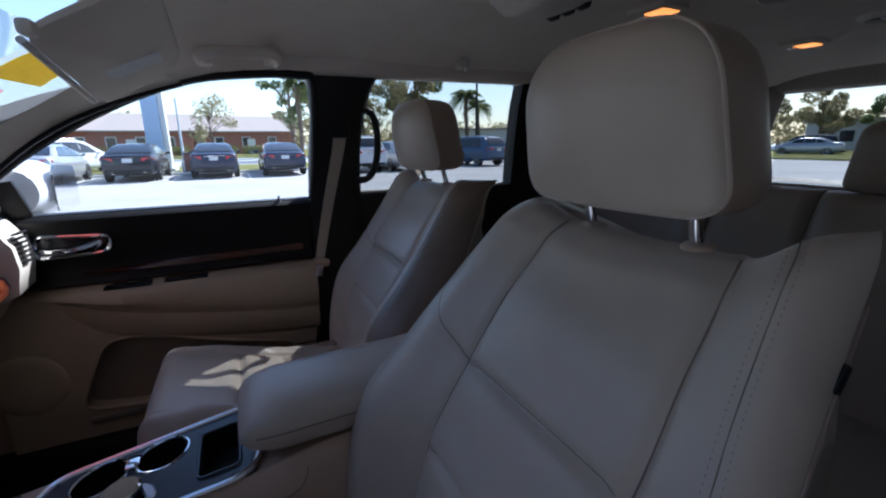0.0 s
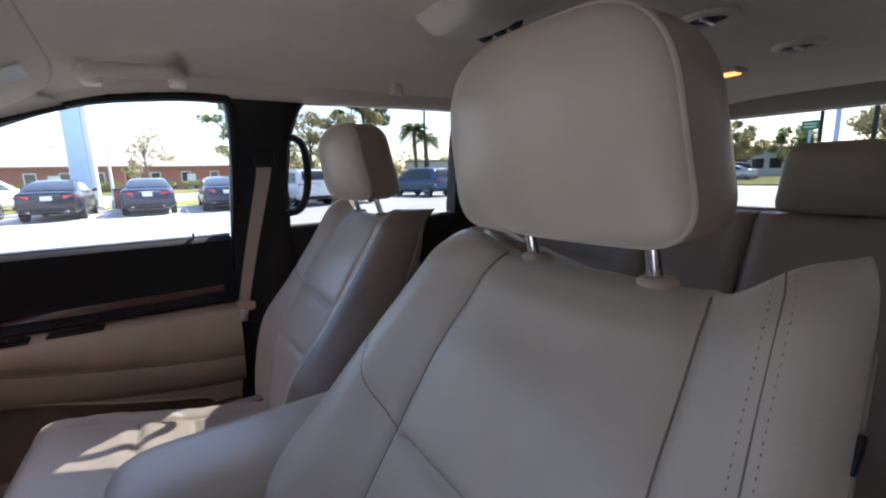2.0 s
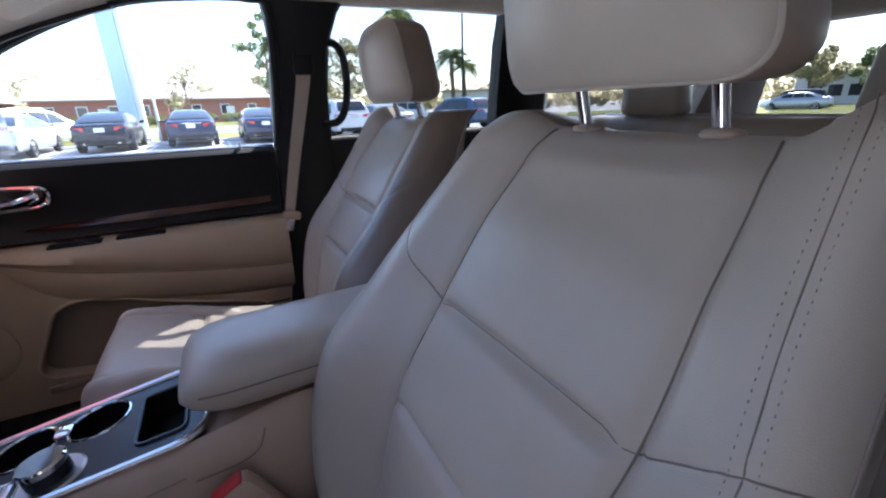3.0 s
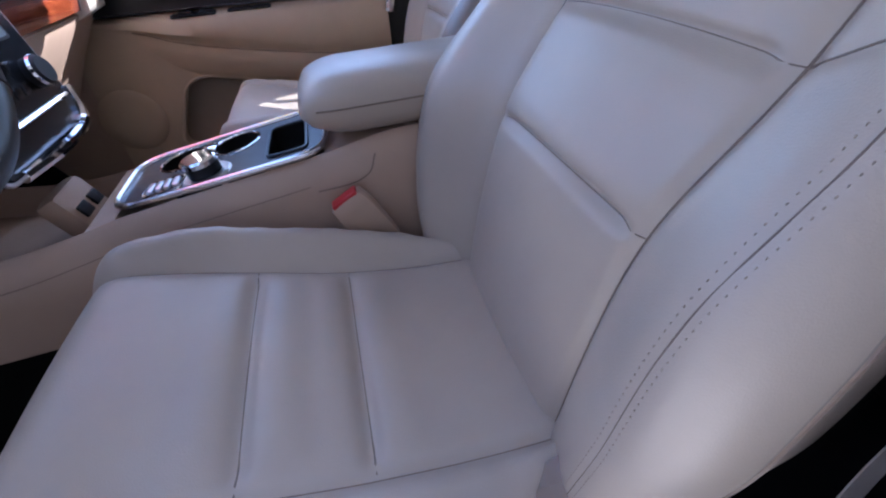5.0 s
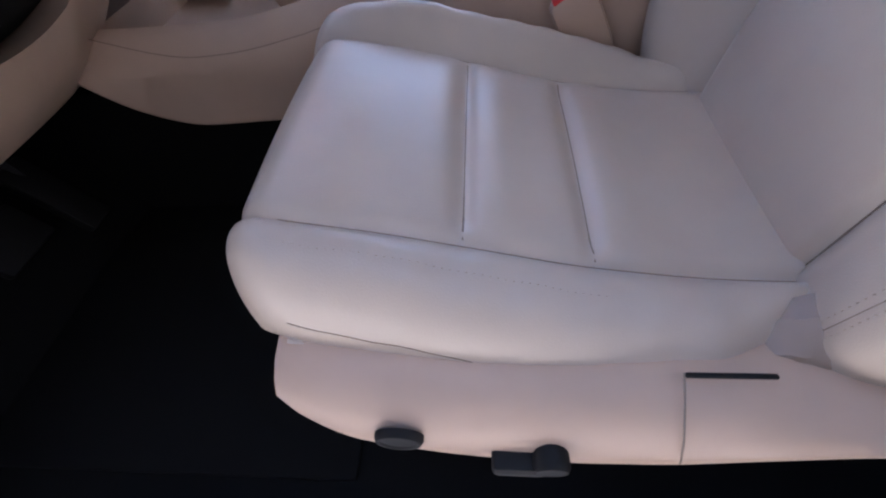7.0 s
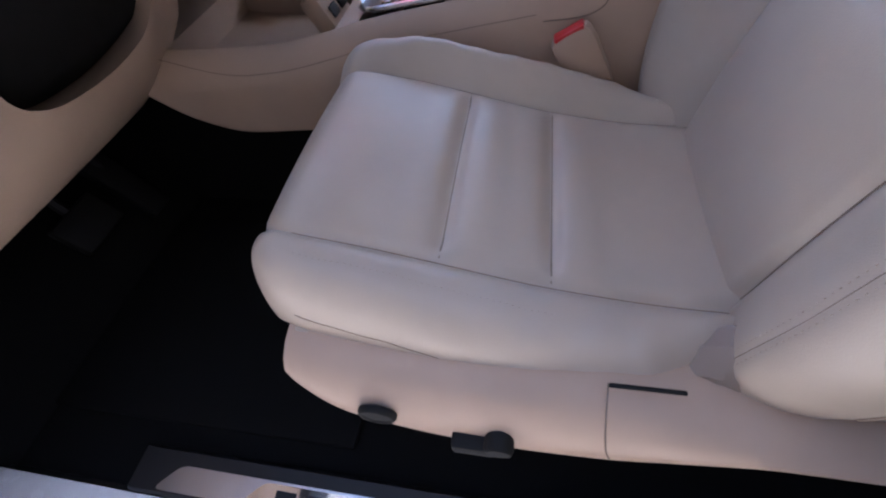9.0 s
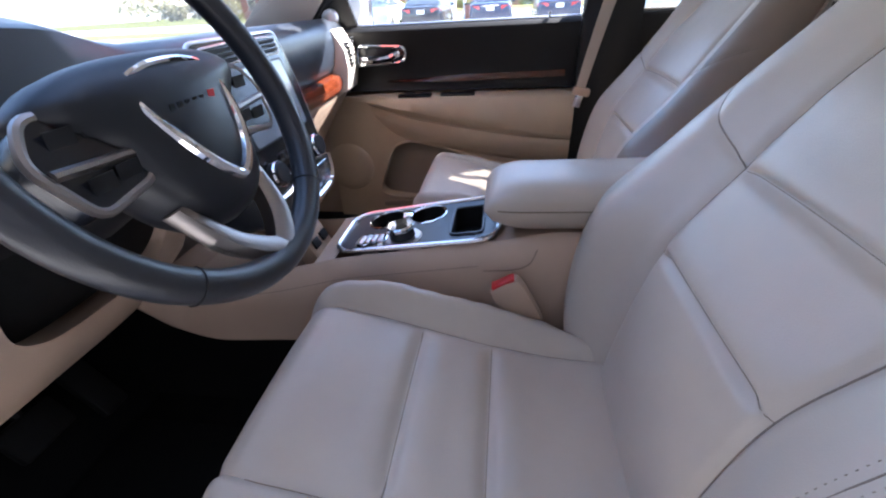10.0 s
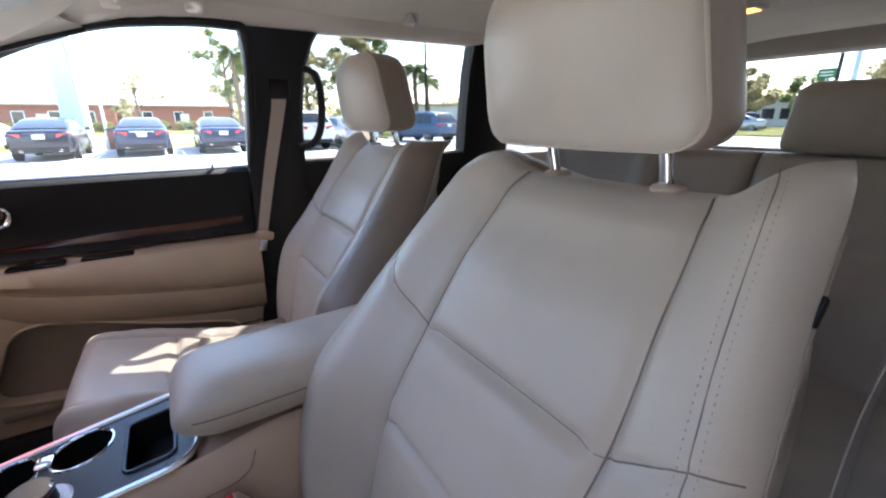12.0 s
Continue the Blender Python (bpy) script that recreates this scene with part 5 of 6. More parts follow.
def sun_visor(y0, y1, label):
    v = thing("sun_visor", (-0.30, (y0 + y1) / 2, 1.60), label, "sun visor")
    out = fillet([(-0.395, y0), (-0.25, y0), (-0.225, y0 + 0.06), (-0.225, y1 - 0.05), (-0.25, y1), (-0.385, y1)], 0.035, 6)

    def visor_z(x, y):
        return 1.586 + (x + 0.31) * 0.55 - 0.19 * (abs(y - YC) - 0.135)
    rings = []
    for k, d in ((0.95, -0.011), (1.0, -0.006), (1.0, 0.004), (0.95, 0.009)):
        rings.append([(-0.31 + (x + 0.31) * k, (y0 + y1) / 2 + (y - (y0 + y1) / 2) * k, visor_z(x, y) + d) for x, y in out])
    loft("panel", rings, HEADLINER, v, sharp=50)
    ym = (y0 + y1) / 2 + 0.02
    lab = [(-0.345, ym), (-0.255, ym + 0.02), (-0.255, ym + 0.075), (-0.345, ym + 0.055)]
    raw("label_plate", [Vector((x, y, visor_z(x, y) - 0.0125)) for x, y in lab], [(0, 1, 2, 3)], LABEL, v, "plain white paper label", False)
    tube("hinge", [Vector((-0.402, y0 + 0.02, visor_z(-0.402, y0 + 0.02))), Vector((-0.398, y1 - 0.02, visor_z(-0.398, y1 - 0.02)))], 0.006, TRIM_PALE, v, seg=8)
    box("clip", (-0.395, y0 - 0.02, visor_z(-0.39, y0) - 0.01), (-0.375, y0 + 0.01, visor_z(-0.39, y0) + 0.012), TRIM_PALE, v, 0.006)


LABEL = grained("white paper", (0.75, 0.75, 0.73), 0.6)
sun_visor(0.50, 0.85, "pale beige sun visor with a white label, folded up")
sun_visor(-0.12, 0.23, "pale beige sun visor before the driver, folded up")


def overhead_console():
    o = thing("overhead_console", (-0.28, YC, 1.60), "pale overhead console with a lamp and switches", "overhead console")
    rings = []
    for x, h in ((-0.40, 0.004), (-0.385, 0.02), (-0.33, 0.034), (-0.24, 0.034), (-0.19, 0.02), (-0.175, 0.004)):
        z = roof_z(x, YC)
        rings.append([(x, YC + y, z + 0.01 if abs(y) > 0.12 else z - h * (1 - (y / 0.125) ** 4)) for y in np.linspace(-0.125, 0.125, 15)] + [(x, YC + 0.10, z + 0.02), (x, YC - 0.10, z + 0.02)])
    loft("body", rings, TRIM_PALE, o)
    box("lamp_lens", (-0.33, YC - 0.05, roof_z(-0.3, YC) - 0.037), (-0.27, YC + 0.05, roof_z(-0.3, YC) - 0.028), LABEL, o, 0.004)
    for k in range(3):
        box("switch", (-0.25, YC - 0.045 + k * 0.032, roof_z(-0.24, YC) - 0.038), (-0.225, YC - 0.02 + k * 0.032, roof_z(-0.24, YC) - 0.028), BLACK, o, 0.003)


overhead_console()


def climate_pod():
    """The raised control pod on the headliner."""
    p = thing("climate_pod", (0.45, 0.44, 1.69), "pale raised control pod on the headliner with dark buttons", "control pod")
    rings = []
    for k in range(16):
        t = k / 15
        x = 0.385 + 0.26 * t
        h = 0.052 * (1 - sm((t - 0.30) / 0.7)) * sm((t + 0.06) / 0.10)
        w = 0.105 - 0.02 * t
        z = roof_z(x, 0.44)
        rings.append([Vector((x - 0.25 * (y - 0.44) * 0.0, y, z + 0.004 - h * max(0.0, 1 - (abs(y - 0.44) / w) ** 5))) for y in np.linspace(0.44 - w, 0.44 + w, 17)] + [Vector((x, 0.44 + w * 0.9, z + 0.012)), Vector((x, 0.44 - w * 0.9, z + 0.012))])
    loft("shell", rings, TRIM_PALE, p, sharp=50)
    for k in range(3):
        y = 0.385 + k * 0.045
        box("button", (0.512, y, roof_z(0.52, y) - 0.040), (0.535, y + 0.03, roof_z(0.52, y) - 0.016), BLACK, p, 0.004, (0, 20, 0))


climate_pod()


def roof_vent(x, y):
    v = thing("roof_vent", (x, y, roof_z(x, y)), "round pale air vent in the headliner", "air vent", "roof vents")
    m = Matrix.Translation((x, y, roof_z(x, y) + 0.003)) @ Euler((radians(180), 0, 0)).to_matrix().to_4x4()
    lathe("ring", [(0.060, 0.0), (0.056, 0.010), (0.044, 0.014), (0.038, 0.010), (0.036, 0.002)], TRIM_PALE, v, m, 32)
    lathe("bowl", [(0.0, 0.003), (0.02, 0.004), (0.037, 0.006)], BLACK, v, m, 32)
    box("vane", (x - 0.03, y - 0.004, roof_z(x, y) - 0.012), (x + 0.03, y + 0.004, roof_z(x, y) - 0.003), SATIN, v, 0.002)


roof_vent(0.936, 0.25)
roof_vent(1.374, 0.235)


def reading_lamp(x, y):
    z = roof_z(x, y)
    v = thing("reading_lamp", (x, y, z), "lit amber reading lamp in the headliner", "lamp", "reading lamps")
    box("bezel", (x - 0.045, y - 0.055, z - 0.012), (x + 0.045, y + 0.055, z + 0.01), TRIM_PALE, v, 0.01)
    box("lens", (x - 0.028, y - 0.04, z - 0.016), (x + 0.028, y + 0.015, z - 0.008), LAMP, v, 0.004, label="glowing amber lens")
    box("switch", (x - 0.012, y + 0.024, z - 0.017), (x + 0.012, y + 0.044, z - 0.008), SATIN, v, 0.003)


reading_lamp(0.79, 0.44)
reading_lamp(1.52, 0.48)


# ---- belts and pillar handle ----
def belt_line(name, parent, pts, w, mat, side=Vector((1, 0, 0)), taper=False):
    pts = smooth_path(pts, 8)
    rings = []
    for i, p in enumerate(pts):
        d = (pts[min(i + 1, len(pts) - 1)] - pts[max(i - 1, 0)]).normalized()
        n = d.cross(side).normalized() * 0.0009
        a = n.cross(d).normalized() * w / 2 * (1 - 0.4 * i / (len(pts) - 1) if taper else 1)
        rings.append([p - a - n, p + a - n, p + a + n, p - a + n])
    return loft(name, rings, mat, parent)


def passenger_belt():
    b = thing("seat_belt", (0.12, 1.09, 0.9), "beige seat belt hanging on the black middle pillar", "seat belt", "seat belts")
    belt_line("webbing", b, [(0.162, 1.052, 1.415), (0.155, 1.066, 1.36), (0.115, 1.092, 1.18), (0.080, 1.098, 1.02), (0.075, 1.098, 0.975)], 0.042, BELT, taper=True)
    box("height_slide", (0.135, 1.035, 1.40), (0.190, 1.060, 1.455), BLACK, b, 0.008)
    box("latch_tongue", (0.052, 1.074, 0.985), (0.105, 1.098, 1.010), PLASTIC, b, 0.006, (0, 12, 0))
    box("tongue_plate", (0.058, 1.080, 0.950), (0.082, 1.086, 0.990), CHROME, b, 0.001, (0, 12, 0))


passenger_belt()


def driver_belt():
    b = thing("seat_belt", (0.40, -0.36, 0.8), "beige seat belt with a steel tongue by the driver's pillar", "seat belt", "seat belts")
    belt_line("webbing", b, [(0.52, -0.285, 1.42), (0.48, -0.235, 1.20), (0.45, -0.217, 1.06), (0.37, -0.226, 0.90), (0.30, -0.236, 0.75), (0.27, -0.26, 0.56)], 0.046, BELT)
    box("latch_tongue", (0.335, -0.225, 0.838), (0.385, -0.195, 0.872), BLACK, b, 0.006, (0, -20, 0))
    box("tongue_plate", (0.285, -0.212, 0.832), (0.345, -0.204, 0.856), CHROME, b, 0.002, (0, -20, 0))


driver_belt()


def pillar_handle():
    g = thing("pillar_handle", (0.24, 1.07, 1.38), "black grab handle behind the middle pillar", "grab handle")
    pts = smooth_path([(0.215, 1.060, 1.482), (0.250, 1.035, 1.482), (0.272, 1.035, 1.455), (0.280, 1.040, 1.39), (0.276, 1.055, 1.32), (0.255, 1.075, 1.272), (0.215, 1.090, 1.262)], 6)
    tube("grip", pts, 0.0115, BLACK, g, seg=10)


pillar_handle()


# ---- windscreen papers and mirror ----
def film(name, color, clear):
    m = bpy.data.materials.new(name)
    m.use_nodes = True
    t = m.node_tree
    b = t.nodes["Principled BSDF"]
    n = t.nodes.new("ShaderNodeTexNoise")
    n.inputs["Scale"].default_value = 9
    r = t.nodes.new("ShaderNodeValToRGB")
    r.color_ramp.elements[0].color = (*[c * 0.8 for c in color], 1)
    r.color_ramp.elements[1].color = (*color, 1)
    t.links.new(n.outputs["Fac"], r.inputs[0])
    t.links.new(r.outputs[0], b.inputs["Base Color"])
    b.inputs["Roughness"].default_value = 0.5
    b.inputs["Alpha"].default_value = 1 - clear
    tr = t.nodes.new("ShaderNodeBsdfTranslucent")
    mix = t.nodes.new("ShaderNodeMixShader")
    mix.inputs[0].default_value = 0.5
    t.links.new(r.outputs[0], tr.inputs[0])
    out = t.nodes["Material Output"]
    t.links.new(b.outputs[0], mix.inputs[1])
    t.links.new(tr.outputs[0], mix.inputs[2])
    t.links.new(mix.outputs[0], out.inputs[0])
    return m


def screen_place(y, z):
    t = (z - 1.19) / 0.385
    hw = 0.665 - 0.13 * t
    s = (y - YC) / (2 * hw) + 0.5
    return Vector((-1.02 + 0.68 * t - 0.12 * math.sin(math.pi * s) + 0.012, y, z + 0.01 * math.sin(math.pi * s)))


def windscreen_paper(name, y0, y1, z0, z1, mat, label):
    rings = []
    for z in np.linspace(z0, z1, 8):
        rings.append([screen_place(y + 0.02 * math.sin(z * 40), z) for y in np.linspace(y0, y1, 12)])
    v, f = rings_mesh(rings, False, False)
    n = len(v)
    v += [(p[0] - 0.002, p[1], p[2]) for p in v]
    f += [tuple(n + i for i in q[::-1]) for q in f]
    tagged(raw(name, v, f, mat), label, "sticker")


windscreen_paper("windscreen_sticker", 0.50, 0.80, 1.385, 1.485, film("red film", (0.75, 0.22, 0.18), 0.68), "red translucent sticker on the windscreen")
windscreen_paper("windscreen_sticker", 0.74, 0.860, 1.500, 1.552, film("yellow film", (0.85, 0.65, 0.02), 0.2), "yellow sticker at the top of the windscreen")


def wing_mirror():
    m = thing("wing_mirror", (-0.66, 1.30, 1.22), "white wing mirror outside the passenger window", "wing mirror")
    rings = []
    for k, y in enumerate(np.linspace(1.17, 1.42, 12)):
        t = k / 11
        s = math.sin(math.pi * min(0.97, 0.18 + 0.75 * t)) ** 0.6
        rings.append([Vector((-0.68 + 0.075 * s * math.cos(a), y, 1.265 + 0.085 * s * math.sin(a))) for a in np.linspace(0, 2 * math.pi, 21)[:-1]])
    loft("shell", rings, PAINT, m, "white painted shell")
    glass_pts = fillet([(1.20, 1.195), (1.40, 1.205), (1.40, 1.325), (1.21, 1.335)], 0.03, 6)
    plate("mirror_glass", glass_pts, 0, -0.604, -0.004, CHROME, m, label="mirror glass")
    tube("foot", [Vector((-0.69, 1.14, 1.215)), Vector((-0.69, 1.22, 1.23))], 0.02, BLACK, m, seg=10)


wing_mirror()


# ---- footwell and sill by the driver ----
def pedal(x, y, z, w, h, label):
    p = thing("pedal", (x, y, 0.5), label, "pedal", "pedals")
    box("pad", (x - 0.012, y - w / 2, z - h / 2), (x + 0.012, y + w / 2, z + h / 2), RUBBER, p, 0.006, (0, -30, 0))
    tube("arm", [Vector((x - 0.01, y, z)), Vector((x - 0.08, y, z + 0.25))], 0.01, BLACK, p, seg=8)


pedal(-0.98, 0.02, 0.64, 0.10, 0.07, "dark rubber brake pedal")
pedal(-1.0, 0.14, 0.62, 0.055, 0.15, "dark rubber accelerator pedal")
tagged(box("floor_mat", (-0.95, -0.26, 0.501), (-0.42, 0.15, 0.512), CARPET, None, 0.005), "black carpet mat in the driver's footwell", "floor mat")


def sill_plate():
    s = thing("sill_plate", (-0.45, -0.335, 0.53), "silver sill plate with raised dark marks", "sill plate")
    rings = [[(x, -0.292, 0.50), (x, -0.298, 0.530), (x, -0.30, 0.533), (x, -0.352, 0.533), (x, -0.356, 0.528), (x, -0.356, 0.50)] for x in (-0.72, 0.30)]
    loft("base", rings, BLACK, s)
    plate("plate", fillet([(-0.68, -0.350), (-0.10, -0.350), (-0.10, -0.317), (-0.65, -0.317)], 0.012, 5), 2, 0.5332, 0.002, SATIN, s, 0.0, "brushed silver plate")
    plate("raised_field", fillet([(-0.545, -0.346), (-0.25, -0.346), (-0.25, -0.320), (-0.52, -0.320)], 0.010, 5), 2, 0.5352, 0.0012, CHROME, s)
    for k in range(5):
        box("mark", (-0.50 + k * 0.045, -0.340, 0.5364), (-0.472 + k * 0.045, -0.327, 0.5372), BLACK, s, 0.0)
    rings = [[(x, -0.356, 0.40), (x, -0.358, 0.525), (x, -0.38, 0.535), (x, -0.47, 0.52), (x, -0.52, 0.44), (x, -0.52, 0.34), (x, -0.40, 0.34)] for x in (-1.0, -0.3, 0.35)]
    loft("painted_sill", rings, PAINT, s, "white painted body sill")


sill_plate()


def pillar_foot():
    rings = []
    for x, h in ((-0.16, 0.03), (-0.12, 0.055), (0.0, 0.085), (0.15, 0.12), (0.45, 0.16)):
        rings.append([(x, -0.285, 0.50), (x, -0.287, 0.50 + h * 0.8), (x, -0.30, 0.50 + h), (x, -0.345, 0.50 + h), (x, -0.36, 0.50 + h * 0.8), (x, -0.362, 0.50)])
    tagged(loft("pillar_foot", rings, BLACK), "black plastic foot of the driver's middle pillar", "pillar", kind="structure")


pillar_foot()

# ---- outdoors ----


def asphalt():
    m = Mat("pale asphalt", (0.40, 0.39, 0.375), 0.9, spec=0.2)
    m.vary(0.35, 0.12, 8).bump(m.noise(60, 4), 0.5, 0.01)
    return m.m


def turf():
    m = Mat("dry grass", (0.16, 0.16, 0.05), 0.95, spec=0.1)
    m.vary(1.5, 0.3, 8).bump(m.noise(40, 4), 1.0, 0.03)
    return m.m


def bricks():
    m = Mat("red brick", (0.32, 0.13, 0.09), 0.9, spec=0.2)
    m.vary(3, 0.2, 6)
    return m.m


def foliage(name, a, b):
    m = Mat(name, a, 0.7, spec=0.3)
    g = m.t.nodes.new("ShaderNodeNewGeometry")
    tint = m.ramp(g.outputs["Random Per Island"], [(0.0, a), (1.0, b)])
    m.t.links.new(tint, m.b.inputs["Base Color"])
    thin, mix = m.t.nodes.new("ShaderNodeBsdfTranslucent"), m.t.nodes.new("ShaderNodeMixShader")
    mix.inputs[0].default_value = 0.45
    m.t.links.new(tint, thin.inputs[0])
    m.t.links.new(m.b.outputs[0], mix.inputs[1])
    m.t.links.new(thin.outputs[0], mix.inputs[2])
    m.t.links.new(mix.outputs[0], m.t.nodes["Material Output"].inputs[0])
    return m.m


GROUND = asphalt()
GRASS = turf()
BRICK = bricks()
ROOFING = grained("pale roof shingles", (0.42, 0.36, 0.32), 0.9, 0.2, 0.12, 30)
WHITE_WALL = grained("white wall paint", (0.72, 0.72, 0.70), 0.7, 0.3, 0.06, 30)
BARK = grained("bark", (0.16, 0.12, 0.09), 0.9, 0.2, 0.25, 20)
GREEN = foliage("green leaves", (0.10, 0.14, 0.05), (0.24, 0.28, 0.12))
SPRING = foliage("spring leaves", (0.22, 0.20, 0.10), (0.42, 0.37, 0.20))
PALM = foliage("palm fronds", (0.09, 0.13, 0.035), (0.24, 0.27, 0.09))
HEDGE = foliage("hedge leaves", (0.10, 0.12, 0.02), (0.20, 0.20, 0.05))
DARKGLASS = glossy("dark car glass", (0.02, 0.024, 0.03), 0.05, coat=0.5)
TYRE = grained("tyre rubber", (0.02, 0.02, 0.02), 0.8, 0.2)
TAIL = glossy("red lamp glass", (0.5, 0.02, 0.02), 0.12, coat=0.6)
PLATE = grained("pale plate", (0.6, 0.6, 0.6), 0.5)
STEEL = grained("pale painted steel", (0.42, 0.54, 0.72), 0.45)

ground = raw("ground", [(-900, -900, 0), (900, -900, 0), (900, 900, 0), (-900, 900, 0)], [(0, 1, 2, 3)], GROUND)
tagged(ground, "sunlit pale asphalt of a car lot", "ground", kind="structure")


def lawn(name, lo, hi):
    ob = box(name, (*lo, -0.05), (*hi, 0.10), GRASS, None, 0.03)
    tagged(ob, "dry yellow-green grass strip with a kerb edge", "lawn", kind="structure")
    n = thing("kerb", (lo[0], lo[1], 0), "pale concrete kerb along the grass", "kerb", kind="structure")
    box("kerbstone", (lo[0], lo[1] - 0.16, -0.05), (hi[0], lo[1] - 0.003, 0.13), WHITE_WALL, n, 0.03)


lawn("lawn", (-60, 23.6), (9.0, 31))
lawn("lawn_far", (-80, 44), (40, 120))
lawn("lawn_side", (13, 27.5), (60, 40))
lawn("lawn_rear", (34, -30), (120, 26))


def parking_line(x, y, a):
    ob = box("parking_line", (x - 0.05, y - 2.4, 0.0005), (x + 0.05, y + 2.4, 0.004), WHITE_WALL, None, 0.0)
    tagged(ob, "white painted parking line", "parking line", "parking lines", kind="structure")


for k in range(7):
    parking_line(-8.1 + 2.85 * k, 20.8, 0)


def parked_car(x, y, heading, paint, label, suv=False, category="car"):
    """A parked car; heading in degrees, the way that its nose points."""
    m = Matrix.Translation((x, y, 0)) @ Euler((0, 0, radians(heading))).to_matrix().to_4x4()
    c = thing("parked_car", (x, y, 0), label, category, "parked cars")
    L, W = (4.55, 0.92) if suv else (4.80, 0.91)

    def P(s, w, z):
        return m @ Vector((s - L / 2, w, z))
    if suv:
        low = [(0.0, 0.42, 0.86, 0.80), (0.06, 0.34, 1.05, 0.88), (0.5, 0.30, 1.10, 0.92), (2.2, 0.26, 1.06, 0.92), (3.4, 0.26, 1.03, 0.92), (4.25, 0.30, 0.92, 0.87), (4.5, 0.38, 0.80, 0.74), (4.55, 0.45, 0.70, 0.66)]
        roof = [(0.10, 1.05), (0.32, 1.42), (0.52, 1.62), (0.75, 1.67), (1.3, 1.70), (2.4, 1.69), (2.85, 1.60), (3.3, 1.32), (3.75, 1.05)]
        belt, topw = 1.05, 0.68
        side_w = [(0.62, 1.10), (1.55, 1.09), (2.45, 1.08), (3.35, 1.07)], [(0.80, 1.53), (1.55, 1.58), (2.40, 1.57), (2.90, 1.42)]
        rear_w = [(0.17, 1.12, 0.70), (0.46, 1.55, 0.60)]
    else:
        low = [(0.0, 0.45, 0.88, 0.74), (0.05, 0.35, 0.99, 0.84), (0.3, 0.28, 1.05, 0.89), (0.9, 0.24, 1.04, 0.91), (2.4, 0.22, 1.00, 0.91), (3.6, 0.22, 0.96, 0.90), (4.45, 0.28, 0.82, 0.84), (4.75, 0.36, 0.66, 0.70), (4.80, 0.42, 0.58, 0.62)]
        roof = [(0.52, 1.03), (0.9, 1.21), (1.35, 1.37), (1.75, 1.44), (2.3, 1.46), (2.75, 1.43), (3.1, 1.33), (3.5, 1.15), (3.9, 0.98)]
        belt, topw = 1.0, 0.60
        side_w = [(1.0, 1.06), (1.7, 1.05), (2.5, 1.03), (3.45, 1.01)], [(1.45, 1.34), (1.75, 1.38), (2.45, 1.39), (3.0, 1.30)]
        rear_w = [(0.62, 1.075, 0.70), (1.28, 1.335, 0.56)]
    rings = []
    fz, ft, fw = (curve_of([(a[0], a[k]) for a in low]) for k in (1, 2, 3))
    for s in sorted(set(list(np.linspace(0, L, 40)) + [0.02, 0.05, L - 0.03])):
        z0, z1, w = fz(s), ft(s), fw(s)
        half = [(w * 0.86, z0), (w * 0.97, z0 + 0.07), (w, z0 + 0.3 * (z1 - z0)), (w * 0.995, z0 + 0.62 * (z1 - z0)), (w * 0.96, z1 - 0.06), (w * 0.88, z1), (w * 0.4, z1 + 0.015)]
        rings.append([P(s, -a, z) for a, z in half] + [P(s, a, z) for a, z in reversed(half)])
    loft("body", rings, paint, c, sharp=50)
    fr = curve_of(roof)
    rings = []
    for s in np.linspace(roof[0][0], roof[-1][0], 34):
        z = fr(s)
        h = max(0.0, (z - belt) / (1.46 - belt if not suv else 1.7 - belt))
        wb, wt = 0.84, 0.84 - (0.84 - topw) * h
        rings.append([P(s, -wb, belt - 0.05), P(s, -(wb + wt) / 2 - 0.01, (belt + z) / 2), P(s, -wt, z - 0.035 * h), P(s, -wt * 0.85, z), P(s, 0, z + 0.015), P(s, wt * 0.85, z), P(s, wt, z - 0.035 * h), P(s, (wb + wt) / 2 + 0.01, (belt + z) / 2), P(s, wb, belt - 0.05)])
    cab = loft("cabin", rings, paint, c, sharp=50)

    def side_y(z):
        h = (z - belt) / ((1.46 if not suv else 1.7) - belt)
        return 0.84 - (0.84 - topw) * h + 0.022
    for q in (-1, 1):
        lo, hi = side_w
        for k in range(3):
            quad = [(lo[k][0] + 0.03, lo[k][1]), (lo[k + 1][0] - 0.03, lo[k + 1][1]), (hi[k + 1][0] - 0.03, hi[k + 1][1]), (hi[k][0] + 0.03, hi[k][1])]
            v = [P(s, q * side_y(z), z) for s, z in quad] + [P(s, q * (side_y(z) - 0.02), z) for s, z in quad]
            raw("side_window", v, [(0, 1, 2, 3), (7, 6, 5, 4), (0, 4, 5, 1), (1, 5, 6, 2), (2, 6, 7, 3), (3, 7, 4, 0)], DARKGLASS, cab, smooth=False)
    (sa, za, wa), (sb, zb_, wb_) = rear_w
    v = []
    for t in np.linspace(0, 1, 5):
        s = sa + (sb - sa) * t
        z = fr(s) + 0.022
        w = wa + (wb_ - wa) * t
        v.append([P(s - 0.012, u * w, z + 0.012 * (1 - u * u)) for u in np.linspace(-1, 1, 9)])
    vv, ff = rings_mesh(v, False, False)
    raw("rear_glass", vv, ff, DARKGLASS, cab)
    v = []
    for t in np.linspace(0, 1, 5):
        s = roof[-1][0] - 0.15 - t * 0.85
        v.append([P(s + 0.012, u * (0.78 - 0.16 * t), fr(s) + 0.02 + 0.012 * (1 - u * u)) for u in np.linspace(-1, 1, 9)])
    vv, ff = rings_mesh(v, False, False)
    raw("front_glass", vv, ff, DARKGLASS, cab)
    zl = 0.98 if suv else 0.86
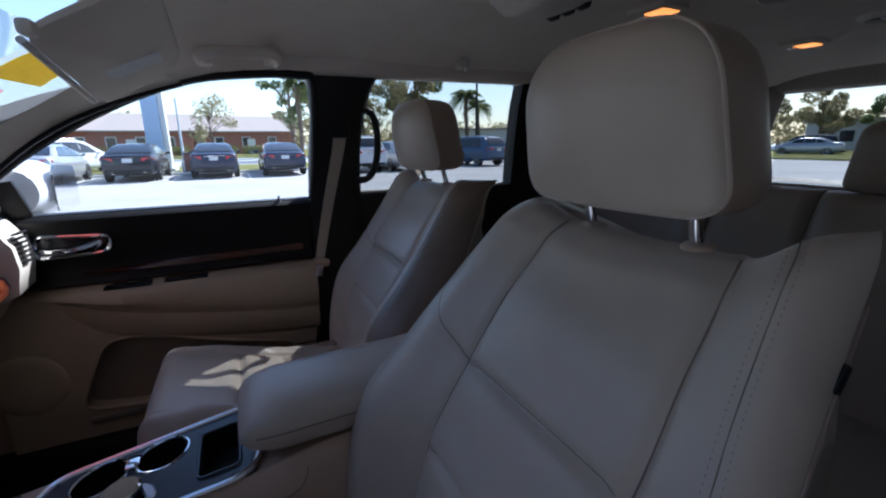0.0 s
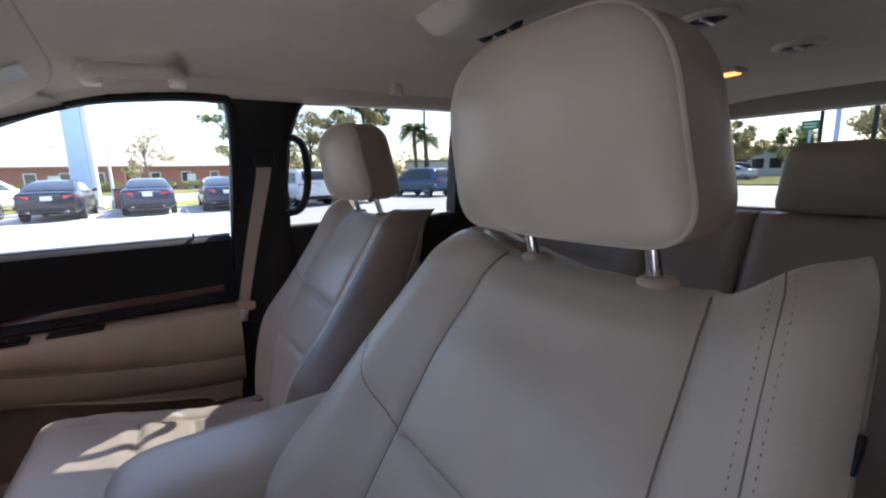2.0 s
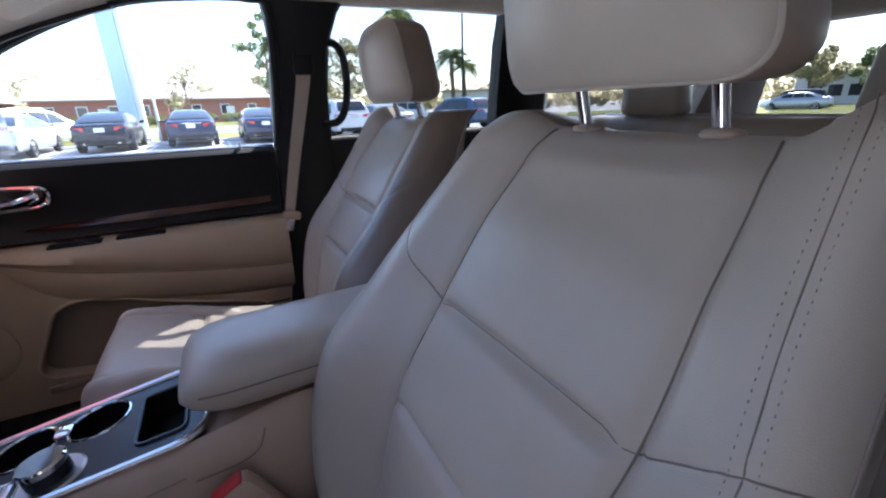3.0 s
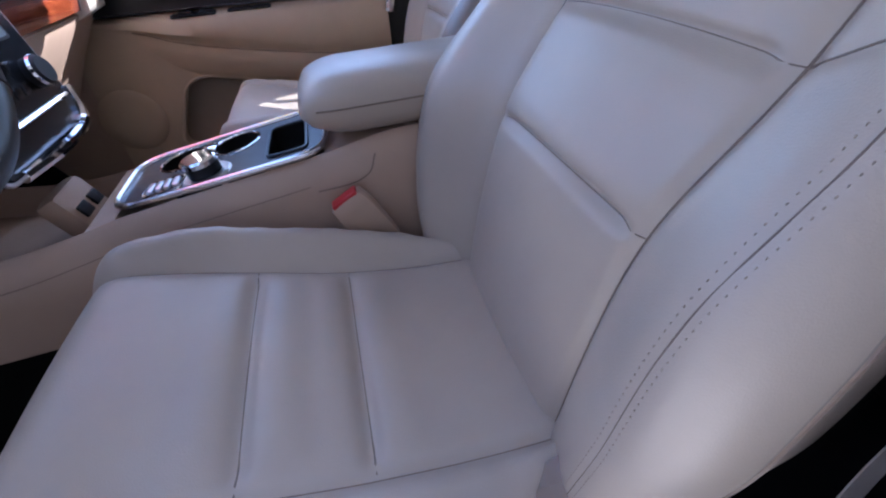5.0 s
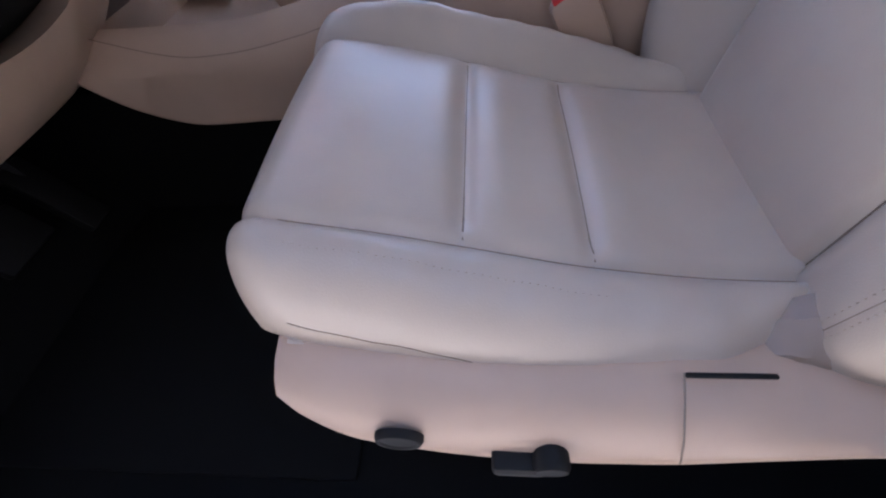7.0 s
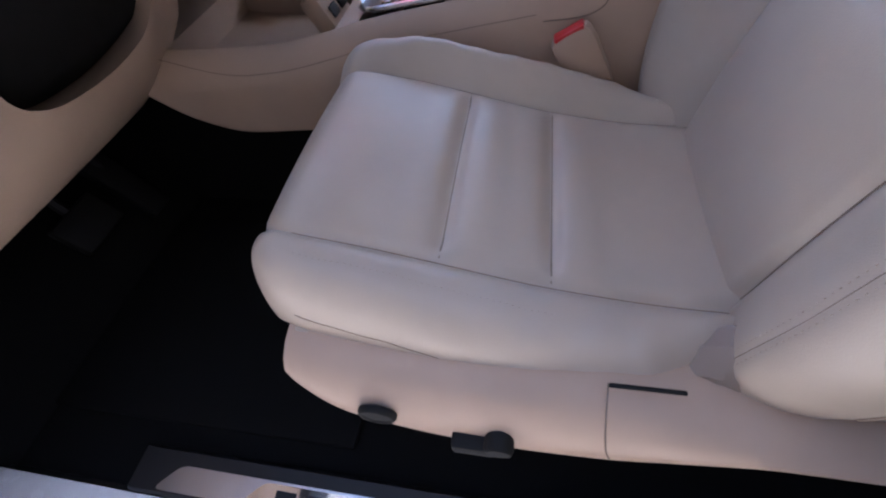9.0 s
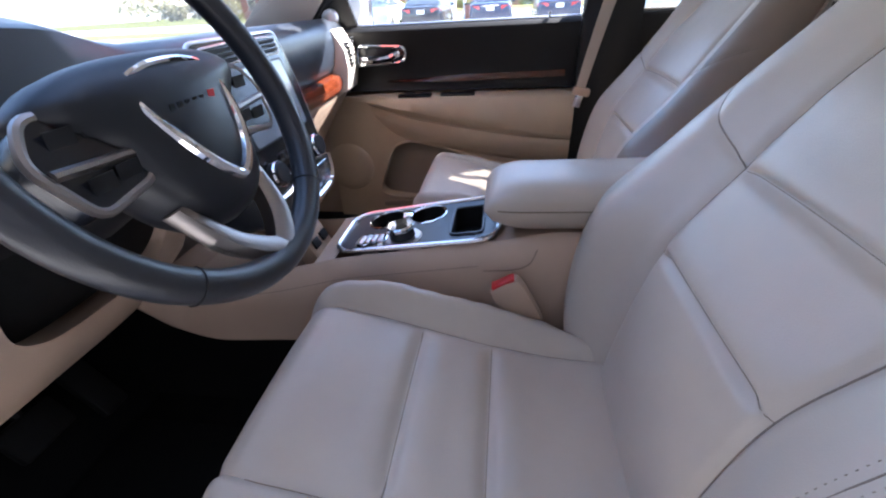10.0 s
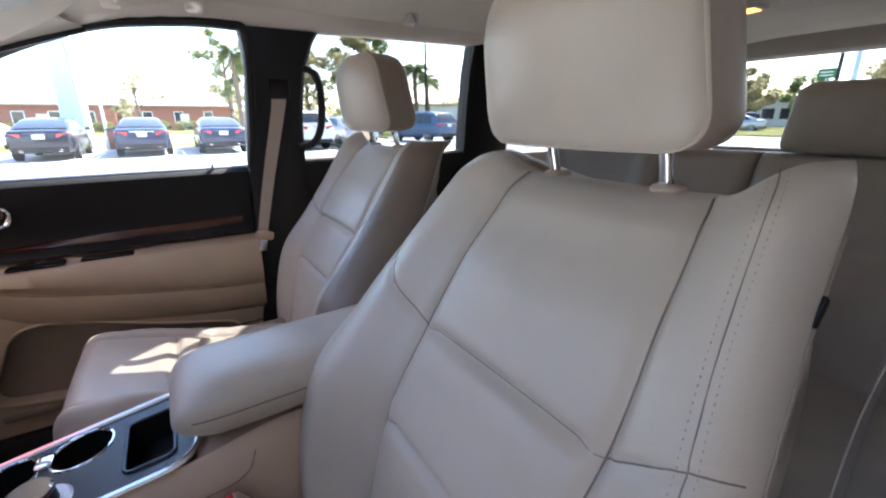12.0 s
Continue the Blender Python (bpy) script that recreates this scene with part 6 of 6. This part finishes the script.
    for q in (-1, 1):
        rings = [[P(s, q * w, z) for s, w, z in ((-0.012, 0.46, zl - 0.06), (-0.012, 0.46, zl + 0.06), (0.01, 0.74, zl + 0.075), (0.16, fw(0.16) + 0.006, zl + 0.06), (0.16, fw(0.16) + 0.006, zl - 0.03), (0.01, 0.74, zl - 0.07))],
                 [P(s + 0.05, q * (w - 0.02), z) for s, w, z in ((-0.012, 0.46, zl - 0.06), (-0.012, 0.46, zl + 0.06), (0.01, 0.74, zl + 0.075), (0.16, fw(0.16) + 0.006, zl + 0.06), (0.16, fw(0.16) + 0.006, zl - 0.03), (0.01, 0.74, zl - 0.07))]]
        loft("tail_light", rings, TAIL, c, "red tail light")
        lathe("exhaust_tip", [(0.035, 0.0), (0.04, 0.06), (0.03, 0.06), (0.028, 0.0)], CHROME, c, Matrix.Translation(P(0.02, q * 0.52, 0.36)) @ Euler((0, 0, radians(heading))).to_matrix().to_4x4() @ Euler((0, radians(-90), 0)).to_matrix().to_4x4(), 12)
        hl = [P(L - 0.10, q * 0.45, 0.70), P(L - 0.25, q * 0.80, 0.74), P(L - 0.30, q * 0.80, 0.66), P(L - 0.08, q * 0.45, 0.62)]
        off = [p + (m.to_3x3() @ Vector((0.05, q * 0.02, 0))) for p in hl]
        raw("headlight", hl + off, [(0, 1, 2, 3), (7, 6, 5, 4), (0, 4, 5, 1), (1, 5, 6, 2), (2, 6, 7, 3), (3, 7, 4, 0)], CHROME, c, smooth=False)
    bm = bmesh.new()
    bmesh.ops.create_cube(bm, size=1)
    bmesh.ops.transform(bm, matrix=m @ Matrix.Translation((-L / 2 - 0.004, 0, zl - 0.03)) @ Matrix.Diagonal((0.03, 0.32, 0.15, 1)), verts=bm.verts)
    part("number_plate", bm, PLATE, c, "plain pale plate", False)
    bm = bmesh.new()
    bmesh.ops.create_cube(bm, size=1)
    bmesh.ops.transform(bm, matrix=m @ Matrix.Translation((-L / 2 - 0.008, 0, zl + 0.075)) @ Matrix.Diagonal((0.03, 0.80, 0.025, 1)), verts=bm.verts)
    part("chrome_bar", bm, CHROME, c, "chrome bar", False)
    bm = bmesh.new()
    bmesh.ops.create_cube(bm, size=1)
    bmesh.ops.transform(bm, matrix=m @ Matrix.Translation((-L / 2 + 0.03, 0, 0.40)) @ Matrix.Diagonal((0.10, 1.45, 0.16, 1)), verts=bm.verts)
    part("bumper_insert", bm, BLACK, c, "", False)
    r = 0.36 if suv else 0.325
    for s in (0.92, L - 0.92):
        for q in (-1, 1):
            wm = Matrix.Translation(P(s, q * 0.80, r)) @ Euler((0, 0, radians(heading))).to_matrix().to_4x4() @ Euler((radians(-90 * q), 0, 0)).to_matrix().to_4x4()
            wh = lathe("wheel", [(r - 0.10, 0.10), (r - 0.03, 0.125), (r, 0.10), (r, -0.08), (r - 0.05, -0.10), (0.05, -0.10)], TYRE, c, wm, 24, "black tyre")
            lathe("rim", [(0.0, 0.10), (0.06, 0.105), (0.07, 0.085), (r - 0.13, 0.10), (r - 0.095, 0.115), (r - 0.09, 0.06)], SATIN, wh, wm, 20, "silver rim")
    if suv:
        for q in (-1, 1):
            tube("roof_rack", [P(0.8, q * 0.60, 1.70), P(0.9, q * 0.60, 1.745), P(2.4, q * 0.60, 1.74), P(2.5, q * 0.60, 1.69)], 0.018, SATIN, c, seg=6)
    for q in (-1, 1):
        raw_pts = [P(3.3, q * 0.90, 1.02), P(3.3, q * 1.06, 1.06)]
        tube("door_mirror", raw_pts, 0.06, paint, c, seg=8)
    return c


NAVY = glossy("dark blue paint", (0.012, 0.020, 0.05), 0.2, coat=0.15)
INK = glossy("blue-black paint", (0.008, 0.010, 0.018), 0.2, coat=0.15)
BLUE = glossy("slate blue paint", (0.05, 0.09, 0.17), 0.22, coat=0.2)
SILVER = glossy("silver paint", (0.45, 0.46, 0.48), 0.28, 0.4, coat=0.6)
REDP = glossy("red paint", (0.35, 0.01, 0.015), 0.2, coat=0.8)

parked_car(-3.75, 22.0, 90, INK, "blue-black sedan parked nose to the grass")
parked_car(-0.85, 22.3, 90, NAVY, "dark blue sedan with a chrome bar on its boot")
parked_car(1.95, 22.2, 90, NAVY, "dark blue sedan parked beside a white line")
parked_car(-6.6, 21.2, 90, SILVER, "silver sedan parked in the row")
parked_car(-7.6, 27.0, 60, PAINT, "white sport utility car behind the row", True)
parked_car(5.3, 21.6, 100, PAINT, "white hatchback parked by the lot", True)
parked_car(7.7, 21.8, 95, SILVER, "silver sedan parked near the palms")
parked_car(13.35, 23.2, 103, BLUE, "slate blue sport utility car with roof rails", True)
parked_car(13.4, 33.5, 170, PAINT, "white car far across the lot", True)
parked_car(15.5, 3.0, 30, REDP, "red car parked behind, seen through the hatch")
parked_car(6.7, 0.3, 90, PAINT, "white car parked close behind the hatch")
for k in range(6):
    parked_car(44.0 + k * 3.1, 19.5 + k * 1.4, 105, (SILVER, INK, PAINT, NAVY, SILVER, INK)[k], "parked car in a far row across the lot", k % 2 == 1)


def brick_house(x, y, w, d, label):
    h = thing("brick_house", (x, y, 0), label, "house")
    box("wall", (x, y, 0), (x + w, y + d, 3.0), BRICK, h, 0.0, label="red brick wall")
    rings = [[(xx, y - 0.6, 3.0), (xx, y - 0.6, 3.15), (xx, y + d / 2, 5.4), (xx, y + d + 0.6, 3.15), (xx, y + d + 0.6, 3.0)] for xx in (x - 0.6, x + w + 0.6)]
    loft("roof", rings, ROOFING, h, "pale shingle roof")
    n = int(w / 3.2)
    for k in range(n):
        wx = x + 1.0 + k * (w - 1.0) / n
        f = box("window", (wx, y - 0.06, 1.0), (wx + 1.1, y + 0.02, 2.4), WHITE_WALL, h, 0.0, label="white framed window")
        box("pane", (wx + 0.1, y - 0.075, 1.1), (wx + 1.0, y - 0.055, 2.3), DARKGLASS, f, 0.0)
    box("door", (x + w / 2 - 0.5, y - 0.08, 0), (x + w / 2 + 0.5, y + 0.02, 2.1), WHITE_WALL, h, 0.0)


brick_house(-17.5, 64, 13, 9, "low red brick house with a pale shingle roof")
brick_house(-3.0, 66, 11, 9, "low red brick building behind clipped hedges")
brick_house(-36, 62, 15, 10, "low red brick house at the edge of the lot")


def white_shed(x, y, w, d, turn, label):
    s = thing("white_building", (x, y, 0), label, "building")
    m = Matrix.Translation((x, y, 0)) @ Euler((0, 0, radians(turn))).to_matrix().to_4x4()
    ring = [(0, 0), (w, 0), (w, d), (0, d)]
    loft("wall", [[m @ Vector((a, b, z)) for a, b in ring] for z in (0, 3.2)], WHITE_WALL, s, "white wall")
    loft("roof", [[m @ Vector((a, b, z)) for a, b in [(-0.4, -0.4), (w + 0.4, -0.4), (w + 0.4, d + 0.4), (-0.4, d + 0.4)]] for z in (3.2, 3.55)], ROOFING, s, "flat pale roof edge")
    for k in range(4):
        a = 1.2 + k * (w - 2) / 4
        loft("window", [[m @ Vector((a, b, 1.0)), m @ Vector((a + 1.2, b, 1.0)), m @ Vector((a + 1.2, b, 2.2)), m @ Vector((a, b, 2.2))] for b in (-0.05, 0.02)], DARKGLASS, s)


white_shed(33.0, 62.5, 16, 8, -33, "long low white building beyond the lot")
white_shed(60.0, 27.0, 9, 7, -65, "small white building among the far trees")


def leaf_mesh(name, spots, n, size, mat, parent, seed, flat=0.0):
    """Many small leaves round the given (centre, radius) spots."""
    rng = np.random.default_rng(seed)
    verts, faces = [], []
    per = max(1, n // len(spots))
    for c, r in spots:
        for _ in range(per):
            v = rng.normal(size=3)
            v /= np.linalg.norm(v)
            p = np.array(c) + v * r * rng.uniform(0.35, 1.0) ** 0.6 * np.array([1, 1, 0.8])
            a = rng.normal(size=3)
            a /= np.linalg.norm(a)
            b = np.cross(a, rng.normal(size=3))
            b /= np.linalg.norm(b) + 1e-9
            s = size * rng.uniform(0.6, 1.3)
            k = len(verts)
            verts += [tuple(p - a * s), tuple(p + b * s * 0.5), tuple(p + a * s), tuple(p - b * s * 0.5)]
            faces.append((k, k + 1, k + 2, k + 3))
    return raw(name, verts, faces, mat, parent, smooth=False)


def tree(x, y, h, spread, mat, label, seed, n=5000, leaf=0.16, gaps=0.75):
    t = thing("tree", (x, y, 0), label, "tree", "trees")
    rng = np.random.default_rng(seed)
    trunk = smooth_path([(x, y, 0), (x + 0.1, y, h * 0.25), (x - 0.05, y + 0.1, h * 0.5), (x, y, h * 0.8)], 4)
    tube("trunk", trunk, [0.03 * h * (1 - 0.75 * i / (len(trunk) - 1)) for i in range(len(trunk))], BARK, t, seg=8)
    spots = []
    for k in range(16):
        a = rng.uniform(0, 2 * math.pi)
        z = h * rng.uniform(0.38, 0.98)
        reach = spread * math.sin(math.pi * min(0.95, max(0.15, (z / h - 0.25) / 0.8))) * rng.uniform(0.35, 1.0)
        c = (x + reach * math.cos(a), y + reach * math.sin(a), z)
        spots.append((c, spread * rng.uniform(0.22, 0.42) * gaps))
        base = Vector((x, y, z * 0.7))
        limb = [base, base.lerp(Vector(c), 0.5) + Vector((0, 0, 0.06 * h)), Vector(c)]
        tube("limb", limb, [0.010 * h, 0.006 * h, 0.002 * h], BARK, t, seg=5)
    leaf_mesh("crown", spots, n, leaf, mat, t, seed)
    return t


def palm(x, y, h, label, seed, crown=1.9, fronds=70):
    t = thing("palm_tree", (x, y, 0), label, "palm tree", "palm trees")
    rng = np.random.default_rng(seed)
    pts = smooth_path([(x, y, 0), (x + 0.08, y, h * 0.4), (x, y + 0.05, h * 0.75), (x, y, h)], 5)
    tube("trunk", pts, [0.19 + 0.02 * math.sin(i * 2.5) for i in range(len(pts))], BARK, t, seg=9)
    for k in range(fronds):
        a = 2.4 * k + rng.uniform(-0.2, 0.2)
        up = rng.uniform(-0.6, 1.35)
        L = crown * rng.uniform(0.75, 1.05)
        d = Vector((math.cos(a), math.sin(a), 0))
        verts, faces = [], []
        stem = []
        for i in range(8):
            s = i / 7
            stem.append(Vector((x, y, h)) + d * L * s * math.cos(up * 0.9) + Vector((0, 0, L * (math.sin(up) * s - 0.55 * s * s))))
        side = d.cross(Vector((0, 0, 1)))
        for i in range(2, 8):
            for q in (-1, 1):
                for j in range(2):
                    p = stem[i].lerp(stem[i - 1], j * 0.5)
                    w = L * 0.42 * (1 - abs(i / 7 - 0.65))
                    tip = p + side * q * w + d * w * 0.6 + Vector((0, 0, -w * 0.35))
                    n = len(verts)
                    verts += [p, p + d * 0.10, tip]
                    faces.append((n, n + 1, n + 2))
        n = len(verts)
        for i in range(8):
            verts += [stem[i] - side * 0.012, stem[i] + side * 0.012]
        faces += [(n + 2 * i, n + 2 * i + 1, n + 2 * i + 3, n + 2 * i + 2) for i in range(7)]
        raw("frond", verts, faces, PALM, t, smooth=False)
    return t


palm(19.2, 34.6, 5.4, "tall cabbage palm behind the blue car", 3, 1.55)
palm(21.0, 35.6, 4.6, "shorter cabbage palm beside another", 4, 1.35)
palm(29.5, 37.0, 6.0, "cabbage palm by the far lot", 5, 1.6)
palm(5.4, 39.2, 6.3, "tall palm with a thin grey trunk", 6, 1.6)
tree(18.0, 47, 10.0, 4.6, SPRING, "large spreading tree with olive spring leaves", 11, 9000)
tree(21.5, 52, 12.0, 4.0, GREEN, "tall dark pine-like tree", 12, 6000, 0.2)
tree(14.0, 50, 8.0, 4.0, SPRING, "half-bare spring tree with thin limbs", 13, 3500)
tree(5.0, 41.5, 8.8, 2.2, GREEN, "slender green tree with an open crown", 14, 1500, 0.17, 0.6)
tree(9.0, 55, 7.5, 4.0, SPRING, "pale half-bare tree behind the lot", 15, 3000)
tree(-2.0, 56, 6.5, 3.5, SPRING, "small bare tree before the brick house", 16, 1200)
tree(55, 23.5, 6.2, 3.4, SPRING, "round olive tree far behind the hatch", 17, 4500)
tree(60, 20, 5.5, 3.0, GREEN, "green tree far behind the hatch", 18, 3500)
tree(57, 11.5, 6.5, 3.6, SPRING, "thin grey spring tree far behind the hatch", 19, 2500)
tree(62, 33, 7.5, 4.0, SPRING, "broad olive tree at the far lot edge", 20, 4500)


def far_woods():
    rng = np.random.default_rng(40)
    spots = []
    for k in range(150):
        a = radians(-40 + 130 * k / 150 + rng.uniform(-0.5, 0.5))
        r = rng.uniform(82, 105)
        h = rng.uniform(2.0, 7.5)
        spots.append(((r * math.sin(a), r * math.cos(a), h * 0.55), h * 0.6))
    w = leaf_mesh("far_woods", spots, 24000, 0.42, SPRING, None, 41)
    tagged(w, "distant belt of olive and grey woods", "woods", kind="stuff")


far_woods()


def hedge(x, y, w, label, seed):
    spots = [((x + w * (k + 0.5) / 6, y, 0.75), 0.75) for k in range(6)]
    t = thing("hedge", (x, y, 0), label, "hedge", "hedges")
    leaf_mesh("leaves", spots, 1500, 0.09, HEDGE, t, seed)
    for k in range(4):
        tube("stem", [Vector((x + w * (k + 0.5) / 4, y, 0)), Vector((x + w * (k + 0.5) / 4, y, 0.7))], 0.03, BARK, t, seg=5)


for k, hx in enumerate((-15.5, -12, -7.5, -2.2, 1.5, 5.0)):
    hedge(hx, 60.5, 2.6, "clipped yellow-green hedge before the brick house", 60 + k)
hedge(8.6, 27.0, 2.6, "low green hedge by the blue car", 70)
hedge(16.6, 25.2, 2.4, "low green hedge by the blue car", 71)


def sign_pylon():
    s = thing("sign_pylon", (-3.5, 26.0, 0), "wide pale blue steel pylon of a tall sign", "sign")
    box("shaft", (-3.90, 25.6, 0), (-3.20, 26.5, 9.0), STEEL, s, 0.05)
    # white strip paints the sunlit side of the blue shaft
    box("lit_side", (-3.195, 25.75, 0), (-2.95, 26.4, 9.0), WHITE_WALL, s, 0.03)
    box("foot", (-4.1, 25.3, -0.02), (-2.8, 26.8, 0.25), WHITE_WALL, s, 0.03)


sign_pylon()


def pole(x, y, h, r, mat, label, arm=True):
    p = thing("lamp_post", (x, y, 0), label, "lamp post", "lamp posts")
    tube("shaft", [Vector((x, y, 0)), Vector((x, y, h))], [r * 1.2, r * 0.8], mat, p, seg=10)
    lathe("base", [(r * 2.4, 0.0), (r * 2.4, 0.5), (r * 2.0, 0.55), (r, 0.56)], WHITE_WALL, p, Matrix.Translation((x, y, 0)), 16)
    if arm:
        box("lamp_head", (x - 0.45, y - 0.15, h - 0.05), (x + 0.45, y + 0.15, h + 0.08), mat, p, 0.03)


pole(17.6, 30.0, 9.0, 0.09, BLACK, "thin dark lamp post behind the blue car")
pole(-2.35, 25.0, 3.6, 0.06, WHITE_WALL, "slim white post beside the pylon", False)
pole(24.5, 6.5, 8.0, 0.10, STEEL, "pale lamp post behind the hatch")
pole(26.0, 7.5, 8.0, 0.08, BLACK, "dark lamp post behind the hatch")
pole(24.0, 5.2, 8.0, 0.08, BLACK, "thin lamp post behind the hatch")


def street_sign():
    s = thing("street_sign", (38.5, 11.8, 0), "small green sign board on a post", "sign")
    tube("post", [Vector((38.5, 11.8, 0)), Vector((38.5, 11.8, 4.4))], 0.07, STEEL, s, seg=8)
    box("board", (38.4, 11.3, 3.75), (38.5, 12.3, 4.4), GREEN_PAINT, s, 0.02)
    for k in range(2):
        box("bar", (38.37, 11.45, 3.92 + 0.2 * k), (38.4, 12.15, 3.99 + 0.2 * k), WHITE_WALL, s, 0.0)


GREEN_PAINT = grained("green paint", (0.03, 0.16, 0.06), 0.5)
street_sign()


TAN_WALL = grained("grey wall paint", (0.055, 0.055, 0.06), 0.8, 0.2, 0.1, 30)


# Unseen wall added beside the car to cut light from the driver's side.
def shade_wall():
    s = thing("shade_wall", (0, -2.1, 0), "plain dark wall added out of view to block light", "building", kind="structure")
    box("wall", (-9, -14, 0), (9, -2.1, 4.6), TAN_WALL, s, 0.0)
    box("roof_edge", (-9.3, -14.3, 4.6), (9.3, -1.9, 4.9), ROOFING, s, 0.05)


shade_wall()


def bin_box():
    s = thing("litter_bin", (-2.0, 24.6, 0), "rusty brown box beside the pylon", "bin")
    box("body", (-2.3, 24.4, 0.1), (-1.8, 24.9, 0.95), BRICK, s, 0.03)
    box("lid", (-2.33, 24.37, 0.95), (-1.77, 24.93, 1.02), BLACK, s, 0.02)


bin_box()
